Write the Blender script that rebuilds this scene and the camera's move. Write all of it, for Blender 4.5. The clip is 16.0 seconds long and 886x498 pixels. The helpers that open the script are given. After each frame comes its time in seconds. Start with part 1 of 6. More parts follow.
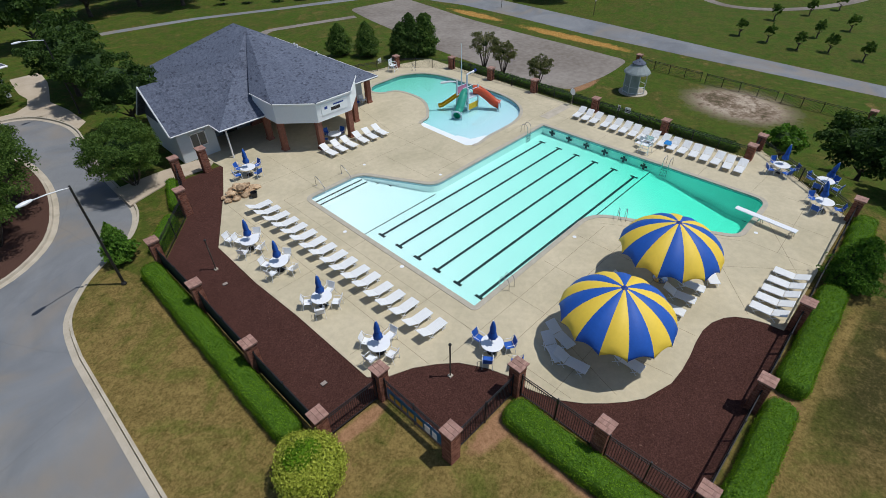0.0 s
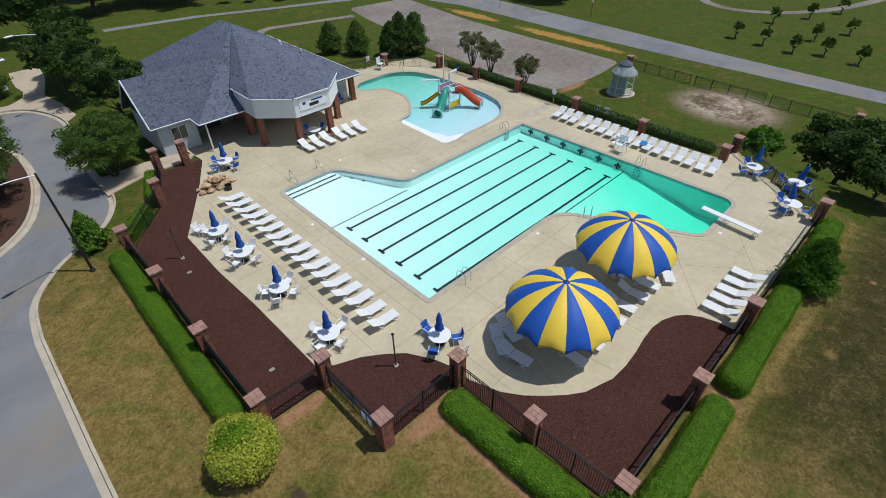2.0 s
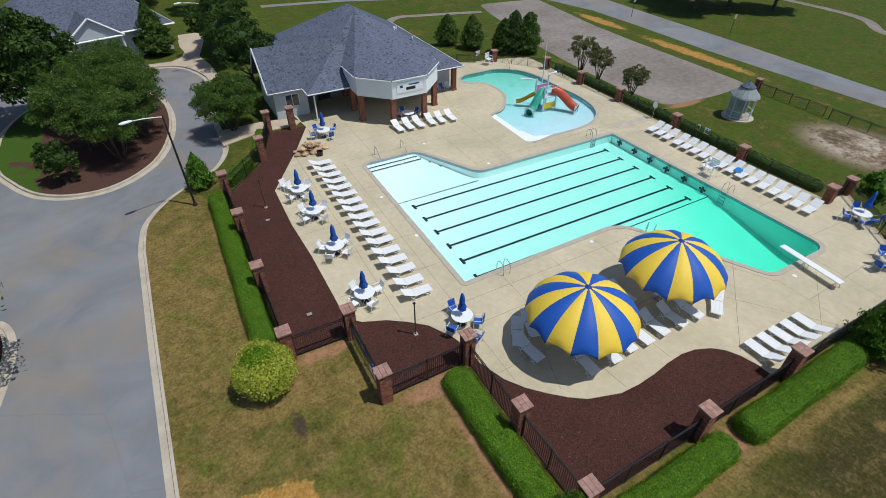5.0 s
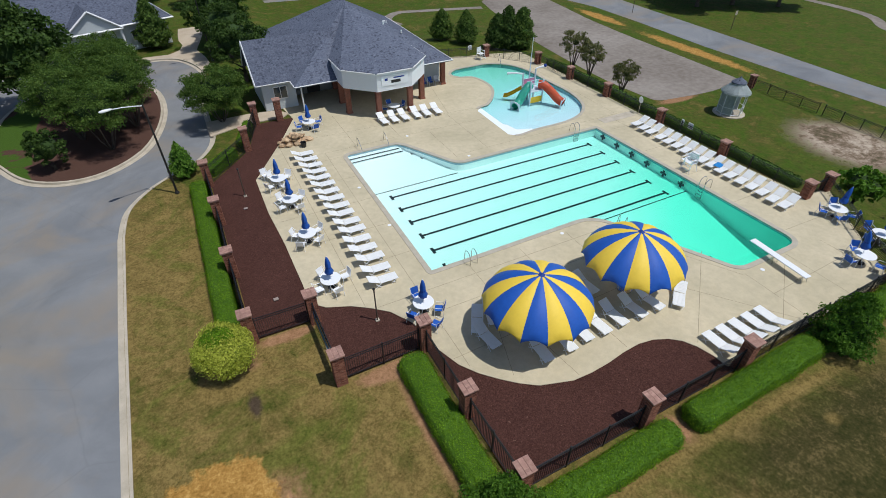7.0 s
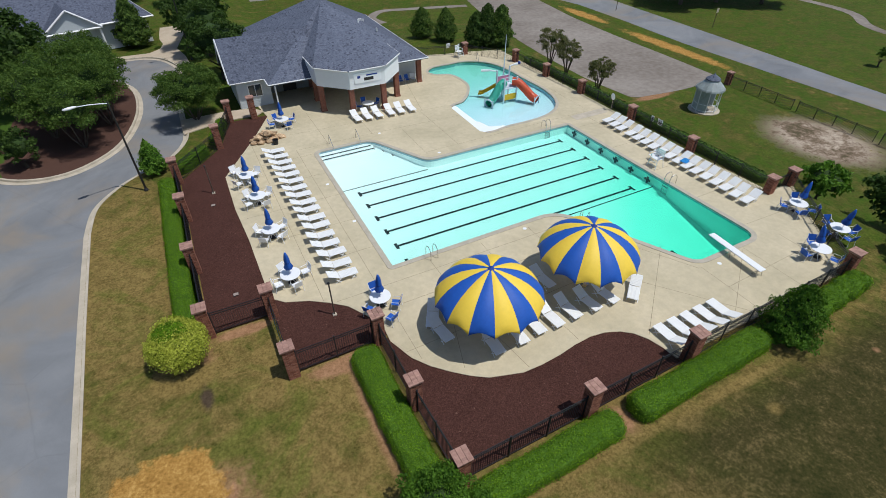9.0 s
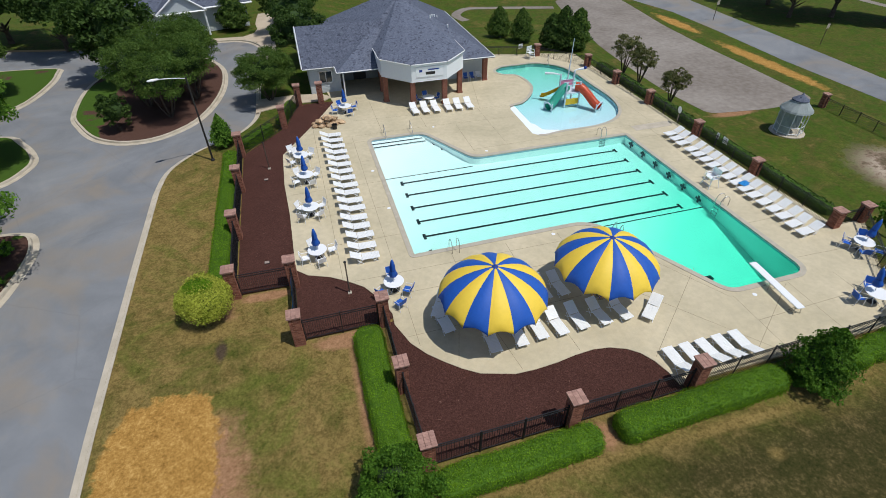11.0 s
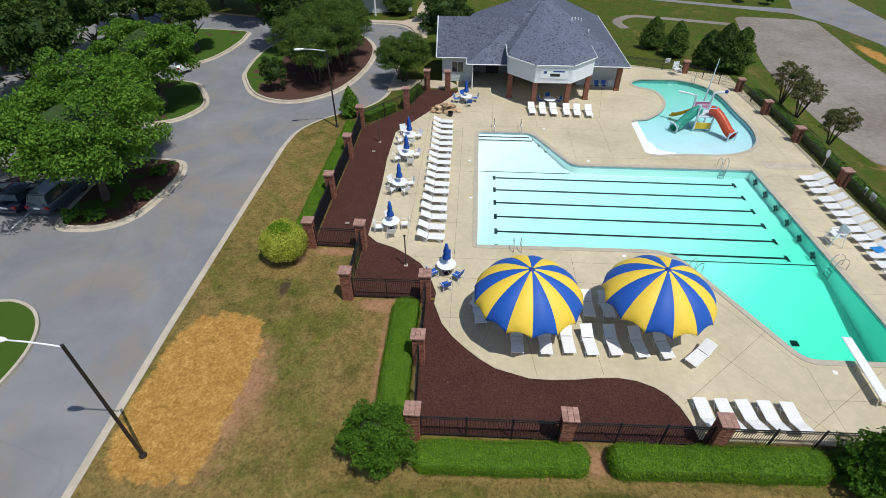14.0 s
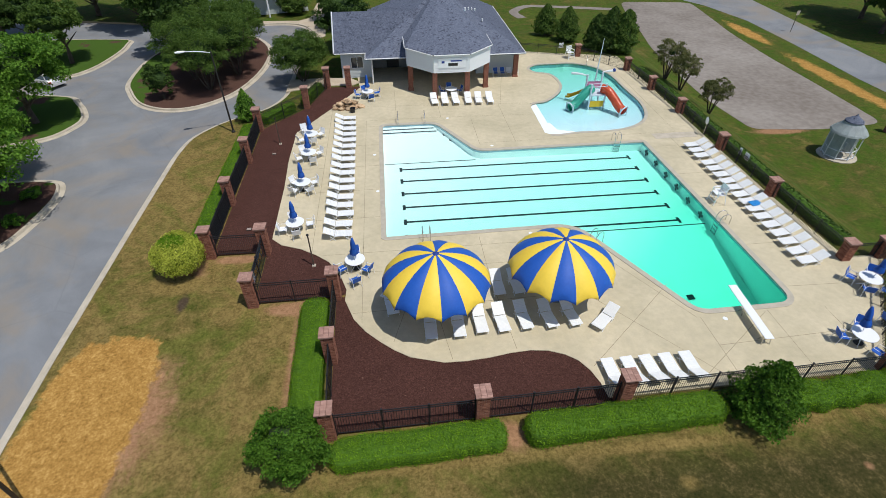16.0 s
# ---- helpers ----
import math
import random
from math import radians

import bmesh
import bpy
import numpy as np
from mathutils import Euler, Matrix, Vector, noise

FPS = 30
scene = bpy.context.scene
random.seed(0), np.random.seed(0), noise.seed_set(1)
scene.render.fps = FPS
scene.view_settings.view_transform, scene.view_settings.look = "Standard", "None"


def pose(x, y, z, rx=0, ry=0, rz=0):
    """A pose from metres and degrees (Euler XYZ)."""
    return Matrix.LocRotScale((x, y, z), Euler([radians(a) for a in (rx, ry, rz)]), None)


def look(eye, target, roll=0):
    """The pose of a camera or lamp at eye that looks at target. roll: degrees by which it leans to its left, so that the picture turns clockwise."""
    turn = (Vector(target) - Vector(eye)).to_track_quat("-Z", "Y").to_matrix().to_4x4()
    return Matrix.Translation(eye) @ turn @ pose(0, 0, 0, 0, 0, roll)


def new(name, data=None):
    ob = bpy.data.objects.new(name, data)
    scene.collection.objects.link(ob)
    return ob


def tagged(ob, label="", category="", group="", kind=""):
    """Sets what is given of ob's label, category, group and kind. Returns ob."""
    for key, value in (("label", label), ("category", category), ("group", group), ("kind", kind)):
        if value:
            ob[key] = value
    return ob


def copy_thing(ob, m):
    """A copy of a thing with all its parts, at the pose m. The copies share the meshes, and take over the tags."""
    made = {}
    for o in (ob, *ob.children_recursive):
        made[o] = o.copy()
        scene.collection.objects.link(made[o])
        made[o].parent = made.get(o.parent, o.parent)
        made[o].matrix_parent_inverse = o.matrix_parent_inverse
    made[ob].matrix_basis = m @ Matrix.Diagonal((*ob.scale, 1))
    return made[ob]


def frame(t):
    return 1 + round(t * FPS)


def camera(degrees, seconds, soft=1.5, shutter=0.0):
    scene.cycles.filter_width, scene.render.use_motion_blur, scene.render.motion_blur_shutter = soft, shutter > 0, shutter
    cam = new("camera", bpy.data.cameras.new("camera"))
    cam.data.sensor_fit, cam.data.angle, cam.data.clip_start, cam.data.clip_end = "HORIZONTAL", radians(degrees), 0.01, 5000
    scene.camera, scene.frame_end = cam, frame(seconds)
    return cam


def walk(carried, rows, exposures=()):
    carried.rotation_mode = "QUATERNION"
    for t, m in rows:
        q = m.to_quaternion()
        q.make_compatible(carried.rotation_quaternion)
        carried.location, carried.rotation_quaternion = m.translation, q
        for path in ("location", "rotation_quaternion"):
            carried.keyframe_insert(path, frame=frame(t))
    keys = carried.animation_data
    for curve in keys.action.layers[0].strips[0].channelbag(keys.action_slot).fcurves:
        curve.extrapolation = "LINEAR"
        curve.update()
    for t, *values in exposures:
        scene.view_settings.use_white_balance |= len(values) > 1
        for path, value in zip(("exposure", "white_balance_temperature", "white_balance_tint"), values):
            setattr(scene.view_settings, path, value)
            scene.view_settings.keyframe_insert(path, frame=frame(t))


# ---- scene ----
cam = camera(82.7, 16.0, soft=0.8)
PATH = [
    (0, (-15.933, -13.253, 21.201), (-14.832, -12.156, 19.942), -1.2),
    (0.5, (-15.395, -14.044, 21.282), (-14.296, -12.944, 20.024), -1.3),
    (1, (-14.917, -14.738, 21.292), (-13.838, -13.62, 20.033), -1.2),
    (1.5, (-14.471, -15.386, 21.181), (-13.4, -14.258, 19.923), -1.2),
    (2, (-14.074, -15.995, 21.052), (-13.002, -14.865, 19.798), -1.1),
    (2.5, (-13.709, -16.665, 20.997), (-12.641, -15.529, 19.746), -1.0),
    (3, (-13.342, -17.246, 21.081), (-12.305, -16.084, 19.826), -1.0),
    (3.5, (-12.984, -17.789, 21.123), (-12.004, -16.578, 19.868), -0.9),
    (4, (-12.64, -18.373, 21.193), (-11.759, -17.09, 19.936), -0.7),
    (4.2, (-12.542, -18.593, 21.232), (-11.713, -17.276, 19.975), -0.5),
    (6.3, (-10.754, -20.821, 20.968), (-10.05, -19.429, 19.716), -0.3),
    (6.5, (-10.462, -20.972, 20.99), (-9.764, -19.581, 19.734), -0.4),
    (7, (-9.941, -21.406, 20.956), (-9.245, -20.015, 19.699), -0.5),
    (7.5, (-9.465, -21.779, 20.922), (-8.768, -20.39, 19.663), -0.4),
    (8, (-8.994, -22.099, 20.866), (-8.296, -20.711, 19.606), -0.4),
    (8.5, (-8.45, -22.471, 20.872), (-7.751, -21.083, 19.612), -0.6),
    (8.7, (-8.268, -22.622, 20.904), (-7.568, -21.236, 19.644), -0.6),
    (10.8, (-5.343, -24.527, 21.015), (-4.847, -23.057, 19.753), -0.6),
    (11, (-5.033, -24.753, 21.034), (-4.611, -23.259, 19.773), -0.6),
    (11.5, (-4.311, -25.237, 21.155), (-4.071, -23.705, 19.892), -0.5),
    (12, (-3.543, -25.573, 21.263), (-3.475, -24.027, 19.996), -0.4),
    (12.5, (-2.75, -25.9, 21.275), (-2.79, -24.353, 20.007), -0.3),
    (13, (-1.844, -26.137, 21.326), (-1.928, -24.593, 20.057), -0.3),
    (13.5, (-1.149, -26.317, 21.37), (-1.246, -24.773, 20.102), -0.2),
    (14, (-0.634, -26.438, 21.324), (-0.729, -24.893, 20.058), -0.1),
    (14.5, (-0.182, -26.564, 21.281), (-0.272, -25.018, 20.015), 0.1),
    (15, (0.304, -26.655, 21.092), (0.292, -25.105, 19.829), -0.1),
    (15.5, (0.652, -26.61, 20.86), (0.766, -25.064, 19.596), -0.3),
    (16, (0.992, -26.579, 20.605), (1.156, -25.038, 19.34), -0.2),
]
walk(cam, [(t, look(eye, target, roll)) for t, eye, target, roll in PATH],
     exposures=((0, -0.26, 6260, 10), (4, -0.19, 6280, 10), (8.5, -0.15, 6310, 10), (11, -0.12, 6410, 10), (12.5, -0.04, 6430, 10), (16, -0.01, 6440, 10)))

# ---- light ----
SUN_DIR = Vector((0.30, -0.29, 1.0)).normalized()
world = bpy.data.worlds.new("sky")
scene.world = world
world.use_nodes = True
wn = world.node_tree.nodes
sky = wn.new("ShaderNodeTexSky")
sky.sky_type, sky.sun_disc = "NISHITA", False
sky.sun_elevation = math.asin(SUN_DIR.z)
sky.sun_rotation = math.atan2(SUN_DIR.x, SUN_DIR.y)
sky.air_density, sky.dust_density, sky.ozone_density = 1.0, 0.6, 1.0
world.node_tree.links.new(sky.outputs[0], wn["Background"].inputs[0])
wn["Background"].inputs[1].default_value = 0.1
sun_data = bpy.data.lights.new("sun", "SUN")
sun_data.energy, sun_data.angle, sun_data.color = 3.55, radians(0.53), (1.0, 0.98, 0.935)
sun = new("sun", sun_data)
sun.matrix_world = look(SUN_DIR * 120, (0, 0, 0))


# ---- materials ----
def material(name, rough=0.8, metal=0.0, spec=0.4):
    m = bpy.data.materials.new(name)
    m.use_nodes = True
    b = m.node_tree.nodes["Principled BSDF"]
    b.inputs["Roughness"].default_value = rough
    b.inputs["Metallic"].default_value = metal
    b.inputs["Specular IOR Level"].default_value = spec
    return m, m.node_tree, b


def coords(nt, scale=(1, 1, 1), turn=0.0):
    g = nt.nodes.new("ShaderNodeNewGeometry")
    mp = nt.nodes.new("ShaderNodeMapping")
    mp.inputs["Scale"].default_value = scale
    mp.inputs["Rotation"].default_value = (0, 0, turn)
    nt.links.new(g.outputs["Position"], mp.inputs["Vector"])
    return mp.outputs[0]


def noise_tex(nt, vec, scale, detail=4.0, rough=0.55, dist=0.0):
    n = nt.nodes.new("ShaderNodeTexNoise")
    n.inputs["Scale"].default_value, n.inputs["Detail"].default_value = scale, detail
    n.inputs["Roughness"].default_value, n.inputs["Distortion"].default_value = rough, dist
    nt.links.new(vec, n.inputs["Vector"])
    return n.outputs["Fac"]


def ramp(nt, fac, stops):
    r = nt.nodes.new("ShaderNodeValToRGB")
    while len(r.color_ramp.elements) < len(stops):
        r.color_ramp.elements.new(0.5)
    for e, (p, c) in zip(r.color_ramp.elements, stops):
        e.position, e.color = p, (*c, 1) if len(c) == 3 else c
    nt.links.new(fac, r.inputs[0])
    return r.outputs[0]


def mix(nt, fac, a, b, mode="MIX"):
    n = nt.nodes.new("ShaderNodeMix")
    n.data_type, n.blend_type = "RGBA", mode
    for sock, v in ((n.inputs[0], fac), (n.inputs[6], a), (n.inputs[7], b)):
        if isinstance(v, (int, float)):
            sock.default_value = v
        elif isinstance(v, tuple):
            sock.default_value = (*v, 1)
        else:
            nt.links.new(v, sock)
    return n.outputs[2]


def calc(nt, op, a, b=0.0, clamp=False):
    n = nt.nodes.new("ShaderNodeMath")
    n.operation, n.use_clamp = op, clamp
    for sock, v in zip(n.inputs, (a, b)):
        if isinstance(v, (int, float)):
            sock.default_value = v
        else:
            nt.links.new(v, sock)
    return n.outputs[0]


def bump(nt, bsdf, height, strength=0.3, dist=0.02):
    n = nt.nodes.new("ShaderNodeBump")
    n.inputs["Strength"].default_value, n.inputs["Distance"].default_value = strength, dist
    nt.links.new(height, n.inputs["Height"])
    nt.links.new(n.outputs[0], bsdf.inputs["Normal"])


def mottled(name, dark, light, scale=3.0, fine=40.0, rough=0.8, bump_k=0.3, metal=0.0, spec=0.4, vary=0.0, bdist=0.01):
    """Two-scale mottled surface between two colours, with a fine relief."""
    m, nt, b = material(name, rough, metal, spec)
    v = coords(nt)
    f = calc(nt, "ADD", calc(nt, "MULTIPLY", noise_tex(nt, v, scale), 0.6), calc(nt, "MULTIPLY", noise_tex(nt, v, fine, 3), 0.4))
    c = ramp(nt, f, ((0.32, dark), (0.68, light)))
    if vary:
        o = nt.nodes.new("ShaderNodeObjectInfo")
        k = calc(nt, "ADD", calc(nt, "MULTIPLY", o.outputs["Random"], vary), 1 - vary / 2)
        hsv = nt.nodes.new("ShaderNodeHueSaturation")
        nt.links.new(k, hsv.inputs["Value"])
        nt.links.new(c, hsv.inputs["Color"])
        c = hsv.outputs[0]
    nt.links.new(c, b.inputs["Base Color"])
    if bump_k:
        bump(nt, b, noise_tex(nt, v, fine, 4), bump_k, bdist)
    return m


def patch(nt, xyz, wob, cx, cy, rx, ry, edge=4.0, square=False):
    """A ragged oval patch of the ground, 0 to 1."""
    dx = calc(nt, "MULTIPLY", calc(nt, "SUBTRACT", xyz.outputs["X"], cx), 1 / rx)
    dy = calc(nt, "MULTIPLY", calc(nt, "SUBTRACT", xyz.outputs["Y"], cy), 1 / ry)
    xx, yy = calc(nt, "MULTIPLY", dx, dx), calc(nt, "MULTIPLY", dy, dy)
    if square:
        xx, yy = calc(nt, "MULTIPLY", xx, xx), calc(nt, "MULTIPLY", yy, yy)
    d = calc(nt, "SQRT", calc(nt, "ADD", xx, yy))
    d = calc(nt, "ADD", d, calc(nt, "MULTIPLY", calc(nt, "SUBTRACT", wob, 0.47), 1.9))
    return calc(nt, "MULTIPLY", calc(nt, "SUBTRACT", 1.0, d), edge, True)


def m_grass():
    """Mown turf: green, drying to straw, with bare patches."""
    m, nt, b = material("turf", 0.95, spec=0.1)
    v = coords(nt)
    big = noise_tex(nt, v, 0.10, 5, 0.6, 0.6)
    mid = noise_tex(nt, v, 0.45, 6, 0.7, 0.5)
    fine = calc(nt, "ADD", calc(nt, "MULTIPLY", noise_tex(nt, v, 7.0, 6, 0.8), 0.62), calc(nt, "MULTIPLY", noise_tex(nt, v, 1.7, 5, 0.75, 0.6), 0.38))
    green = ramp(nt, fine, ((0.36, (0.030, 0.040, 0.006)), (0.64, (0.128, 0.124, 0.026))))
    olive = ramp(nt, fine, ((0.36, (0.046, 0.038, 0.010)), (0.64, (0.155, 0.116, 0.037))))
    rag = calc(nt, "ADD", calc(nt, "MULTIPLY", mid, 0.55), calc(nt, "MULTIPLY", noise_tex(nt, v, 1.5, 6, 0.75, 0.4), 0.45))
    lush = ramp(nt, fine, ((0.36, (0.022, 0.050, 0.004)), (0.64, (0.072, 0.124, 0.013))))
    straw = ramp(nt, fine, ((0.36, (0.075, 0.054, 0.013)), (0.64, (0.300, 0.212, 0.074))))
    xyz = nt.nodes.new("ShaderNodeSeparateXYZ")
    nt.links.new(v, xyz.inputs[0])
    # the lawn round the fence has dried out, the park beyond is watered
    dry = calc(nt, "MULTIPLY", calc(nt, "SUBTRACT", 30.0, xyz.outputs["X"]), 0.10, True)
    dry = calc(nt, "MULTIPLY", dry, calc(nt, "MULTIPLY", calc(nt, "SUBTRACT", 30.0, xyz.outputs["Y"]), 0.06, True), True)
    k = calc(nt, "ADD", calc(nt, "MULTIPLY", big, 0.45), calc(nt, "MULTIPLY", mid, 0.65))
    mead = calc(nt, "MULTIPLY", calc(nt, "SUBTRACT", 66.0, xyz.outputs["X"]), 0.12, True)
    k = calc(nt, "ADD", k, calc(nt, "ADD", calc(nt, "MULTIPLY", calc(nt, "SUBTRACT", dry, 0.95), 0.22), calc(nt, "MULTIPLY", mead, 0.06)))
    south = calc(nt, "MULTIPLY", calc(nt, "SUBTRACT", -15.5, xyz.outputs["Y"]), 0.5, True)
    k = calc(nt, "SUBTRACT", k, calc(nt, "MULTIPLY", south, calc(nt, "MULTIPLY", calc(nt, "ADD", xyz.outputs["X"], 3.0), 0.01, True)))
    c = mix(nt, dry, lush, green)
    c = mix(nt, ramp(nt, rag, ((0.43, (0, 0, 0)), (0.56, (0.6, 0.6, 0.6)))), c, olive)
    c = mix(nt, ramp(nt, k, ((0.47, (0, 0, 0)), (0.62, (1, 1, 1)))), c, straw)
    tuft = noise_tex(nt, v, 0.31, 7, 0.72, 0.8)
    fresh = ramp(nt, fine, ((0.36, (0.034, 0.056, 0.006)), (0.64, (0.125, 0.155, 0.022))))
    c = mix(nt, ramp(nt, tuft, ((0.49, (0, 0, 0)), (0.64, (0.62, 0.62, 0.62)))), c, fresh)
    # south-east turf: olive with tan specks, colour darkened for the blades' own shade
    se = calc(nt, "MULTIPLY", south, calc(nt, "MULTIPLY", calc(nt, "ADD", xyz.outputs["X"], -1.0), 0.14, True))
    dense = ramp(nt, calc(nt, "ADD", calc(nt, "MULTIPLY", fine, 0.6), calc(nt, "MULTIPLY", rag, 0.4)), ((0.40, (0.016, 0.020, 0.005)), (0.51, (0.050, 0.043, 0.014)), (0.60, (0.145, 0.105, 0.044))))
    c = mix(nt, calc(nt, "MULTIPLY", se, 0.9), c, dense)
    mulchy = ramp(nt, fine, ((0.34, (0.17, 0.085, 0.018)), (0.5, (0.37, 0.200, 0.050)), (0.66, (0.60, 0.37, 0.12))))
    clay = ramp(nt, fine, ((0.34, (0.18, 0.090, 0.042)), (0.66, (0.42, 0.240, 0.130))))
    damp = ramp(nt, fine, ((0.36, (0.040, 0.026, 0.016)), (0.64, (0.100, 0.072, 0.045))))
    sand = ramp(nt, rag, ((0.40, (0.09, 0.075, 0.040)), (0.48, (0.20, 0.145, 0.100)), (0.60, (0.47, 0.39, 0.30))))
    for col, cx, cy, rx, ry, e in ((clay, -12.9, -12.4, 3.0, 5.2, 3), (mulchy, -14.15, -11.9, 2.75, 5.2, 6), (clay, -12.3, -2.0, 1.75, 1.6, 2), (clay, -5.3, -5.75, 2.3, 0.75, 3), (clay, -9.4, -1.0, 1.9, 0.5, 2.5), (clay, -4.95, -9.6, 0.4, 4.6, 1.4),
                                   (straw, 2.0, -15.75, 6.5, 0.5, 2), (straw, 11.5, -15.95, 6.0, 0.42, 1.6), (clay, 5.45, -14.8, 0.7, 1.0, 2), (sand, 47.4, 1.2, 6.0, 7.4, 3),
                                   (mulchy, 56.6, 30.0, 1.5, 12.0, 3), (mulchy, 57.0, 50.0, 1.4, 7.0, 3), (straw, 12.2, -17.7, 0.6, 0.42, 1.2), (clay, 20.1, -17.85, 0.3, 0.25, 1.2), (straw, 11.3, -16.05, 0.5, 0.25, 1.2), (clay, 41.0, 17.6, 4.0, 0.9, 3), (straw, -12.5, -3.0, 2.4, 1.1, 3), (damp, -11.75, -4.7, 0.38, 1.0, 2)):
        c = mix(nt, patch(nt, xyz, rag, cx, cy, rx, ry, e, e == 6), c, col)
    nt.links.new(c, b.inputs["Base Color"])
    bump(nt, b, fine, 0.7, 0.06)
    return m


def m_asphalt():
    m, nt, b = material("asphalt", 0.88, spec=0.25)
    v = coords(nt)
    f = noise_tex(nt, v, 0.18, 6, 0.62, 0.8)
    g = noise_tex(nt, v, 30, 4, 0.7)
    c = ramp(nt, f, ((0.3, (0.165, 0.172, 0.182)), (0.55, (0.215, 0.222, 0.232)), (0.75, (0.26, 0.262, 0.262))))
    c = mix(nt, 0.5, c, ramp(nt, g, ((0.3, (0.72, 0.72, 0.72)), (0.7, (1.15, 1.15, 1.15)))), "MULTIPLY")
    st = noise_tex(nt, v, 0.11, 5, 0.6, 1.2)
    c = mix(nt, ramp(nt, st, ((0.47, (0, 0, 0)), (0.66, (0.7, 0.7, 0.7)))), c, (0.255, 0.215, 0.170))
    w = nt.nodes.new("ShaderNodeTexVoronoi")
    w.feature = "DISTANCE_TO_EDGE"
    w.inputs["Scale"].default_value = 0.16
    vv = nt.nodes.new("ShaderNodeMix")
    vv.data_type = "VECTOR"
    wob = nt.nodes.new("ShaderNodeTexNoise")
    wob.inputs["Scale"].default_value = 0.7
    nt.links.new(v, wob.inputs["Vector"])
    vv.inputs[0].default_value = 0.25
    nt.links.new(v, vv.inputs[4])
    nt.links.new(wob.outputs["Color"], vv.inputs[5])
    nt.links.new(vv.outputs[1], w.inputs["Vector"])
    crack = ramp(nt, w.outputs["Distance"], ((0.0, (0.62, 0.62, 0.62)), (0.006, (1, 1, 1))))
    c = mix(nt, 0.22, c, crack, "MULTIPLY")
    nt.links.new(c, b.inputs["Base Color"])
    bump(nt, b, g, 0.25, 0.01)
    return m


def m_deck():
    """Cool-deck concrete: warm buff, faint stains."""
    m, nt, b = material("buff_concrete", 0.8, spec=0.3)
    v = coords(nt)
    f = noise_tex(nt, v, 0.22, 6, 0.6, 0.7)
    g = noise_tex(nt, v, 2.2, 6, 0.65)
    h = noise_tex(nt, v, 45, 3)
    c = ramp(nt, f, ((0.3, (0.455, 0.395, 0.265)), (0.7, (0.595, 0.512, 0.355))))
    c = mix(nt, 0.6, c, ramp(nt, g, ((0.3, (0.80, 0.80, 0.81)), (0.62, (1.03, 1.03, 1.02)))), "MULTIPLY")
    c = mix(nt, 0.35, c, ramp(nt, h, ((0.3, (0.85, 0.85, 0.85)), (0.7, (1.08, 1.08, 1.08)))), "MULTIPLY")
    o = nt.nodes.new("ShaderNodeObjectInfo")
    k = calc(nt, "ADD", calc(nt, "MULTIPLY", o.outputs["Random"], 0.10), 0.95)
    hsv = nt.nodes.new("ShaderNodeHueSaturation")
    nt.links.new(k, hsv.inputs["Value"])
    nt.links.new(c, hsv.inputs["Color"])
    nt.links.new(hsv.outputs[0], b.inputs["Base Color"])
    bump(nt, b, h, 0.2, 0.005)
    return m


def m_mulch():
    m, nt, b = material("red_brown_mulch", 0.95, spec=0.1)
    v = coords(nt)
    f = noise_tex(nt, v, 0.35, 5, 0.6)
    g = noise_tex(nt, v, 14, 6, 0.75)
    c = ramp(nt, g, ((0.3, (0.028, 0.012, 0.009)), (0.55, (0.083, 0.036, 0.028)), (0.75, (0.150, 0.070, 0.055))))
    c = mix(nt, 0.5, c, ramp(nt, f, ((0.3, (0.75, 0.75, 0.75)), (0.7, (1.2, 1.2, 1.2)))), "MULTIPLY")
    chips = ramp(nt, noise_tex(nt, v, 6.5, 2, 0.4, 0.5), ((0.73, (0, 0, 0)), (0.77, (0.7, 0.7, 0.7))))
    c = mix(nt, chips, c, (0.20, 0.115, 0.085))
    nt.links.new(c, b.inputs["Base Color"])
    bump(nt, b, g, 0.9, 0.06)
    return m


def m_bed():
    """Island planting: lawn with worn mulch under the trees."""
    m, nt, b = material("island_bed", 0.95, spec=0.1)
    v = coords(nt)
    f = noise_tex(nt, v, 0.30, 4, 0.5, 0.3)
    g = noise_tex(nt, v, 12, 5, 0.75)
    lawn = ramp(nt, g, ((0.3, (0.030, 0.065, 0.008)), (0.7, (0.075, 0.135, 0.020))))
    bark = ramp(nt, g, ((0.3, (0.045, 0.022, 0.016)), (0.7, (0.13, 0.072, 0.055))))
    xyz = nt.nodes.new("ShaderNodeSeparateXYZ")
    nt.links.new(v, xyz.inputs[0])
    west = calc(nt, "MULTIPLY", calc(nt, "SUBTRACT", -24.0, xyz.outputs["X"]), 0.25)
    north = calc(nt, "MULTIPLY", calc(nt, "SUBTRACT", xyz.outputs["Y"], 14.0), 0.2, True)
    k = calc(nt, "ADD", f, calc(nt, "SUBTRACT", calc(nt, "MULTIPLY", north, calc(nt, "MINIMUM", calc(nt, "MAXIMUM", west, -0.3), 0.16)), 0.03))
    # the southern island is all lawn
    k = calc(nt, "ADD", k, calc(nt, "MULTIPLY", calc(nt, "MULTIPLY", calc(nt, "SUBTRACT", -5.0, xyz.outputs["Y"]), 0.5, True), 0.35))
    nt.links.new(mix(nt, ramp(nt, k, ((0.50, (0, 0, 0)), (0.53, (1, 1, 1)))), bark, lawn), b.inputs["Base Color"])
    bump(nt, b, g, 0.6, 0.05)
    return m


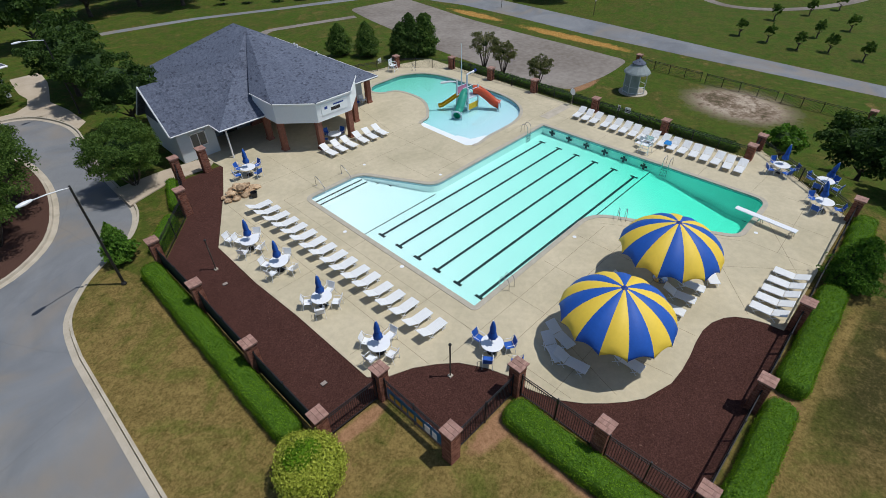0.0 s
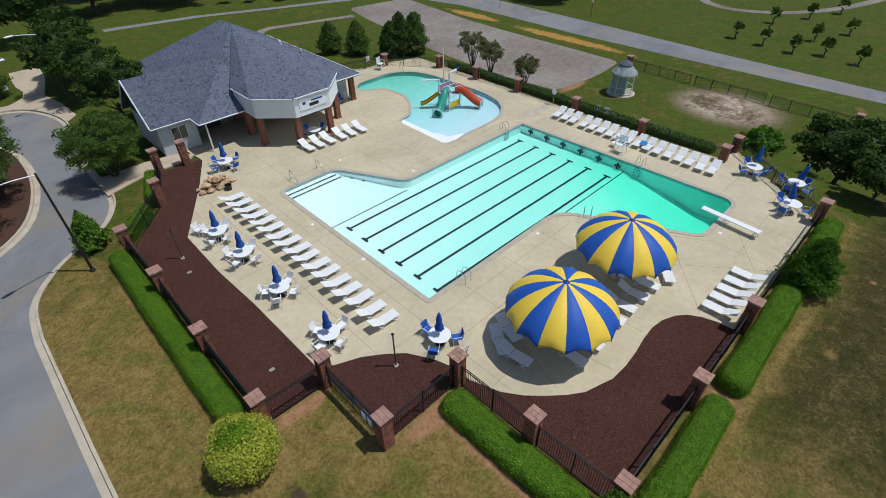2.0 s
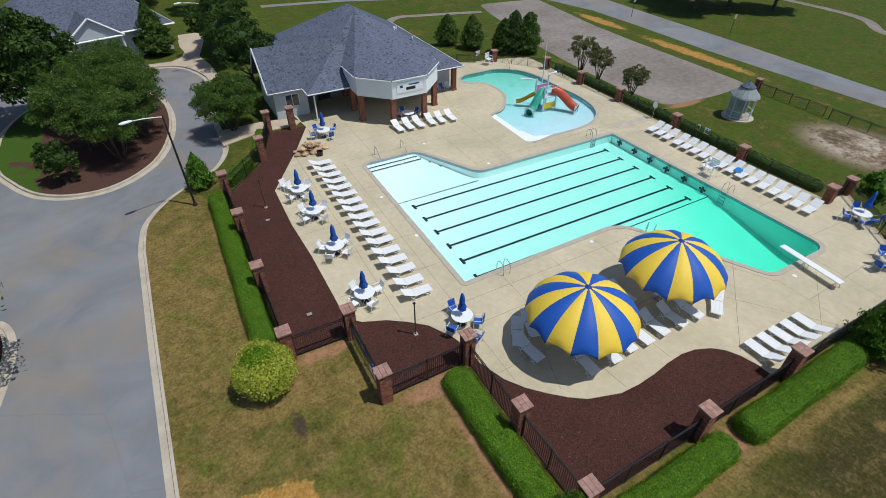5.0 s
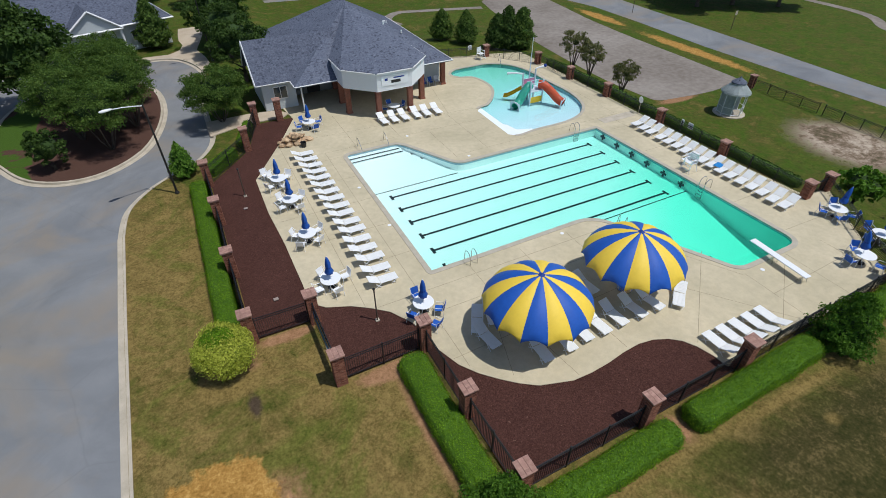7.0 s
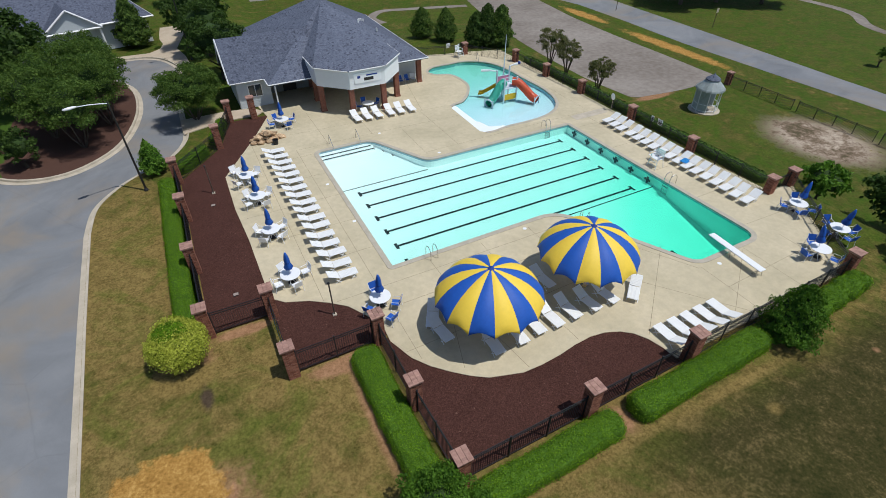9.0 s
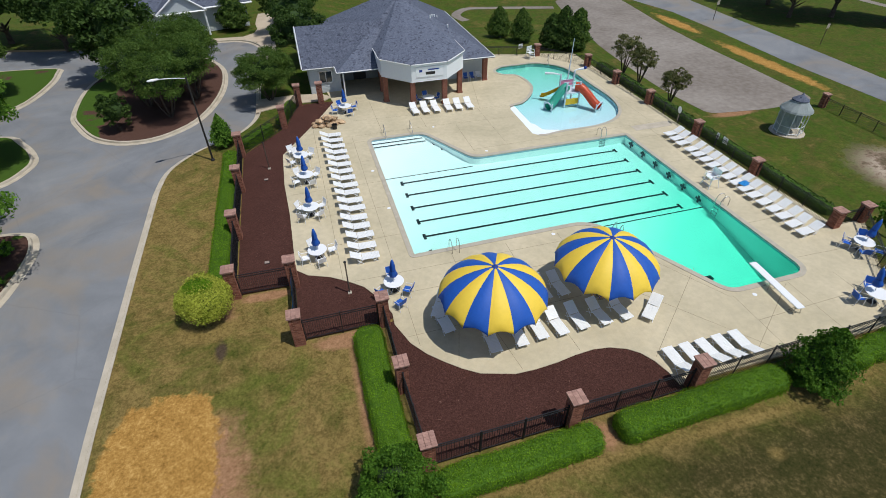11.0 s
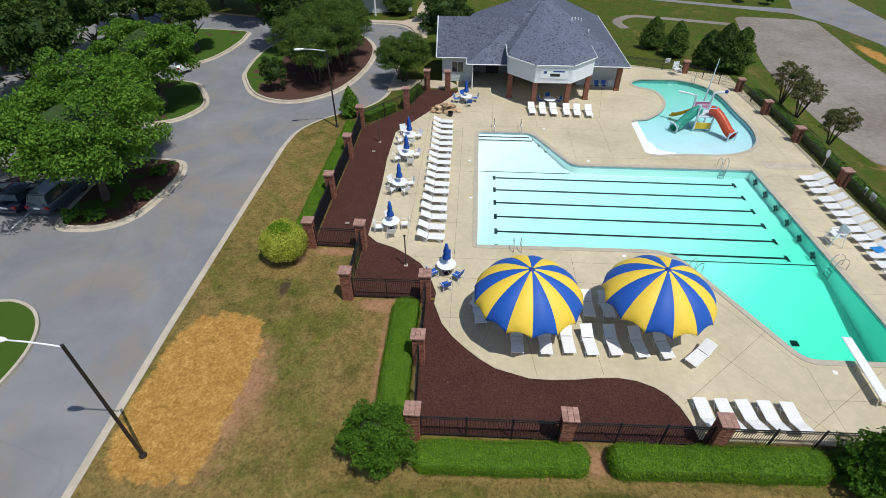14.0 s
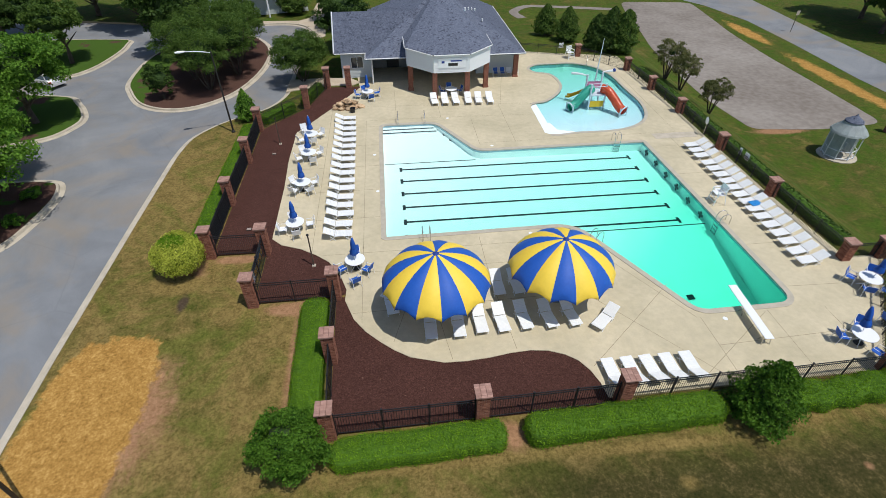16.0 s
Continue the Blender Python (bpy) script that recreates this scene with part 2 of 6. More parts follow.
def m_leaf(name, dark, light, scale=0.9):
    m, nt, b = material(name, 0.62, spec=0.16)
    v = coords(nt)
    g = nt.nodes.new("ShaderNodeNewGeometry")
    f = calc(nt, "ADD", calc(nt, "MULTIPLY", noise_tex(nt, v, scale, 3), 0.55), calc(nt, "MULTIPLY", g.outputs["Random Per Island"], 0.45))
    c = ramp(nt, f, ((0.25, dark), (0.75, light)))
    nt.links.new(c, b.inputs["Base Color"])
    # thin leaves let some light through
    tl = nt.nodes.new("ShaderNodeBsdfTranslucent")
    nt.links.new(mix(nt, 1.0, c, (1.25, 1.3, 0.8), "MULTIPLY"), tl.inputs[0])
    mx = nt.nodes.new("ShaderNodeMixShader")
    mx.inputs[0].default_value = 0.3
    nt.links.new(b.outputs[0], mx.inputs[1])
    nt.links.new(tl.outputs[0], mx.inputs[2])
    nt.links.new(mx.outputs[0], nt.nodes["Material Output"].inputs["Surface"])
    return m


def m_water(name, deep):
    """Clear water surface: thin absorption tint that grows with the depth below, and Fresnel gloss."""
    m, nt, b = material(name, 0.03)
    nt.nodes.remove(b)
    v = coords(nt)
    xyz = nt.nodes.new("ShaderNodeSeparateXYZ")
    nt.links.new(v, xyz.inputs[0])
    tr = nt.nodes.new("ShaderNodeBsdfTransparent")
    if deep:
        s = calc(nt, "ADD", calc(nt, "MULTIPLY", xyz.outputs["X"], 0.72), calc(nt, "MULTIPLY", xyz.outputs["Y"], -0.70))
        d = calc(nt, "MULTIPLY", calc(nt, "ADD", s, 14.0), 1 / 38.0, True)
        c = ramp(nt, d, ((0.0, (0.90, 0.985, 0.99)), (0.24, (0.70, 0.965, 0.94)), (0.42, (0.50, 0.95, 0.87)), (0.62, (0.34, 0.93, 0.80)), (0.76, (0.12, 0.90, 0.66)), (1.0, (0.035, 0.78, 0.48))))
    else:
        d = calc(nt, "MULTIPLY", calc(nt, "SUBTRACT", xyz.outputs["Y"], 14.0), 1 / 17.0, True)
        c = ramp(nt, d, ((0.0, (0.56, 0.78, 0.86)), (0.3, (0.42, 0.76, 0.80)), (0.6, (0.28, 0.72, 0.66)), (1.0, (0.18, 0.66, 0.52))))
    nt.links.new(c, tr.inputs[0])
    gl = nt.nodes.new("ShaderNodeBsdfGlossy")
    gl.inputs["Roughness"].default_value = 0.04
    fr = nt.nodes.new("ShaderNodeFresnel")
    fr.inputs["IOR"].default_value = 1.33
    bm_ = nt.nodes.new("ShaderNodeBump")
    bm_.inputs["Strength"].default_value, bm_.inputs["Distance"].default_value = 0.10, 0.02
    nt.links.new(noise_tex(nt, v, 2.5, 3), bm_.inputs["Height"])
    nt.links.new(bm_.outputs[0], gl.inputs["Normal"])
    mx = nt.nodes.new("ShaderNodeMixShader")
    nt.links.new(fr.outputs[0], mx.inputs[0])
    nt.links.new(tr.outputs[0], mx.inputs[1])
    nt.links.new(gl.outputs[0], mx.inputs[2])
    nt.links.new(mx.outputs[0], nt.nodes["Material Output"].inputs["Surface"])
    return m


def m_shingle():
    m, nt, b = material("slate_blue_shingle", 0.9, spec=0.2)
    v = coords(nt)
    f = noise_tex(nt, v, 0.5, 4)
    g = noise_tex(nt, v, 5.0, 3, 0.8)
    c = ramp(nt, g, ((0.3, (0.062, 0.073, 0.105)), (0.7, (0.150, 0.166, 0.215))))
    c = mix(nt, 0.5, c, ramp(nt, f, ((0.3, (0.85, 0.85, 0.85)), (0.7, (1.15, 1.15, 1.15)))), "MULTIPLY")
    fl = nt.nodes.new("ShaderNodeTexVoronoi")
    fl.inputs["Scale"].default_value = 4.6
    nt.links.new(coords(nt, (1.0, 1.0, 2.2)), fl.inputs["Vector"])
    c = mix(nt, 1.0, c, ramp(nt, fl.outputs["Color"], ((0.14, (0.55, 0.55, 0.58)), (0.26, (0.96, 0.96, 0.97)), (0.9, (1.06, 1.06, 1.06)))), "MULTIPLY")
    g2 = nt.nodes.new("ShaderNodeNewGeometry")
    isl = ramp(nt, g2.outputs["Random Per Island"], ((0.0, (0.78, 0.78, 0.80)), (1.0, (1.22, 1.22, 1.2))))
    c = mix(nt, 0.8, c, isl, "MULTIPLY")
    nt.links.new(c, b.inputs["Base Color"])
    bump(nt, b, noise_tex(nt, v, 25, 3), 0.4, 0.02)
    return m


def plain(name, c, rough=0.5, metal=0.0, k=0.85, scale=6.0, spec=0.45, bump_k=0.05):
    return mottled(name, tuple(x * k for x in c), c, scale, scale * 9, rough, bump_k, metal, spec)


GRASS, ASPHALT, DECK, MULCH = m_grass(), m_asphalt(), m_deck(), m_mulch()
SHINGLE = m_shingle()
BRICK = mottled("red_brick", (0.20, 0.075, 0.048), (0.34, 0.145, 0.095), 5, 60, 0.85, 0.3, vary=0.45)
MORTAR = mottled("grey_mortar", (0.27, 0.22, 0.19), (0.36, 0.30, 0.26), 6, 70, 0.95)
CAP = mottled("brick_cap", (0.27, 0.145, 0.11), (0.42, 0.25, 0.20), 5, 60, 0.85, 0.3, vary=0.35)
CURB = mottled("kerb_concrete", (0.37, 0.32, 0.245), (0.56, 0.49, 0.39), 1.2, 35, 0.85)
WALKWAY = mottled("pale_paving", (0.40, 0.32, 0.23), (0.55, 0.46, 0.35), 0.6, 30, 0.85)
PLASTER = mottled("white_pool_plaster", (0.78, 0.83, 0.83), (0.86, 0.90, 0.90), 0.7, 12, 0.6, 0.1)
COPING = mottled("grey_coping", (0.375, 0.335, 0.265), (0.50, 0.445, 0.355), 2.0, 30, 0.7)
TILE = mottled("waterline_tile", (0.22, 0.36, 0.44), (0.40, 0.56, 0.62), 6, 40, 0.25, 0.05)
LANE = plain("black_lane_tile", (0.012, 0.016, 0.018), 0.5)
BLACK = plain("black_powder_coat", (0.014, 0.015, 0.018), 0.45)
DARKPOLE = plain("dark_bronze_pole", (0.022, 0.020, 0.019), 0.5)
WHITE = plain("white_paint", (0.80, 0.80, 0.79), 0.5, k=0.93)
PLASTIC = plain("white_resin", (0.82, 0.83, 0.84), 0.4, k=0.95)
STRAP = plain("white_vinyl_strap", (0.80, 0.80, 0.78), 0.5, k=0.92)
SIDING = plain("pale_grey_siding", (0.55, 0.59, 0.60), 0.6, k=0.92)
FASCIA = plain("white_trim", (0.78, 0.79, 0.79), 0.5, k=0.95)
BLUE = plain("royal_blue_canvas", (0.014, 0.100, 0.46), 0.6, k=0.85)
YELLOW = plain("yellow_canvas", (0.88, 0.61, 0.060), 0.6, k=0.93)
NAVY = plain("navy_canvas", (0.010, 0.045, 0.26), 0.7, k=0.75)
STEEL = plain("stainless_steel", (0.62, 0.63, 0.64), 0.25, 1.0)
GLASS = plain("dark_window_glass", (0.035, 0.05, 0.06), 0.06, spec=0.8, bump_k=0.0)
BARK = mottled("bark", (0.045, 0.032, 0.024), (0.13, 0.10, 0.075), 3, 40, 0.95, 0.6)
L_MYRTLE = m_leaf("russet_myrtle_leaf", (0.055, 0.078, 0.024), (0.200, 0.190, 0.075), 1.2)
L_HEDGE = m_leaf("hedge_leaf", (0.048, 0.125, 0.004), (0.195, 0.345, 0.016), 1.4)
L_DARK = m_leaf("dark_tree_leaf", (0.021, 0.048, 0.010), (0.080, 0.138, 0.028), 0.5)
L_MID = m_leaf("mid_tree_leaf", (0.033, 0.075, 0.013), (0.130, 0.205, 0.038), 0.6)
L_YEL = m_leaf("yellow_green_leaf", (0.20, 0.25, 0.018), (0.58, 0.60, 0.10), 2.0)
L_SHRUB = m_leaf("deep_green_shrub_leaf", (0.028, 0.085, 0.006), (0.115, 0.235, 0.022), 1.1)
L_OAK = m_leaf("bright_tree_leaf", (0.040, 0.110, 0.010), (0.170, 0.320, 0.038), 0.7)
def m_bricks(name, lo, hi):
    m, nt, b = material(name, 0.88, spec=0.2)
    g = nt.nodes.new("ShaderNodeNewGeometry")
    v = coords(nt)
    f = calc(nt, "ADD", calc(nt, "MULTIPLY", g.outputs["Random Per Island"], 0.7), calc(nt, "MULTIPLY", noise_tex(nt, v, 9, 4), 0.3))
    nt.links.new(ramp(nt, f, ((0.15, lo), (0.85, hi))), b.inputs["Base Color"])
    bump(nt, b, noise_tex(nt, v, 60, 3), 0.3, 0.01)
    return m


BRICKS = m_bricks("brick_courses", (0.15, 0.055, 0.036), (0.33, 0.145, 0.095))
CAPB = m_bricks("brick_cap_courses", (0.26, 0.13, 0.095), (0.46, 0.27, 0.21))
SCREEN = plain("windscreen_mesh", (0.012, 0.022, 0.026), 0.8)
# darker copies of the leaf colours, with the shade inside the foliage painted in
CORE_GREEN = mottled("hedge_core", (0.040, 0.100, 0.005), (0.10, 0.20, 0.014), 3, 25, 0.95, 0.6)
CORE_YEL = mottled("yellow_green_core", (0.10, 0.14, 0.012), (0.24, 0.28, 0.04), 3, 25, 0.95, 0.6)
NAVYWALL = plain("blue_grey_gable", (0.035, 0.055, 0.085), 0.7)
DARKWALL = plain("porch_back_wall", (0.22, 0.23, 0.24), 0.7)
LOT = mottled("worn_gravel", (0.150, 0.122, 0.098), (0.30, 0.265, 0.23), 0.12, 1.6, 0.95, 0.3)
JOINT = mottled("joint_shadow", (0.25, 0.205, 0.14), (0.34, 0.28, 0.19), 2, 30, 0.95, 0)
BED = m_bed()
# solid crown filling; its near-black green paints the shade between the leaves
CORE = mottled("crown_shade_core", (0.016, 0.036, 0.008), (0.046, 0.085, 0.018), 3, 20, 1.0)


# ---- mesh helpers ----
def mesh_ob(name, bm, mat, parent=None, label="", smooth=False):
    me = bpy.data.meshes.new(name)
    bm.normal_update()
    bm.to_mesh(me)
    bm.free()
    for mm in mat if isinstance(mat, (list, tuple)) else [mat]:
        me.materials.append(mm)
    if smooth:
        for p in me.polygons:
            p.use_smooth = True
    ob = new(name, me)
    if parent is not None:
        ob.parent = parent
    if label:
        ob["label"] = label
    return ob


def part(name, bm, mat, parent, label="", smooth=False):
    return mesh_ob(name, bm, mat, parent, label, smooth)


def share(name, me, m, parent):
    """Another piece on the same mesh."""
    ob = new(name, me)
    ob.parent = parent
    ob.matrix_basis = m
    return ob


def thing(name, m, label, category, group="", kind=""):
    ob = new(name)
    ob.matrix_basis = m
    return tagged(ob, label, category, group, kind)


def box(bm, x0, x1, y0, y1, z0, z1, m=None, mat=0):
    vs = [bm.verts.new((x, y, z)) for x in (x0, x1) for y in (y0, y1) for z in (z0, z1)]
    if m is not None:
        for v in vs:
            v.co = m @ v.co
    for q in ((0, 1, 3, 2), (4, 6, 7, 5), (0, 4, 5, 1), (2, 3, 7, 6), (0, 2, 6, 4), (1, 5, 7, 3)):
        f = bm.faces.new([vs[i] for i in q])
        f.material_index = mat
    return bm


def tube(bm, pts, r, n=8, cap=True, mat=0):
    """A round bar along points; r a number or one a point."""
    pts = [Vector(p) for p in pts]
    rs = r if isinstance(r, (list, tuple)) else [r] * len(pts)
    rings, up = [], None
    for i, p in enumerate(pts):
        d = (pts[min(i + 1, len(pts) - 1)] - pts[max(i - 1, 0)]).normalized()
        if up is None:
            up = Vector((0, 0, 1)) if abs(d.z) < 0.9 else Vector((1, 0, 0))
        a = d.cross(up).normalized()
        b = a.cross(d).normalized()
        up = b
        rings.append([bm.verts.new(p + rs[i] * (math.cos(t) * a + math.sin(t) * b)) for t in (2 * math.pi * k / n for k in range(n))])
    for r0, r1 in zip(rings, rings[1:]):
        for k in range(n):
            bm.faces.new((r0[k], r0[(k + 1) % n], r1[(k + 1) % n], r1[k])).material_index = mat
    if cap:
        bm.faces.new(rings[0][::-1]).material_index = mat
        bm.faces.new(rings[-1]).material_index = mat
    return bm


def lathe(bm, prof, n=16, cap=True, mat=0):
    """Profile of (radius, z) turned round z."""
    rings = [[bm.verts.new((r * math.cos(2 * math.pi * k / n), r * math.sin(2 * math.pi * k / n), z)) for k in range(n)] for r, z in prof]
    for a, b in zip(rings, rings[1:]):
        for k in range(n):
            bm.faces.new((a[k], a[(k + 1) % n], b[(k + 1) % n], b[k])).material_index = mat
    if cap:
        bm.faces.new(rings[0][::-1]).material_index = mat
        bm.faces.new(rings[-1]).material_index = mat
    return bm


def smooth_loop(pts, steps=6, closed=True):
    """Catmull-Rom through plan points."""
    n, out = len(pts), []
    P = [Vector(p).to_2d() for p in pts]
    for i in range(n if closed else n - 1):
        if closed:
            a, b, c, d = P[i - 1], P[i], P[(i + 1) % n], P[(i + 2) % n]
        else:
            a, b, c, d = P[max(i - 1, 0)], P[i], P[i + 1], P[min(i + 2, n - 1)]
        for k in range(steps):
            t = k / steps
            out.append(0.5 * (2 * b + (c - a) * t + (2 * a - 5 * b + 4 * c - d) * t * t + (3 * b - a - 3 * c + d) * t ** 3))
    if not closed:
        out.append(P[-1])
    return [tuple(p) for p in out]


def round_corners(pts, radii, steps=6):
    out = []
    n = len(pts)
    for i in range(n):
        p, r = Vector(pts[i]), radii[i]
        a, b = Vector(pts[i - 1]), Vector(pts[(i + 1) % n])
        if r <= 0:
            out.append(tuple(p))
            continue
        u, v = (a - p).normalized(), (b - p).normalized()
        p0, p1 = p + u * r, p + v * r
        for k in range(steps + 1):
            t = k / steps
            q = (1 - t) ** 2 * p0 + 2 * t * (1 - t) * p + t * t * p1
            out.append(tuple(q))
    return out


def sheet(bm, outer, holes=(), z=0.0, skirt=0.0, mat=0):
    """A flat polygon with holes; z a number or a function of x, y; skirt lets its edges down."""
    from mathutils.geometry import tessellate_polygon
    loops = [list(outer)] + [list(h) for h in holes]
    zf = z if callable(z) else (lambda x, y: z)
    flat = [bm.verts.new((p[0], p[1], zf(p[0], p[1]))) for lp in loops for p in lp]
    for t in tessellate_polygon([[Vector((p[0], p[1], 0)) for p in lp] for lp in loops]):
        a, b, c = (flat[i] for i in t)
        if (b.co - a.co).cross(c.co - a.co).z < 0:
            b, c = c, b
        try:
            bm.faces.new((a, b, c)).material_index = mat
        except ValueError:
            pass
    if skirt:
        i = 0
        for lp in loops:
            vs = flat[i:i + len(lp)]
            i += len(lp)
            low = [bm.verts.new((v.co.x, v.co.y, v.co.z - skirt)) for v in vs]
            for k in range(len(vs)):
                j = (k + 1) % len(vs)
                bm.faces.new((vs[k], low[k], low[j], vs[j])).material_index = mat
    return bm


def offset(pts, d, closed=True):
    """The plan line moved d to its left."""
    out, n = [], len(pts)
    for i in range(n):
        a = Vector(pts[i - 1] if closed or i else pts[0]).to_2d()
        b = Vector(pts[(i + 1) % n] if closed or i < n - 1 else pts[-1]).to_2d()
        t = (b - a).normalized()
        out.append((pts[i][0] - t.y * d, pts[i][1] + t.x * d))
    return out


def sweep(bm, pts, prof, closed=False, mat=0):
    """A section of (side, z), side to the left of the line, carried along a plan line."""
    rows = [offset(pts, s, closed) for s, z in prof]
    vs = [[bm.verts.new((p[0], p[1], z)) for p in row] for row, (s, z) in zip(rows, prof)]
    n = len(pts)
    for a, b in zip(vs, vs[1:]):
        for k in range(n if closed else n - 1):
            j = (k + 1) % n
            bm.faces.new((a[k], a[j], b[j], b[k])).material_index = mat
    if not closed:
        bm.faces.new([v[0] for v in vs])
        bm.faces.new([v[-1] for v in vs][::-1])
    return bm


def leaf_cloud(name, parent, mat, P, N, size, rng, label="", spread=0.75):
    """A crown of separate leaf clumps at the points P with outward ways N."""
    n = len(P)
    d = N + spread * rng.uniform(-1, 1, (n, 3))
    d /= np.linalg.norm(d, axis=1, keepdims=True) + 1e-9
    r = rng.uniform(-1, 1, (n, 3))
    a = np.cross(d, r)
    a /= np.linalg.norm(a, axis=1, keepdims=True) + 1e-9
    b = np.cross(d, a)
    s = size * rng.uniform(0.6, 1.4, (n, 1))
    w = s * rng.uniform(0.45, 0.75, (n, 1))
    bend = d * (-0.25 * s)
    co = np.stack([P - a * s + bend, P - b * w, P + a * s + bend, P + b * w], 1).reshape(-1, 3)
    me = bpy.data.meshes.new(name)
    me.from_pydata(co.tolist(), [], np.arange(4 * n).reshape(-1, 4).tolist())
    me.materials.append(mat)
    ob = new(name, me)
    ob.parent = parent
    if label:
        ob["label"] = label
    return ob


def on_blobs(blobs, count, rng, depth=0.35):
    """Points in the outer shell of a heap of ellipsoids (x, y, z, rx, ry, rz), with outward ways."""
    vol = np.array([(b[3] * b[4] + b[3] * b[5] + b[4] * b[5]) for b in blobs])
    which = rng.choice(len(blobs), count, p=vol / vol.sum())
    B = np.array(blobs)[which]
    d = rng.normal(size=(count, 3))
    d /= np.linalg.norm(d, axis=1, keepdims=True)
    d[:, 2] = np.where(d[:, 2] < -0.35, -d[:, 2], d[:, 2])
    rr = 1 - depth * rng.uniform(0, 1, (count, 1)) ** 1.6 + rng.normal(0, 0.045, (count, 1))
    P = B[:, :3] + d * B[:, 3:] * rr
    N = d / B[:, 3:]
    N /= np.linalg.norm(N, axis=1, keepdims=True)
    return P, N


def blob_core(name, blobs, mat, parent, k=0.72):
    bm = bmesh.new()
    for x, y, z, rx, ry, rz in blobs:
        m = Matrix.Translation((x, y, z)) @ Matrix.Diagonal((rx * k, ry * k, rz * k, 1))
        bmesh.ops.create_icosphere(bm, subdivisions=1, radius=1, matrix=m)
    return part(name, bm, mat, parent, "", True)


# ---- the large structure ----
Z_GRASS, Z_ROAD = -0.10, -0.26
POOL = round_corners([(0.03, 0.15), (12.95, 0.32), (17.4, -8.5), (23.15, -8.45), (22.62, 11.3), (7.9, 11.3), (4.9, 17.1), (0.03, 17.1)],
                     [0.05, 1.6, 0.7, 1.0, 0.1, 0.9, 0.9, 0.5])
KIDDIE = smooth_loop([(14.6, 14.0), (17.8, 13.8), (21.3, 13.9), (23.6, 14.8), (25.1, 16.6), (25.8, 19.4), (25.7, 23.2), (25.6, 27.0), (24.7, 29.6),
                      (22.6, 31.2), (20.2, 31.3), (18.2, 31.2), (17.1, 30.2), (17.5, 29.0), (18.9, 28.3), (19.4, 26.8), (19.3, 24.6), (18.3, 22.6),
                      (16.6, 20.8), (14.7, 19.7)], 5)
# straight zero-depth edge of the wading pool
KIDDIE = [p for p in KIDDIE if not (p[0] < 14.75 and 14.05 < p[1] < 19.65)]
DECK_EDGE = [(-7.5, 0.83), (-6.8, 0.1), (-5.5, -0.45), (-4.5, -1.15), (-3.6, -1.95), (-2.85, -3.25), (-2.4, -4.6), (-2.45, -5.5), (-1.9, -7.05), (-1.25, -8.0), (-0.5, -8.78),
             (0.25, -9.45), (1.05, -10.0), (2.75, -10.53), (3.9, -10.56), (5.1, -10.47), (6.2, -10.3), (7.3, -10.23), (8.2, -10.36), (9.0, -10.7), (9.55, -11.15), (9.95, -11.8), (10.2, -12.6), (10.3, -13.45),
             (24.6, -13.35), (31.4, -5.2), (28.9, -5.0), (28.5, 2.4), (28.7, 33.0), (24.0, 34.5), (22.0, 34.8), (3.0, 41.0), (-3.0, 34.0), (-2.2, 26.6), (-4.2, 22.6), (-7.68, 16.5), (-7.75, 11.4), (-7.55, 7.2)]
ROAD_EDGE = [(-16.5, -60), (-16.95, -20), (-17.25, -8), (-17.35, 4), (-17.35, 13.0)] + smooth_loop([(-17.35, 13.2), (-16.9, 16.6), (-15.3, 19.2), (-13.4, 20.9), (-11.2, 22.6), (-9.8, 25.5), (-9.6, 29.0), (-9.5, 34.0), (-8.9, 40.0), (-8.5, 44.5), (-9.0, 47.6), (-10.2, 50.4), (-11.6, 51.8), (-13.4, 52.4), (-17.0, 52.6)], 5, False)


def fall(d):
    d = max(0.0, min(1.0, d))
    return d * d * (3 - 2 * d)


def land(x, y):
    """Height of the ground: level round the pool, falling to the street side and behind the pool house."""
    k = max(fall((x - 30.3) / 6.5), fall((y - 42.0) / 14.0) * fall((x + 6) / 12.0))
    return Z_GRASS - 2.9 * k


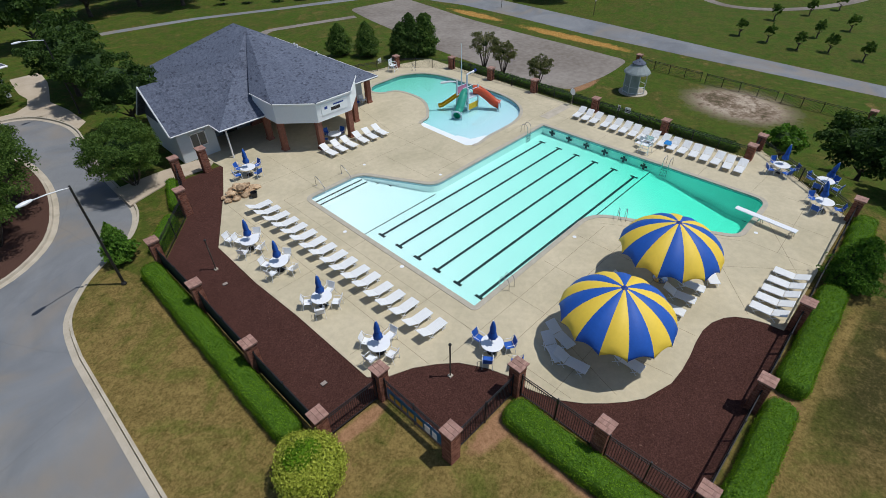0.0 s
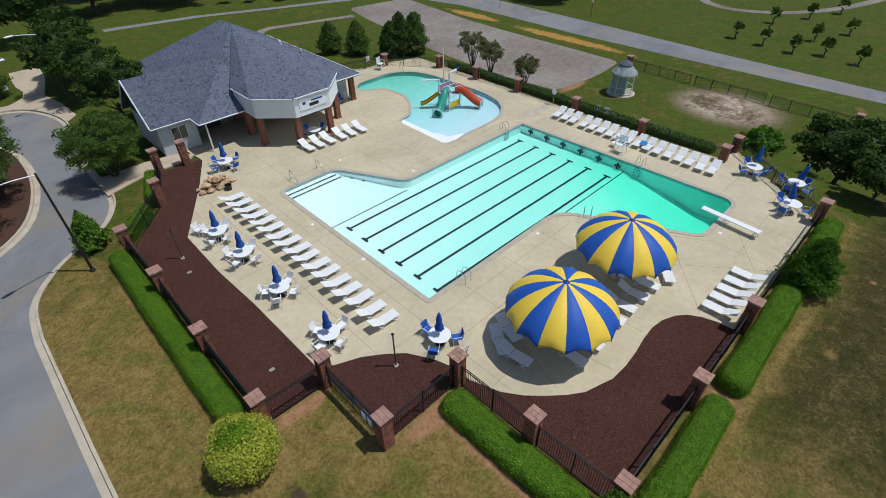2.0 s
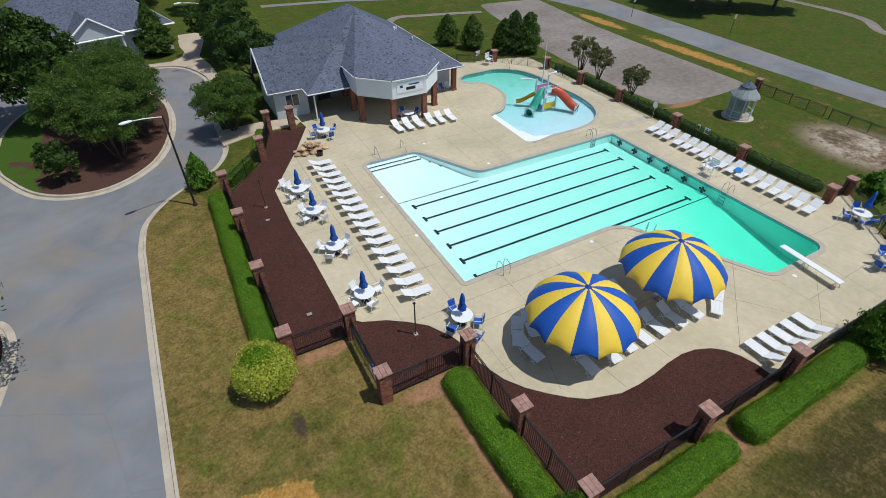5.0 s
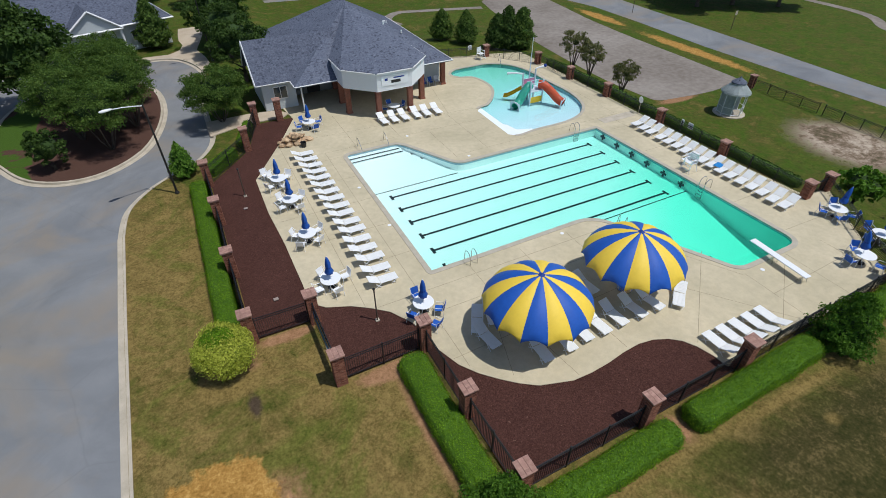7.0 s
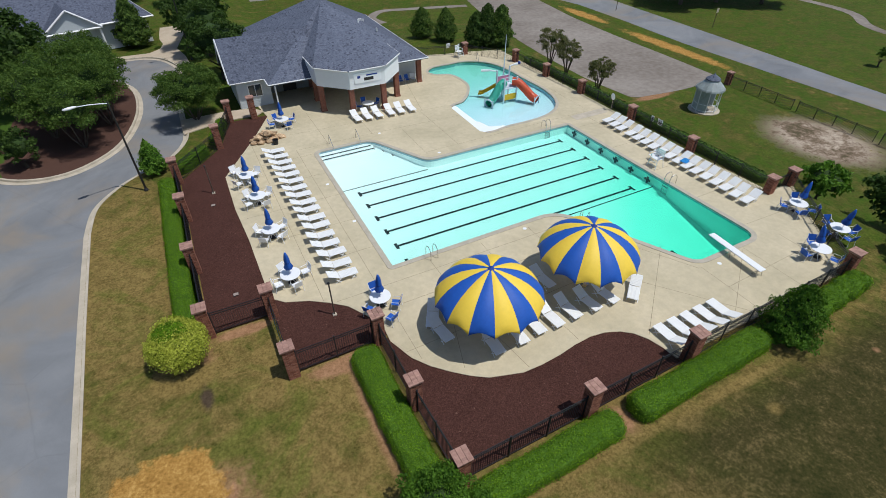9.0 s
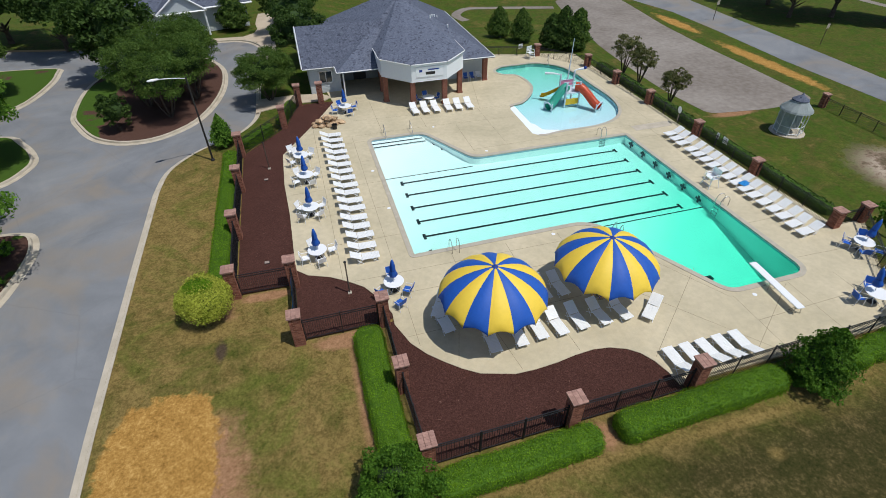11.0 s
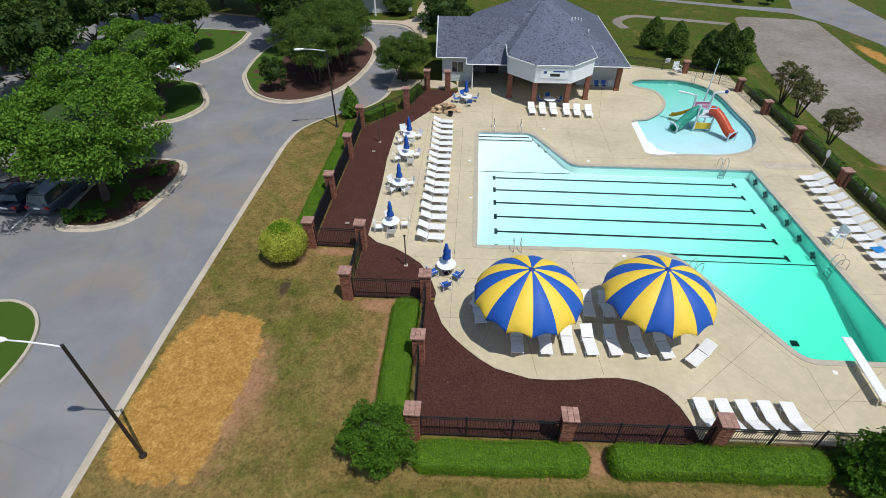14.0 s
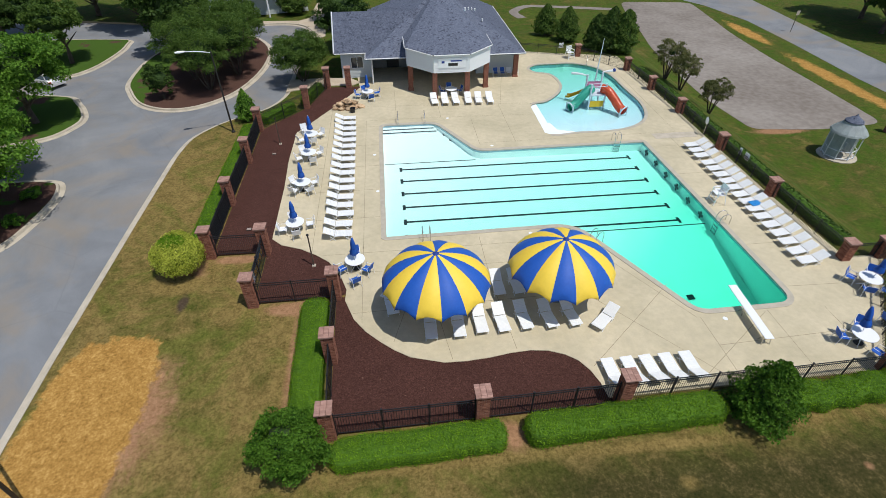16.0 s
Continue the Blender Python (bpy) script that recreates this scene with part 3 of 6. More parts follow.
def build_setting():
    hole = [(-1.5, -1.5), (11.0, -1.5), (16.4, -10.0), (24.3, -10.0), (26.6, 13.0), (26.8, 32.3), (16.0, 32.3), (13.3, 19.8), (6.5, 18.0), (-1.5, 18.0)]
    lot = ROAD_EDGE + [(-30, 54), (-62, 62), (-75, 40), (-75, -60)]
    bm = bmesh.new()
    x0, x1, y0, y1 = -76.0, 30.0, -61.0, 66.0
    sheet(bm, [(x0, y0), (x1, y0), (x1, 41.0), (-7.0, 41.0), (-7.0, y1), (x0, y1)], [hole, lot], Z_GRASS)
    X = [-1500, -600, -250, -140, -76] + list(np.arange(-70, -8, 9.0)) + list(np.arange(-7, 29, 3.0)) + list(np.arange(30, 42.5, 1.0)) + [46, 52, 60, 70, 85, 110, 150, 250, 600, 1500]
    Y = [-1500, -600, -250, -120, -61] + list(np.arange(-52, 38, 10.0)) + list(np.arange(41, 58.1, 1.5)) + [62, 66, 75, 90, 120, 180, 300, 700, 1500]
    V = [[bm.verts.new((x, y, land(x, y))) for y in Y] for x in X]
    for i in range(len(X) - 1):
        for j in range(len(Y) - 1):
            cx, cy = (X[i] + X[i + 1]) / 2, (Y[j] + Y[j + 1]) / 2
            if x0 < cx < x1 and y0 < cy < y1 and (cy < 41 or cx < -7):
                continue
            bm.faces.new((V[i][j], V[i + 1][j], V[i + 1][j + 1], V[i][j + 1]))
    tagged(mesh_ob("ground", bm, GRASS), "wide mown lawn, dry straw-brown round the pool and green beyond", "lawn", kind="structure")
    bm = bmesh.new()
    sheet(bm, offset(lot, 0.3), [], Z_ROAD)
    tagged(mesh_ob("road", bm, ASPHALT), "grey weathered asphalt drive and parking court", "road", kind="structure")
    bm = bmesh.new()
    sweep(bm, ROAD_EDGE, [(0.36, Z_ROAD - 0.1), (0.36, Z_ROAD + 0.015), (0.02, Z_ROAD + 0.03), (-0.02, Z_GRASS + 0.03), (-0.17, Z_GRASS + 0.035), (-0.17, Z_ROAD - 0.1)])
    tagged(mesh_ob("kerb", bm, CURB), "pale concrete kerb and gutter along the drive", "kerb", kind="structure")
    # street below, gravel lot, paths
    zs = Z_GRASS - 2.9
    bm = bmesh.new()
    sheet(bm, [(61.0, -140), (60.7, -11), (60.3, 0), (59.9, 12), (59.6, 30), (60.4, 44), (60.6, 56), (58.6, 66), (55.5, 72.5), (48, 75.5), (36, 80), (22, 85.6), (9, 88.2), (-30, 93),
               (-30, 95), (9, 90.2), (22, 87.4), (36, 81.8), (49, 77.6), (57, 76), (62, 90), (66, 140), (78, 140), (71, 90), (69.2, 66), (68.2, 52), (67.0, 30), (65.6, 10), (64.8, -10), (64.4, -140)], [], zs + 0.02)
    tagged(mesh_ob("street", bm, ASPHALT), "grey asphalt street at the foot of the lawn", "street", kind="structure")
    bm = bmesh.new()
    sheet(bm, round_corners([(38.2, 18.2), (37.4, 26), (38.0, 36), (38.8, 44), (40.6, 52), (42.3, 62), (44.5, 70.5), (57, 68.5), (55.5, 58), (54.2, 50), (53.4, 39), (53.2, 28), (52.8, 18.0), (46, 17.2)], [1.2, 3, 3, 3, 3, 3, 2, 2, 3, 3, 3, 3, 1.5, 3]), [], zs + 0.025)
    tagged(mesh_ob("gravel_lot", bm, LOT), "worn brown-grey gravel parking lot", "parking lot", kind="structure")
    for line, w in (([(99.2, 60), (99.2, 31.8), (93, 23), (91.3, 18), (93.5, 12.3), (99.5, 6.9), (109.6, 2.6), (124, 0), (160, -2)], 0.95), ([(24, 62), (23.4, 66), (26.5, 69.4), (31, 68.6), (36, 67.2), (42, 65.4)], 0.8)):
        bm = bmesh.new()
        ln = smooth_loop(line, 6, False)
        L, R2 = offset(ln, w, False), offset(ln, -w, False)
        vs = [(bm.verts.new((a[0], a[1], land(*a) + 0.03)), bm.verts.new((b_[0], b_[1], land(*b_) + 0.03))) for a, b_ in zip(L, R2)]
        for p, q in zip(vs, vs[1:]):
            bm.faces.new((p[1], q[1], q[0], p[0]))
        tagged(mesh_ob("footpath", bm, LOT), "pale concrete footpath across the park lawn", "footpath", kind="structure")
    # paved forecourt of the neighbouring house
    bm = bmesh.new()
    sheet(bm, [(-17.0, 52.82), (-13.3, 52.65), (-11.4, 52.0), (-9.95, 50.55), (-8.75, 47.7), (-8.25, 44.4), (-7.2, 45.6), (-7.5, 50.3), (-8.2, 54.1), (-7.2, 58.5), (-6.7, 61), (-6.4, 65.5), (-9.6, 65.5), (-9.9, 62), (-10, 59.4), (-9.7, 56.9), (-10.2, 54.9), (-11.6, 53.6), (-17, 54.0)], [], Z_GRASS + 0.02)
    tagged(mesh_ob("forecourt", bm, WALKWAY), "tan paved forecourt beside the drive", "paving", kind="structure")
    bm = bmesh.new()
    sheet(bm, [(-9.9, 26.4), (-6.3, 27.6), (-3.0, 27.5), (-2.2, 28.2), (-3.2, 29.5), (-6.0, 29.9), (-9.9, 29.8)], [], -0.02, 0.1)
    tagged(mesh_ob("entrance_walk", bm, WALKWAY), "pale concrete entrance walk between brick piers", "footpath", kind="structure")
    # deck
    bm = bmesh.new()
    sheet(bm, DECK_EDGE, [offset(POOL, 0.0), KIDDIE], 0.0, 0.16)
    tagged(mesh_ob("pool_deck", bm, DECK), "buff concrete pool deck with saw-cut joints", "pool deck", kind="structure")
    # planted islands in the drive
    isl = {"a": [(-27.6, 32), (-26.2, 28.2), (-24.1, 25.0), (-21.3, 23.4), (-18.4, 23.7), (-15.6, 26.4), (-14.0, 31), (-13.4, 36.5), (-14.1, 42), (-17.0, 46.9), (-21, 48.5), (-25.4, 46), (-27.8, 40)],
           "b": [(-29.9, 1.0), (-28.6, 0.6), (-26.5, 0.95), (-25.1, 2.3), (-24.55, 4.8), (-24.4, 7.7), (-25.0, 9.75), (-26.0, 10.4), (-28, 10.6), (-30.6, 10.2), (-30.7, 7), (-30.4, 3)],
           "c": [(-44, 15), (-34, 16.8), (-30, 18.1), (-28.6, 20.4), (-28.6, 22.6), (-30.6, 26.0), (-33.4, 28.2), (-44, 28.5)],
           "d": [(-48, 34), (-36.5, 34.1), (-33.8, 35.4), (-32.6, 40), (-32.6, 45), (-34.5, 47.5), (-48, 47)],
           "e": [(-34, -7.0), (-29, -6.9), (-27.5, -6.8), (-26.0, -7.4), (-24.95, -8.5), (-24.35, -9.9), (-24.15, -11.4), (-24.25, -13.2), (-24.6, -17), (-25.5, -21), (-34, -22)]}
    for key, pts in isl.items():
        lp = smooth_loop(pts, 4)
        bm = bmesh.new()
        sheet(bm, offset(lp, 0.15), [], Z_GRASS + 0.01)
        ob = tagged(mesh_ob("planting_island", bm, BED), "planting island with lawn and dark mulch in the drive", "planting island", kind="structure")
        bm = bmesh.new()
        sweep(bm, lp, [(-0.38, Z_ROAD - 0.1), (-0.38, Z_ROAD + 0.02), (-0.02, Z_ROAD + 0.035), (0.02, Z_GRASS + 0.035), (0.2, Z_GRASS + 0.04), (0.2, Z_ROAD - 0.1)], True)
        tagged(mesh_ob("kerb", bm, CURB), "pale concrete kerb round a planting island", "kerb", kind="structure")
    # painted parking lines
    for x in (-33.1, -35.55, -38.0):
        bm = bmesh.new()
        box(bm, x - 0.06, x + 0.06, 0.4, 5.2, Z_ROAD, Z_ROAD + 0.006, Matrix.Translation((x, 0, 0)) @ Matrix.Rotation(radians(4), 4, "Z") @ Matrix.Translation((-x, 0, 0)))
        tagged(mesh_ob("parking_line", bm, WHITE), "painted white parking bay line", "road marking", kind="structure")
    # saw-cut joints of the deck
    bm = bmesh.new()

    def cut(ax, ay, bx, by, w=0.013):
        d = Vector((bx - ax, by - ay)).normalized() * w
        bm.faces.new([bm.verts.new((x, y, 0.004)) for x, y in ((ax + d.y, ay - d.x), (bx + d.y, by - d.x), (bx - d.y, by + d.x), (ax - d.y, ay + d.x))])
    cut(-1.45, -0.9, -1.45, 18.3), cut(-4.75, -0.9, -4.75, 20.8), cut(-1.45, 18.3, 5.6, 18.3)
    for y in (2.6, 6.2, 9.8, 13.4, 17.0):
        cut(-7.2, y, -0.36, y)
    for y in (-1.3, -3.2):
        cut(-4.1 if y > -2 else -2.75, y, 12.2, y)
    for x in (-1.45, 2.4, 6.2, 10.0):
        cut(x, -0.4, x, -4.6 if x > 0 else -7.4)
    cut(-1.95, -6.6, 13, -6.3), cut(2.4, -4.6, 3.2, -10.4), cut(6.2, -4.6, 6.6, -10.1), cut(0.25, -8.9, 1.8, -4.0)
    cut(12.3, -0.9, 17.0, -9.0), cut(10.0, -4.6, 16.6, -12.9), cut(10.2, -11.6, 16.6, -6.2), cut(15.2, -13, 21, -9.0), cut(17.2, -9.0, 17.2, -13), cut(21.2, -8.9, 21.2, -13), cut(17.2, -11.0, 28.5, -10.6)
    cut(23.6, -7.2, 30.2, -7.4), cut(24.6, -9, 24.6, -13), cut(25.4, 12.4, 25.4, -5), cut(23.3, -3.2, 28.6, -3.2), cut(23.2, 1.2, 28.4, 1.2), cut(23.2, 5.8, 28.4, 5.8), cut(23.2, 10.4, 28.4, 10.4)
    cut(8.4, 12.7, 26.8, 12.9), cut(8.4, 12.4, 8.4, 17.8), cut(11.6, 12.6, 11.6, 20.6), cut(5.6, 18.3, 14.4, 18.0), cut(5.6, 18.3, 5.6, 23.0), cut(-1.4, 21.6, 14.6, 20.6), cut(1.4, 18.3, 1.4, 25.5), cut(11.8, 20.6, 13.4, 28.0)
    cut(26.4, 13, 26.6, 31), cut(26.3, 17.5, 28.6, 17.5), cut(26.4, 23, 28.6, 23)
    tagged(mesh_ob("deck_joint", bm, JOINT), "dark saw-cut joints in the pool deck", "deck joint", kind="stuff")
    bm = bmesh.new()
    box(bm, 24.0, 27.9, 11.7, 12.7, -0.02, 0.008)
    tagged(mesh_ob("deck_slab", bm, CURB), "newer pale concrete slab let into the deck", "slab", kind="structure")
    # mulch
    bm = bmesh.new()
    sheet(bm, [(-11.0, -0.5), (-7.6, -0.5), (-7.6, -5.15), (-3.0, -5.15), (-2.0, -4.8), (-2.0, -3.0), (-3.4, -0.9), (-6.6, 1.2), (-6.9, 16.9), (-1.6, 27.0), (-5.7, 27.1), (-7.2, 22.1), (-10.95, 17.5)], [], -0.035)
    tagged(mesh_ob("mulch_bed", bm, MULCH), "dark red-brown bark mulch bed along the fence", "mulch bed", kind="structure")
    bm = bmesh.new()
    sheet(bm, [(-2.95, -5.2), (-2.0, -5.2), (-1.2, -6.8), (0.2, -8.3), (1.5, -9.4), (5.0, -9.9), (8.0, -9.7), (10.0, -10.9), (10.8, -12.5), (10.8, -13.75), (4.1, -13.87), (-2.8, -13.95)], [], -0.035)
    tagged(mesh_ob("mulch_bed", bm, MULCH), "dark red-brown bark mulch bed in a curved corner", "mulch bed", kind="structure")


def pool_depth(x, y):
    """Depth as it looks through the water."""
    if y > 11.2 and x < 8:
        return 0.45 + 0.33 * max(0, min(1, (17 - y) / 5.8))
    k = max(0.0, min(1.0, (0.45 - y) / 7.0))
    return 0.78 + 0.06 * x / 22 + k * 1.35


def build_pool():
    pool = thing("swimming_pool", pose(0, 0, 0), "L-shaped white-plaster swimming pool full of clear turquoise water", "swimming pool", kind="structure")
    # shell: walls follow the rim; the floor is a fine grid clipped by the rim
    bm = bmesh.new()
    rim = []
    for a, b in zip(POOL, POOL[1:] + POOL[:1]):
        steps = max(1, int(math.dist(a, b) / 0.4))
        rim += [(a[0] + (b[0] - a[0]) * k / steps, a[1] + (b[1] - a[1]) * k / steps) for k in range(steps)]
    n = len(rim)
    top = [bm.verts.new((x, y, -0.02)) for x, y in rim]
    low = [bm.verts.new((x, y, -pool_depth(x, y) - 0.04)) for x, y in rim]
    for k in range(n):
        j = (k + 1) % n
        bm.faces.new((top[k], top[j], low[j], low[k]))
    part("wall", bm, PLASTER, pool)
    bm = bmesh.new()
    X, Y = np.arange(-0.5, 24.1, 0.5), np.arange(-9, 17.6, 0.5)
    g = [[bm.verts.new((x, y, -pool_depth(x, y))) for y in Y] for x in X]
    for i in range(len(X) - 1):
        for j in range(len(Y) - 1):
            bm.faces.new((g[i][j], g[i + 1][j], g[i + 1][j + 1], g[i][j + 1]))
    # keep what lies near the basin
    poly = [Vector(p) for p in offset(POOL, -0.45)]

    def inside(p):
        c = False
        for a, b in zip(poly, poly[-1:] + poly[:-1]):
            if (a.y > p.y) != (b.y > p.y) and p.x < (b.x - a.x) * (p.y - a.y) / (b.y - a.y) + a.x:
                c = not c
        return c
    bmesh.ops.delete(bm, geom=[v for v in bm.verts if not inside(v.co)], context="VERTS")
    part("floor", bm, PLASTER, pool)
    bm = bmesh.new()
    sheet(bm, offset(POOL, 0.005), [], -0.13)
    w = part("water", bm, m_water("pool_water", True), pool, "clear turquoise water")
    w.visible_shadow = False
    bm = bmesh.new()
    sweep(bm, POOL, [(0.03, -0.06), (0.03, 0.025), (-0.33, 0.03), (-0.33, -0.05)], True)
    part("coping", bm, COPING, pool, "grey concrete coping")
    bm = bmesh.new()
    sweep(bm, POOL, [(0.012, -0.22), (0.012, -0.055), (-0.05, -0.055)], True)
    part("tile_band", bm, TILE, pool, "blue-grey waterline tile")
    # lane lines, on the floor
    for k in range(6):
        y = 0.93 + 1.855 * k
        bm = bmesh.new()
        xs = np.linspace(1.47, 21.0, 28)
        for a, b in zip(xs, xs[1:]):
            vs = [bm.verts.new((x, yy, -pool_depth(x, yy) + 0.012)) for x, yy in ((a, y - 0.1), (b, y - 0.1), (b, y + 0.1), (a, y + 0.1))]
            bm.faces.new(vs)
        for xe in (1.4, 21.05):
            vs = [bm.verts.new((x, yy, -pool_depth(x, yy) + 0.014)) for x, yy in ((xe - 0.1, y - 0.33), (xe + 0.12, y - 0.33), (xe + 0.12, y + 0.33), (xe - 0.1, y + 0.33))]
            bm.faces.new(vs)
        part("lane_line", bm, LANE, pool)
        # cross targets on the end wall
        bm = bmesh.new()
        box(bm, 22.56 + 0.0, 22.6, y - 0.3, y + 0.3, -0.55, -0.36)
        box(bm, 22.565, 22.595, y - 0.1, y + 0.1, -0.76, -0.2)
        part("wall_target", bm, LANE, pool)
    # entry steps with dark tile nosing
    for k, yy in enumerate((16.55, 16.15)):
        bm = bmesh.new()
        box(bm, 0.05, 4.8 + 0.2 * k, yy, 17.05, -0.44 - 0.1 * k, -0.2 - 0.13 * k)
        part("step", bm, PLASTER, pool)
        bm = bmesh.new()
        box(bm, 0.06, 4.75 + 0.2 * k, yy - 0.01, yy + 0.06, -0.25 - 0.13 * k, -0.194 - 0.13 * k)
        part("step_nosing", bm, LANE, pool)
    # break line across the slope and across the shallow arm
    bm = bmesh.new()
    for p, q in (((0.1, 11.2), (7.85, 11.2)), ((13.0, 0.3), (22.75, 0.35))):
        for i in range(12):
            a = [p[c] + (q[c] - p[c]) * i / 12 for c in (0, 1)]
            b = [p[c] + (q[c] - p[c]) * (i + 1) / 12 for c in (0, 1)]
            bm.faces.new([bm.verts.new((x, y, -pool_depth(x, y) + 0.013)) for x, y in ((a[0], a[1] - 0.04), (b[0], b[1] - 0.04), (b[0], b[1] + 0.04), (a[0], a[1] + 0.04))])
    part("break_line", bm, LANE, pool)
    return pool


def build_wading_pool():
    pool = thing("wading_pool", pose(0, 0, 0), "free-form zero-entry children's wading pool with shallow clear water", "wading pool", kind="structure")

    def depth(x, y):
        return 0.02 + 0.42 * fall((0.55 * (y - 14) + 0.75 * (x - 14.6)) / 13.0)
    rim = KIDDIE
    bm = bmesh.new()
    sheet(bm, rim, [], lambda x, y: -depth(x, y) - 0.01)
    bmesh.ops.subdivide_edges(bm, edges=bm.edges[:], cuts=2, use_grid_fill=True)
    for v in bm.verts:
        v.co.z = -depth(v.co.x, v.co.y) - 0.01
    part("floor", bm, PLASTER, pool)
    bm = bmesh.new()
    n = len(rim)
    top = [bm.verts.new((x, y, 0.0)) for x, y in rim]
    low = [bm.verts.new((x, y, -depth(x, y) - 0.05)) for x, y in rim]
    for k in range(n):
        bm.faces.new((top[k], top[(k + 1) % n], low[(k + 1) % n], low[k]))
    part("wall", bm, TILE, pool)
    wet = [(max(p[0], 15.4) if p[0] < 15.5 else p[0], p[1]) for p in offset(rim, 0.01)]
    bm = bmesh.new()
    sheet(bm, wet, [], -0.06)
    w = part("water", bm, m_water("wading_water", False), pool, "shallow clear water")
    w.visible_shadow = False
    back = [p for p in rim if not (p[0] < 14.9)]
    bm = bmesh.new()
    sweep(bm, back, [(0.03, -0.04), (0.03, 0.02), (-0.28, 0.022), (-0.28, -0.04)], False)
    part("coping", bm, COPING, pool, "grey concrete edge")
    return pool


build_setting()
build_pool()
build_wading_pool()


# ---- fence, piers, hedges ----
def pier(x, y, z0=-0.12, first=[]):
    if first:
        return copy_thing(first[0], pose(x, y, z0))
    t = thing("brick_pier", pose(x, y, z0), "square red brick fence pier with a corbelled brick cap", "brick pier", "brick fence piers")
    bm = bmesh.new()
    box(bm, -0.28, 0.28, -0.28, 0.28, 0, 2.11)
    part("mortar_core", bm, MORTAR, t)
    # running-bond courses, bricks proud of the mortar
    bm = bmesh.new()
    H, L = 0.075, 0.2
    for c in range(28):
        z = c * H + 0.004
        for side in range(4):
            m = Matrix.Rotation(side * math.pi / 2, 4, "Z")
            s = -0.292 + (L / 2 if c % 2 else 0)
            cuts = [-0.292, *[s + L * k for k in range(4) if -0.27 < s + L * k < 0.27], 0.292]
            for a, b in zip(cuts, cuts[1:]):
                if b - a > 0.03:
                    p = random.uniform(0.288, 0.296)
                    box(bm, a + 0.005, b - 0.005, -p, -0.2, z, z + H - 0.010, m)
    ob = part("brickwork", bm, BRICKS, t, "red-brown brick courses")
    ob["kind"] = "stuff"
    bm = bmesh.new()
    box(bm, -0.33, 0.33, -0.33, 0.33, 2.102, 2.17)
    part("cap_course", bm, CAPB, t)
    bm = bmesh.new()
    box(bm, 0, 0.236, 0, 0.118, 2.17, 2.236)
    cb = part("cap_brick", bm, CAP, t)
    for i in range(3):
        for k in range(6):
            if i or k:
                share("cap_brick", cb.data, Matrix.Translation((-0.368 + 0.25 * i, -0.368 + 0.1236 * k, 0.002 * ((i + k) % 3))), t)
    cb.matrix_basis = Matrix.Translation((-0.368, -0.368, 0))
    first.append(t)
    return t


PIERS = [(-11.05, -0.5), (-7.63, -0.57), (-7.61, -5.2), (-2.96, -5.17), (-2.92, -9.74), (-2.75, -13.97), (4.08, -13.87), (10.75, -13.75), (-11.08, 5.4), (-11.0, 11.6), (-11.05, 17.42), (-7.3, 22.05), (-5.6, 27.07), (-3.38, 27.0)]
for px, py in PIERS:
    pier(px, py)
# the ground outside falls away to the east, and the piers there stand lower
EAST_PIERS = [(31.0, -5.2), (28.6, -5.2), (28.45, 2.15), (28.6, 9.4), (28.6, 16.8), (28.3, 22.6), (28.0, 28.4), (23.9, 33.7)]
pier(24.45, -13.45, -0.45)
for px, py in EAST_PIERS:
    pier(px, py, -0.84)
for px, py in ((51.6, 16.0), (51.2, -10.6)):
    pier(px, py, Z_GRASS - 3.55)

bm = bmesh.new()
box(bm, -0.0085, 0.0085, -0.0085, 0.0085, 0.06, 1.58)
PICKET = bpy.data.meshes.new("picket")
bm.to_mesh(PICKET)
bm.free()
PICKET.materials.append(BLACK)


def fence(a, b, z0=-0.06, step=0.115, single=True, screen=False, label="black metal picket fence between brick piers"):
    """A straight run of picket fence from a to b."""
    A, B = Vector(a), Vector(b)
    L = (B - A).length
    ang = math.degrees(math.atan2(B.y - A.y, B.x - A.x))
    t = thing("fence", pose(A.x, A.y, z0, 0, 0, ang), label, "fence", "picket fence runs")
    s0, s1 = 0.31, L - 0.31
    for z in (0.16, 1.40, 1.55):
        bm = bmesh.new()
        box(bm, s0, s1, -0.018, 0.018, z - 0.018, z + 0.018)
        part("rail", bm, BLACK, t)
    n = max(1, round((s1 - s0) / 2.3))
    for k in range(n + 1):
        x = s0 + (s1 - s0) * k / n
        bm = bmesh.new()
        box(bm, x - 0.03, x + 0.03, -0.03, 0.03, 0, 1.64)
        box(bm, x - 0.04, x + 0.04, -0.04, 0.04, 1.635, 1.66)
        part("post", bm, BLACK, t)
    xs = np.arange(s0 + 0.06, s1 - 0.03, step)
    if single:
        for x in xs:
            share("picket", PICKET, Matrix.Translation((x, 0, 0)), t)
    else:
        bm = bmesh.new()
        for x in xs:
            box(bm, x - 0.009, x + 0.009, -0.009, 0.009, 0.06, 1.58)
        part("picket_infill", bm, BLACK, t)["kind"] = "stuff"
    if screen:
        bm = bmesh.new()
        box(bm, s0, s1, 0.03, 0.036, 0.1, 1.45)
        part("screen", bm, SCREEN, t, "dark green windscreen mesh")
    return t


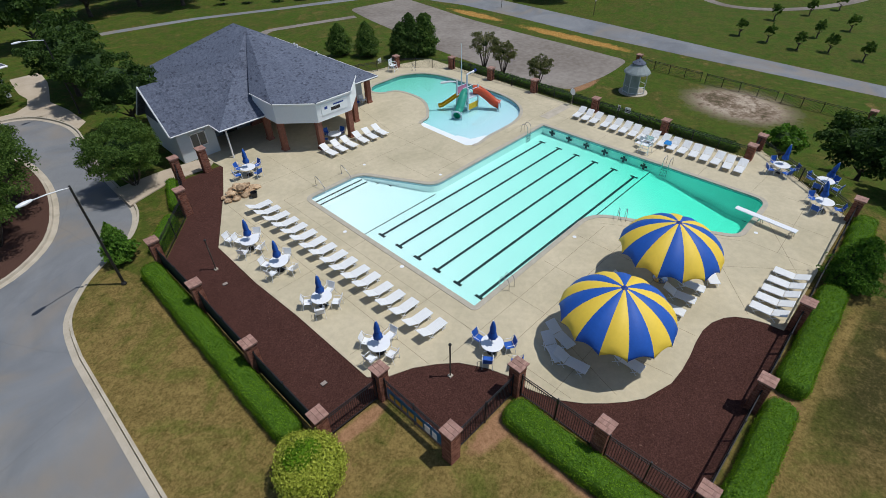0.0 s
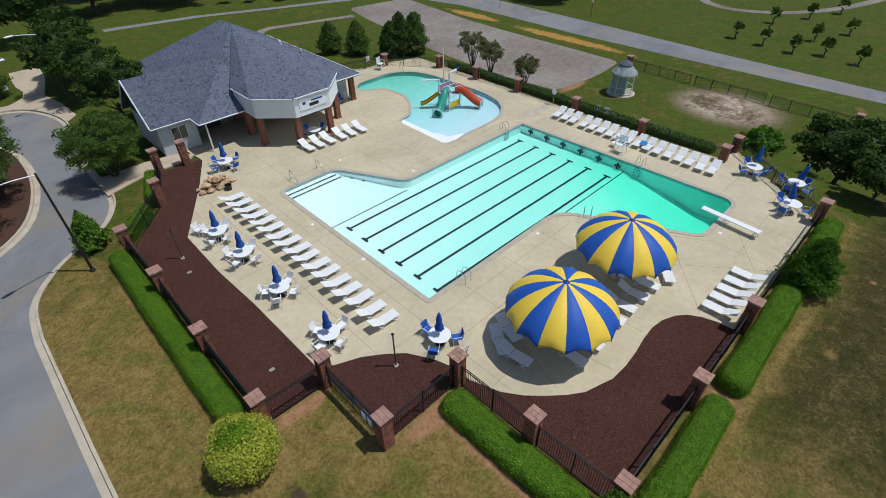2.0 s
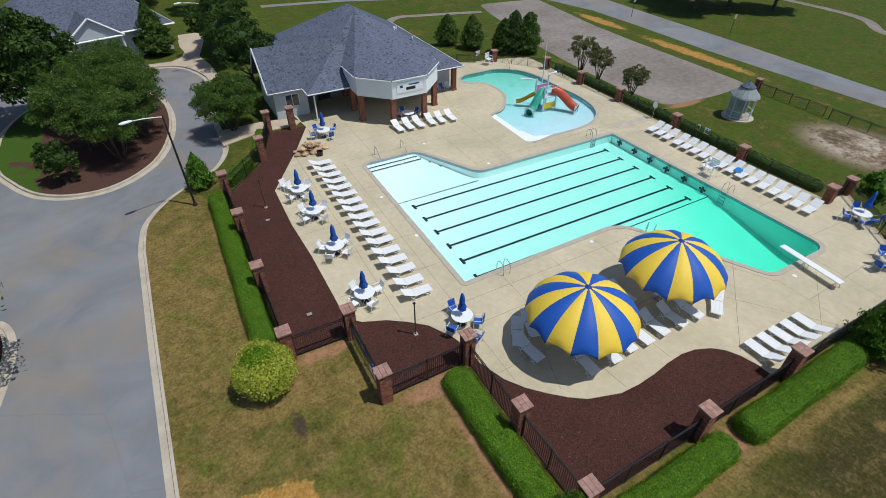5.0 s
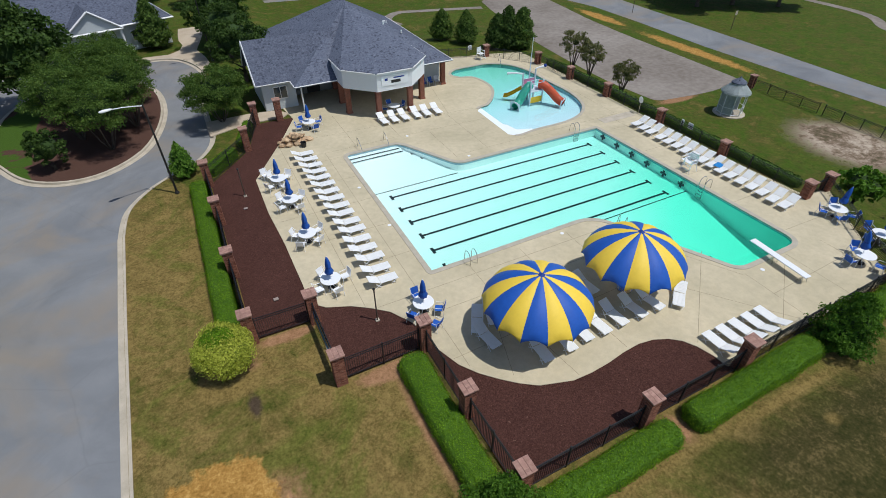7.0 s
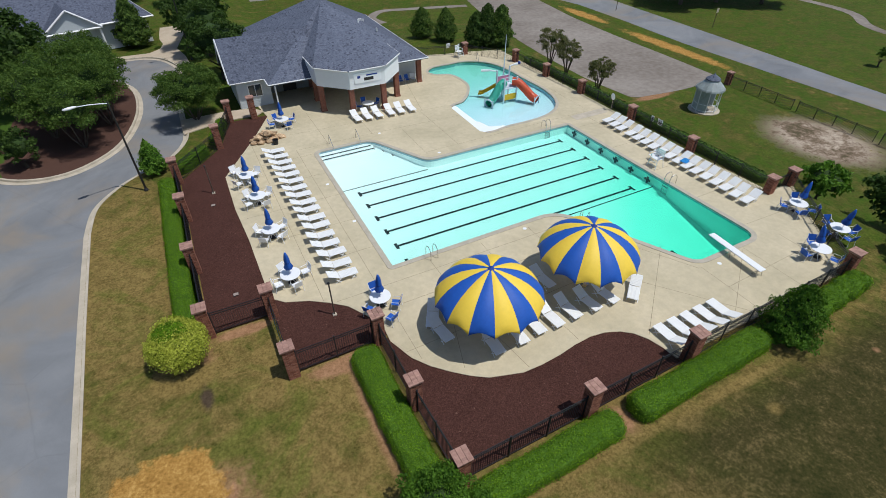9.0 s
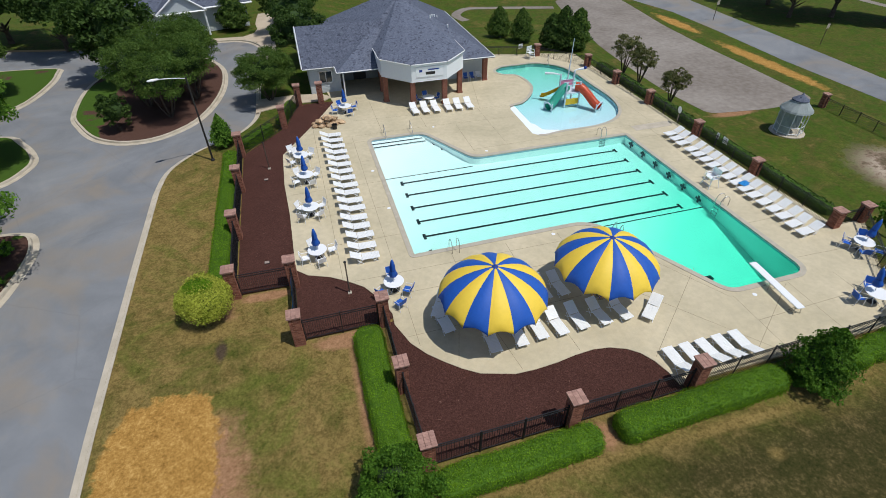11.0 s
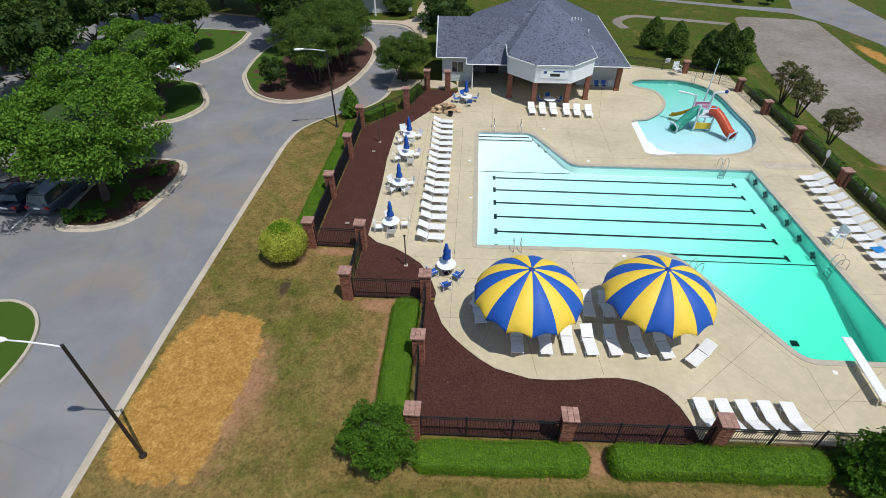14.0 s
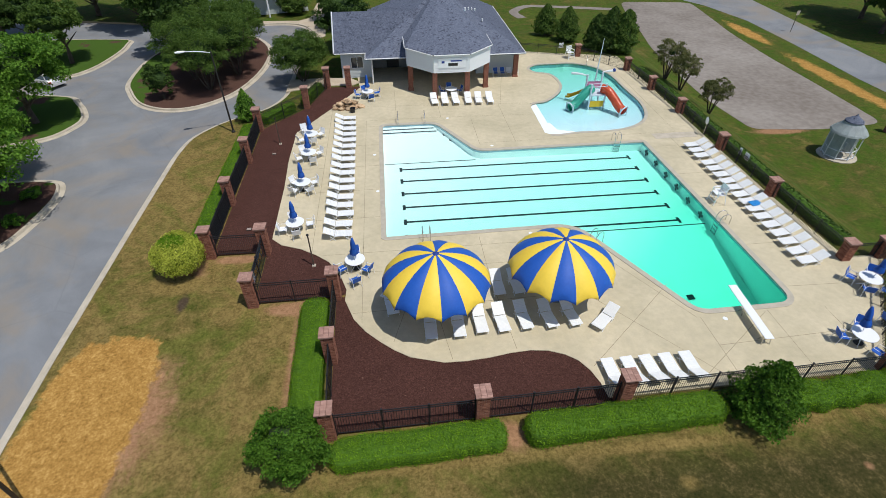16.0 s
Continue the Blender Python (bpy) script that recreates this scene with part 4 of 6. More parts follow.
for p, q in zip(PIERS[:7], PIERS[1:8]):
    fence(p, q)
fence(PIERS[7], (17.6, -13.6), -0.14)
fence((17.6, -13.6), (24.45, -13.45), -0.3)
fence((24.45, -13.45), EAST_PIERS[0], -0.45, single=False)
fence(EAST_PIERS[0], EAST_PIERS[1], -0.45, single=False)
for p, q in zip(EAST_PIERS[1:], EAST_PIERS[2:]):
    fence(p, q, -0.45, single=False, label="black metal picket fence behind the sun loungers")
fence(EAST_PIERS[-1], (17.0, 36.0), -0.45, single=False)
for p, q in zip([PIERS[0]] + PIERS[8:10], PIERS[8:11]):
    fence(p, q, screen=True, label="black picket fence with a dark windscreen beside the hedge")
fence(PIERS[10], PIERS[11], single=False)
fence(PIERS[11], PIERS[12], single=False)
for k in range(3):
    fence((51.6 - 0.13 * k, 16.0 - 8.87 * k), (51.47 - 0.13 * k, 7.13 - 8.87 * k), Z_GRASS - 3.28, single=False, label="low dark metal fence along the street")

# banner tied to the corner fence
bn = thing("banner", pose(-7.66, -2.9, 0.22, 0, 0, 90), "blue vinyl banner with gold shapes tied to the fence", "banner")
bm = bmesh.new()
bmesh.ops.create_grid(bm, x_segments=24, y_segments=4, size=0.5, matrix=Matrix.Translation((0, 0, 0.62)) @ Matrix.Rotation(math.pi / 2, 4, "X") @ Matrix.Diagonal((3.6, 0.78, 1, 1)))
for v in bm.verts:
    v.co.y = 0.05 + 0.012 * math.sin(v.co.x * 7)
bmesh.ops.solidify(bm, geom=bm.faces[:], thickness=0.004)
part("sheet", bm, plain("banner_blue", (0.03, 0.16, 0.33), 0.5), bn)
GOLD = plain("banner_gold", (0.62, 0.36, 0.05), 0.5)
for x, w, h in ((-1.45, 0.30, 0.5), (-1.0, 0.34, 0.5), (-0.5, 0.40, 0.4), (0.05, 0.36, 0.34), (0.5, 0.3, 0.34), (0.95, 0.36, 0.34), (1.4, 0.3, 0.34)):
    for s in (-1, 1):
        bm = bmesh.new()
        box(bm, x - w / 2, x + w / 2, s * 0.066 + 0.046, s * 0.068 + 0.052, 0.62 - h / 2, 0.62 + h / 2)
        part("printed_bar", bm, PLASTIC if x < -0.8 else GOLD, bn)


def hedge(pts, w, h, seed, label="clipped green hedge along the fence", mat=None, dens=720, leaf=0.034, lumps=0.0):
    """A clipped hedge along a plan line, with rounded ends and an uneven top."""
    rng = np.random.default_rng(seed)
    cx, cy = sum(p[0] for p in pts) / len(pts), sum(p[1] for p in pts) / len(pts)
    t = thing("hedge", pose(0, 0, 0), label, "hedge", "clipped hedges")
    line = [Vector(p) for p in pts]
    seg = [(a, b, (b - a).length) for a, b in zip(line, line[1:])]
    total = sum(s[2] for s in seg)

    def at(s):
        for a, b, l in seg:
            if s <= l or (a, b, l) == seg[-1]:
                d = (b - a) / l
                return a + d * s, d
            s -= l
    # core, coloured darker than the leaves to stand for inner shade
    bm = bmesh.new()
    rings, K = [], max(6, int(total / 0.16))
    for i in range(K + 1):
        s = total * i / K
        p, d = at(s)
        e = min(s, total - s)
        u = min(1.0, e / 0.5)
        taper = 0.42 + 0.58 * math.sqrt(max(0.0, 1 - (1 - u) ** 2))
        if lumps:
            taper *= 0.72 + 0.28 * abs(math.sin(math.pi * s / lumps))
        nrm = Vector((-d.y, d.x))
        ring = []
        for q, zz in ((-0.47, 0.0), (-0.5, 0.55), (-0.42, 0.9), (-0.2, 0.98), (0.2, 0.98), (0.42, 0.9), (0.5, 0.55), (0.47, 0.0)):
            wob = 1 + 0.10 * noise.noise((p.x * 0.9, p.y * 0.9, q * 3 + seed)) + 0.06 * noise.noise((p.x * 2.6, p.y * 2.6, q * 2 + seed))
            pp = p + nrm * (q * (w - 0.1) * taper * wob)
            ring.append(bm.verts.new((pp.x, pp.y, Z_GRASS - 0.05 + (h - 0.05) * zz * (0.62 + 0.38 * taper) * (1 + 0.09 * noise.noise((p.x * 0.7, p.y * 0.7, seed + 9.0)) + 0.07 * noise.noise((p.x * 2.4, p.y * 2.4, q * 4 + seed))))))
        rings.append(ring)
    for a, b in zip(rings, rings[1:]):
        for k in range(7):
            bm.faces.new((a[k], b[k], b[k + 1], a[k + 1]))
    bm.faces.new(rings[0]), bm.faces.new(rings[-1][::-1])
    bmesh.ops.recalc_face_normals(bm, faces=bm.faces[:])
    bm.faces.ensure_lookup_table()
    tri = [(f.calc_area(), f.normal.copy(), [v.co.copy() for v in f.verts]) for f in bm.faces]
    part("twig_core", bm, CORE_GREEN, t, "inner foliage with shade put into its dark colour", True)
    P, N = [], []
    for area, nr, vs in tri:
        for _ in range(int(area * dens + rng.uniform())):
            u, v = rng.uniform(), rng.uniform()
            if len(vs) == 4:
                p = (vs[0] * (1 - u) + vs[1] * u) * (1 - v) + (vs[3] * (1 - u) + vs[2] * u) * v
            else:
                i, j = int(rng.integers(len(vs))), int(rng.integers(len(vs)))
                p = vs[i].lerp(vs[j], u).lerp(vs[(i + 3) % len(vs)], v * 0.5)
            P.append(p + nr * rng.normal(0.04, 0.05)), N.append(nr)
    leaf_cloud("leaves", t, mat or L_HEDGE, np.array([tuple(p) for p in P]), np.array([tuple(n) for n in N]), leaf, rng, spread=0.9)
    return t


hedge([(-12.0, 0.6), (-11.98, 6.5), (-11.9, 12.4), (-11.85, 17.3)], 1.25, 0.95, 1)
hedge([(-4.0, -5.6), (-4.05, -9.0), (-3.95, -13.2)], 1.55, 0.8, 2)
hedge([(-2.6, -15.15), (1.0, -15.05), (4.95, -14.9)], 1.4, 0.95, 3)
hedge([(5.95, -14.9), (10.6, -14.75), (15.2, -14.6)], 1.4, 1.0, 4)
hedge([(17.6, -14.6), (21.0, -14.5), (24.6, -14.3)], 1.5, 0.95, 5, "clipped green hedge of rounded lumps behind the diving board", lumps=1.5)
hedge([(29.7, -4.0), (29.6, 8.0), (29.7, 17.0), (29.3, 28.0)], 1.0, 0.75, 6, "low dark hedge outside the picket fence", L_DARK, 120, 0.085)
hedge([(-10.9, 18.9), (-8.5, 21.7)], 1.0, 1.0, 7)
hedge([(-7.7, 22.9), (-6.4, 26.8)], 0.9, 0.9, 8)


# ---- giant umbrellas ----
def umbrella(x, y, turn):
    """Giant domed patio umbrella, blue and yellow."""
    t = thing("giant_umbrella", pose(x, y, 0, 0, 0, turn), "giant domed patio umbrella with blue and yellow gores", "umbrella", "giant umbrellas")
    N, RAD = 14, 2.92
    prof = [(0.10, 4.30), (0.5, 4.21), (1.0, 4.05), (1.5, 3.83), (1.95, 3.55), (2.3, 3.25), (2.6, 2.9), (2.82, 2.55), (RAD, 2.33)]
    for k in range(N):
        bm = bmesh.new()
        S = 6
        rows = []
        for r, z in prof:
            row = []
            for s in range(S + 1):
                f = s / S
                a = 2 * math.pi * (k + f) / N
                sag = math.sin(math.pi * f)
                q = r / RAD
                rr = r * (1 + (0.014 * q if r < RAD else -0.03) * sag)
                dz = 0.085 * sag * q * (1 if r < RAD else 3.1)
                row.append(bm.verts.new((rr * math.cos(a), rr * math.sin(a), z + dz)))
            rows.append(row)
        for a, b in zip(rows, rows[1:]):
            for s in range(S):
                bm.faces.new((a[s], b[s], b[s + 1], a[s + 1]))
        inner = [[bm.verts.new((v.co.x * 0.997, v.co.y * 0.997, v.co.z - 0.012)) for v in row] for row in rows]
        for a, b in zip(inner, inner[1:]):
            for s in range(S):
                bm.faces.new((a[s + 1], b[s + 1], b[s], a[s]))
        for s in range(S):
            bm.faces.new((rows[-1][s], inner[-1][s], inner[-1][s + 1], rows[-1][s + 1])).smooth = False
        part("canopy_panel", bm, BLUE if k % 2 else YELLOW, t, "royal blue canvas gore" if k % 2 else "yellow canvas gore", True)
    bm = bmesh.new()
    tube(bm, [(0, 0, 0.05), (0, 0, 4.25)], 0.06, 12)
    part("pole", bm, WHITE, t)
    bm = bmesh.new()
    lathe(bm, [(0.45, 0.0), (0.45, 0.06), (0.12, 0.09), (0.1, 0.4)], 20)
    part("base_plate", bm, STEEL, t)
    bm = bmesh.new()
    lathe(bm, [(0.19, 4.21), (0.17, 4.30), (0.06, 4.35), (0.03, 4.38)], 14)
    part("finial", bm, NAVY, t)
    for k in range(N):
        a = 2 * math.pi * k / N
        bm = bmesh.new()
        tube(bm, [(r * math.cos(a), r * math.sin(a), z - 0.05) for r, z in prof], 0.016, 5)
        part("rib", bm, STEEL, t)
    return t


umbrella(2.70, -7.02, 38.8)
umbrella(9.62, -6.62, 63.0)


# ---- the pool house ----
def poly(bm, pts, mat=0):
    f = bm.faces.new([bm.verts.new(p) for p in pts])
    f.material_index = mat
    return f


def slab(name, parent, mat, faces, thick=0.12, label=""):
    """Roof planes given as rings of points, with thickness downwards."""
    bm = bmesh.new()
    for pts in faces:
        f = poly(bm, pts)
        f.normal_update()
        if f.normal.z < 0:
            f.normal_flip()
    for f in bm.faces[:]:
        low = [bm.verts.new((v.co.x, v.co.y, v.co.z - thick)) for v in f.verts]
        vs = list(f.verts)
        bm.faces.new(low[::-1])
        for i in range(len(vs)):
            j = (i + 1) % len(vs)
            bm.faces.new((vs[i], low[i], low[j], vs[j]))
    return part(name, bm, mat, parent, label)


def boards(name, parent, a, b, z0, z1, out, mat, step=0.16):
    """Lapped siding boards from a to b, facing to the right of the way from a to b."""
    A, B = Vector(a), Vector(b)
    L = (B - A).length
    m = Matrix.Translation((A.x, A.y, 0)) @ Matrix.Rotation(math.atan2(B.y - A.y, B.x - A.x), 4, "Z")
    bm = bmesh.new()
    row, z = [], z0
    while z < z1 - 0.02:
        h = min(step, z1 - z)
        row += [(-0.04, z), (-0.014, z + h)]
        z += h
    prof = [(0.14, z0)] + row + [(0.14, z1)]
    ends = [[bm.verts.new(m @ Vector((x, y, zz))) for y, zz in prof] for x in (0, L)]
    for k in range(len(prof)):
        j = (k + 1) % len(prof)
        bm.faces.new((ends[0][k], ends[1][k], ends[1][j], ends[0][j]))
    bm.faces.new(ends[0][::-1]), bm.faces.new(ends[1])
    bmesh.ops.recalc_face_normals(bm, faces=bm.faces[:])
    return part(name, bm, mat, parent)


def brick_column(parent, x, y, h, w=0.24):
    bm = bmesh.new()
    c = 0
    while c * 0.075 < h - 0.01:
        z = c * 0.075
        o = 0.004 if c % 2 else 0.0
        box(bm, x - w + o, x + w - o, y - w + o, y + w - o, z, min(h, z + 0.068))
        c += 1
    box(bm, x - w + 0.014, x + w - 0.014, y - w + 0.014, y + w - 0.014, 0, h)
    box(bm, x - w - 0.05, x + w + 0.05, y - w - 0.05, y + w + 0.05, 0, 0.16)
    return part("brick_column", bm, BRICK, parent, "red brick porch column")


def window(parent, x0, x1, y, z0, z1):
    bm = bmesh.new()
    for a in ((x0, x0 + 0.09, z0, z1), (x1 - 0.09, x1, z0, z1), (x0, x1, z0, z0 + 0.09), (x0, x1, z1 - 0.09, z1), ((x0 + x1) / 2 - 0.03, (x0 + x1) / 2 + 0.03, z0, z1)):
        box(bm, a[0], a[1], y - 0.08, y - 0.03, a[2], a[3])
    w = part("window", bm, FASCIA, parent, "white framed window")
    bm = bmesh.new()
    box(bm, x0 + 0.05, x1 - 0.05, y - 0.05, y - 0.04, z0 + 0.05, z1 - 0.05)
    part("pane", bm, GLASS, w)


house = thing("pool_house", pose(0, 0, 0), "pool house with a slate-blue hip roof and octagonal porch", "building")
E0, RIDGE = 2.8, 7.65
x0, x1, y0, y1 = -1.4, 15.7, 27.1, 46.6
mx, ra, rb = 7.15, 35.7, 38.2
slab("roof", house, SHINGLE, [
    [(x0, y0, E0), (x1, y0, E0), (mx, ra, RIDGE)],
    [(x1, y0, E0), (x1, y1, E0), (mx, rb, RIDGE), (mx, ra, RIDGE)],
    [(x1, y1, E0), (x0, y1, E0), (mx, rb, RIDGE)],
    [(x0, y1, E0), (x0, y0, E0), (mx, ra, RIDGE), (mx, rb, RIDGE)]], 0.14, "slate-blue asphalt shingle hip roof")
slab("wing_roof", house, SHINGLE, [
    [(-4.7, 29.05, 2.85), (4.2, 29.05, 2.85), (4.4, 32.5, 6.12), (-4.7, 32.5, 6.12)],
    [(-4.7, 36.0, 2.75), (-4.7, 32.5, 6.12), (4.4, 32.5, 6.12), (4.2, 36.0, 2.75)]], 0.14, "slate-blue shingle gable roof")
OC, OR = Vector((7.15, 27.0)), 4.62
OCT = [OC + OR * Vector((math.cos(radians(a)), math.sin(radians(a)))) for a in (157.5, 202.5, 247.5, 292.5, 337.5, 382.5)]
ZT, ZB = 4.45, 2.62
OUT = [OC + (p - OC) * 1.035 for p in OCT]
B0 = (mx, ra + 0.05, RIDGE + 0.03)
for a, b in zip(OUT, OUT[1:]):
    slab("porch_roof_facet", house, SHINGLE, [[(a.x, a.y, ZT), (b.x, b.y, ZT), B0]], 0.12, "slate-blue shingle facet of the octagon roof")
for a, b in zip(OCT, OCT[1:]):
    boards("porch_frieze", house, a, b, ZB, ZT - 0.12, 1, FASCIA)
    d = (b - a).normalized()
    nrm = Vector((d.y, -d.x))
    bm = bmesh.new()
    tube(bm, [(*(a * 1.0 + nrm * 0.19), ZT - 0.08), (*(b * 1.0 + nrm * 0.19), ZT - 0.08)], 0.05, 6)
    part("gutter", bm, FASCIA, house, "white eave gutter")
for i in (1, 2, 3, 4):
    q = OC + (OCT[i] - OC) * 0.93
    brick_column(house, q.x, q.y, ZB)
brick_column(house, 3.35, 28.2, 2.7), brick_column(house, 14.9, 28.0, 2.7), brick_column(house, 15.0, 33.0, 2.7)
bm = bmesh.new()
sheet(bm, [tuple(OC + (p - OC) * 0.99) for p in OCT], [], ZB + 0.02)
part("porch_ceiling", bm, FASCIA, house)
# sign board on the front face of the porch
fa, fb = OCT[2], OCT[3]
sg = thing("porch_sign", pose(mx + 0.05, fa.y - 0.02, 3.55), "white sign board with dark lettering bars on the porch frieze", "sign")
bm = bmesh.new()
box(bm, -1.35, 1.35, -0.06, 0.0, -0.45, 0.5)
part("board", bm, PLASTIC, sg)
for (a, b, c, d) in ((-0.15, 0.95, 0.16, 0.28), (-0.4, 0.55, -0.26, 0.02), (-1.05, -0.75, 0.02, 0.24)):
    bm = bmesh.new()
    box(bm, a, b, -0.07, -0.055, c, d)
    part("lettering_bar", bm, DARKPOLE if c < 0 else NAVY, sg)
# eave fascias and gutters
for p, q in (((x0, y0), (3.0, y0)), ((11.4, y0), (x1, y0)), ((x1, y0), (x1, y1)), ((x0, y0), (x0, 29.0)), ((-4.7, 29.05), (x0, 29.05))):
    bm = bmesh.new()
    tube(bm, [(p[0], p[1], E0 - 0.03), (q[0], q[1], E0 - 0.03)], 0.055, 6)
    part("gutter", bm, FASCIA, house, "white eave gutter")
for p, q in (((-4.74, 29.0, 2.86), (-4.74, 32.5, 6.13)), ((-4.74, 32.5, 6.13), (-4.74, 36.05, 2.74))):
    bm = bmesh.new()
    tube(bm, [p, q], 0.065, 4)
    part("rake_board", bm, FASCIA, house)
# gable end and walls
bm = bmesh.new()
poly(bm, [(-4.2, 29.4, 2.8), (-4.2, 32.5, 5.75), (-4.2, 35.6, 2.8)])
poly(bm, [(-4.1, 29.4, 2.8), (-4.1, 35.6, 2.8), (-4.1, 32.5, 5.75)])
part("gable", bm, NAVYWALL, house, "dark blue-grey siding gable")
boards("wall", house, (-4.1, 35.6), (-4.1, 29.6), 0, 2.8, 1, SIDING)
boards("wall", house, (-4.1, 29.6), (-0.9, 29.6), 0, 2.8, 1, SIDING)
boards("wall", house, (-0.9, 29.6), (-0.9, 32.4), 0, 2.75, 1, SIDING)
boards("wall", house, (-0.9, 32.4), (10.8, 32.4), 0, 3.6, 1, DARKWALL)
boards("wall", house, (10.8, 32.4), (10.8, 29.3), 0, 3.6, 1, SIDING)
boards("wall", house, (10.8, 29.3), (15.1, 29.3), 0, 2.8, 1, SIDING)
boards("wall", house, (15.1, 29.3), (15.1, 46.0), 0, 2.8, 1, SIDING)
boards("wall", house, (15.1, 46.0), (-1.0, 46.0), 0, 2.8, 1, SIDING)
boards("wall", house, (-1.0, 46.0), (-1.0, 35.6), 0, 2.8, 1, SIDING)
window(house, -3.1, -1.7, 29.6, 1.0, 2.3)
bm = bmesh.new()
box(bm, 0.8, 2.2, 32.30, 32.36, 0.02, 2.1)
part("door", bm, DARKPOLE, house, "dark double door")
bm = bmesh.new()
box(bm, 3.6, 9.8, 32.0, 32.33, 0.0, 1.05)
box(bm, 3.4, 10.0, 31.9, 32.35, 1.05, 1.12)
part("counter", bm, BRICK, house, "brick serving counter")
bm = bmesh.new()
tube(bm, [(-0.75, 27.45, 0), (-0.75, 27.45, 2.7)], 0.075, 10)
part("porch_post", bm, FASCIA, house, "white porch post")
for x, y in ((9.6, 31.2), (10.2, 32.7), (10.7, 33.6), (11.2, 34.4), (11.5, 31.0)):
    zz = RIDGE - 0.567 * (x - mx)
    bm = bmesh.new()
    tube(bm, [(x, y, zz - 0.1), (x, y, zz + 0.22)], 0.09, 8)
    part("roof_vent", bm, FASCIA, house, "white vent pipe")


# ---- pool furniture ----
def lounger_at(m, first={}, tone="white"):
    """Strap sun lounger, 1.95 m long; the head at +x."""
    if tone in first:
        return copy_thing(first[tone], m)
    t = thing("sun_lounger", m, "white strap sun lounger with a raised back on the pool deck", "sun lounger", "sun loungers")
    W = 0.31
    bm = bmesh.new()
    for s in (-W, W):
        tube(bm, [(-0.88, s, 0.33), (0.25, s, 0.34), (0.3, s, 0.35)], 0.02, 6)
    tube(bm, [(-0.88, -W, 0.33), (-0.88, W, 0.33)], 0.02, 6)
    part("frame", bm, PLASTIC, t)
    bm = bmesh.new()
    for s in (-W, W):
        tube(bm, [(0.24, s, 0.35), (0.94, s, 0.70)], 0.02, 6)
    tube(bm, [(0.94, -W, 0.70), (0.94, W, 0.70)], 0.02, 6)
    back = part("backrest", bm, PLASTIC, t)
    def ribbed(length, n, m0):
        """One woven strip of straps, ribbed across."""
        bm = bmesh.new()
        prof = []
        for k in range(n):
            u = length * k / n
            prof += [(u, 0.0), (u + 0.012, 0.012), (u + length / n - 0.014, 0.012)]
        prof.append((length, 0.0))
        loop = prof + [(length, -0.01), (0.0, -0.01)]
        A = [bm.verts.new(m0 @ Vector((u, -W, z))) for u, z in loop]
        B = [bm.verts.new(m0 @ Vector((u, W, z))) for u, z in loop]
        for k in range(len(loop)):
            j = (k + 1) % len(loop)
            bm.faces.new((A[k], A[j], B[j], B[k]))
        bm.faces.new(A[::-1]), bm.faces.new(B)
        return bm
    part("seat", ribbed(1.1, 12, Matrix.Translation((-0.86, 0, 0.345))), STRAP, t, "white vinyl seat straps")
    part("strap_back", ribbed(0.76, 8, Matrix.Translation((0.26, 0, 0.37)) @ Matrix.Rotation(-math.atan2(0.35, 0.70), 4, "Y")), STRAP, back)
    for s in (-W, W):
        for a, b in (((-0.75, 0.33), (-0.45, 0.0)), ((-0.35, 0.33), (-0.75, 0.0)), ((0.55, 0.34), (0.2, 0.0)), ((0.15, 0.34), (0.6, 0.0))):
            bm = bmesh.new()
            tube(bm, [(a[0], s, a[1]), (b[0], s, b[1])], 0.018, 6)
            part("leg", bm, PLASTIC, t)
    first[tone] = t
    return t


R = random.Random(4)
for k in range(17):
    lounger_at(pose(-3.05 - 0.012 * k + R.uniform(-0.05, 0.05), 0.55 + 1.12 * k + R.uniform(-0.05, 0.05), 0, 0, 0, 180 + R.uniform(-2.5, 2.5)))
for k in range(17):
    y = 9.85 - 0.935 * k - (0.25 if k > 2 else 0)
    lounger_at(pose(26.5 + R.uniform(-0.06, 0.06) - 0.02 * k, y, 0, 0, 0, 5 + R.uniform(-3, 3)))
for x in (5.3, 6.36, 7.43, 8.7, 9.73, 10.86):
    lounger_at(pose(x, 21.55 - 0.05 * (x - 8), 0, 0, 0, 90 + R.uniform(-4, 4)))
for x, y, a in ((2.25, -8.3, 90), (3.75, -8.3, 91), (4.95, -8.15, 93), (6.1, -8.2, 96), (7.35, -8.15, 97), (8.7, -8.2, 99), (9.98, -8.2, 100), (11.75, -8.75, 40), (6.45, -5.45, 92), (7.54, -5.45, 97), (0.2, -6.3, 98), (0.3, -5.1, 60), (1.3, -4.9, 75)):
    lounger_at(pose(x, y, 0, 0, 0, a))
for k, x in enumerate((10.85, 11.87, 12.87, 13.87, 14.92)):
    lounger_at(pose(x, -12.3, 0, 0, 0, 273 + R.uniform(-2, 2)))


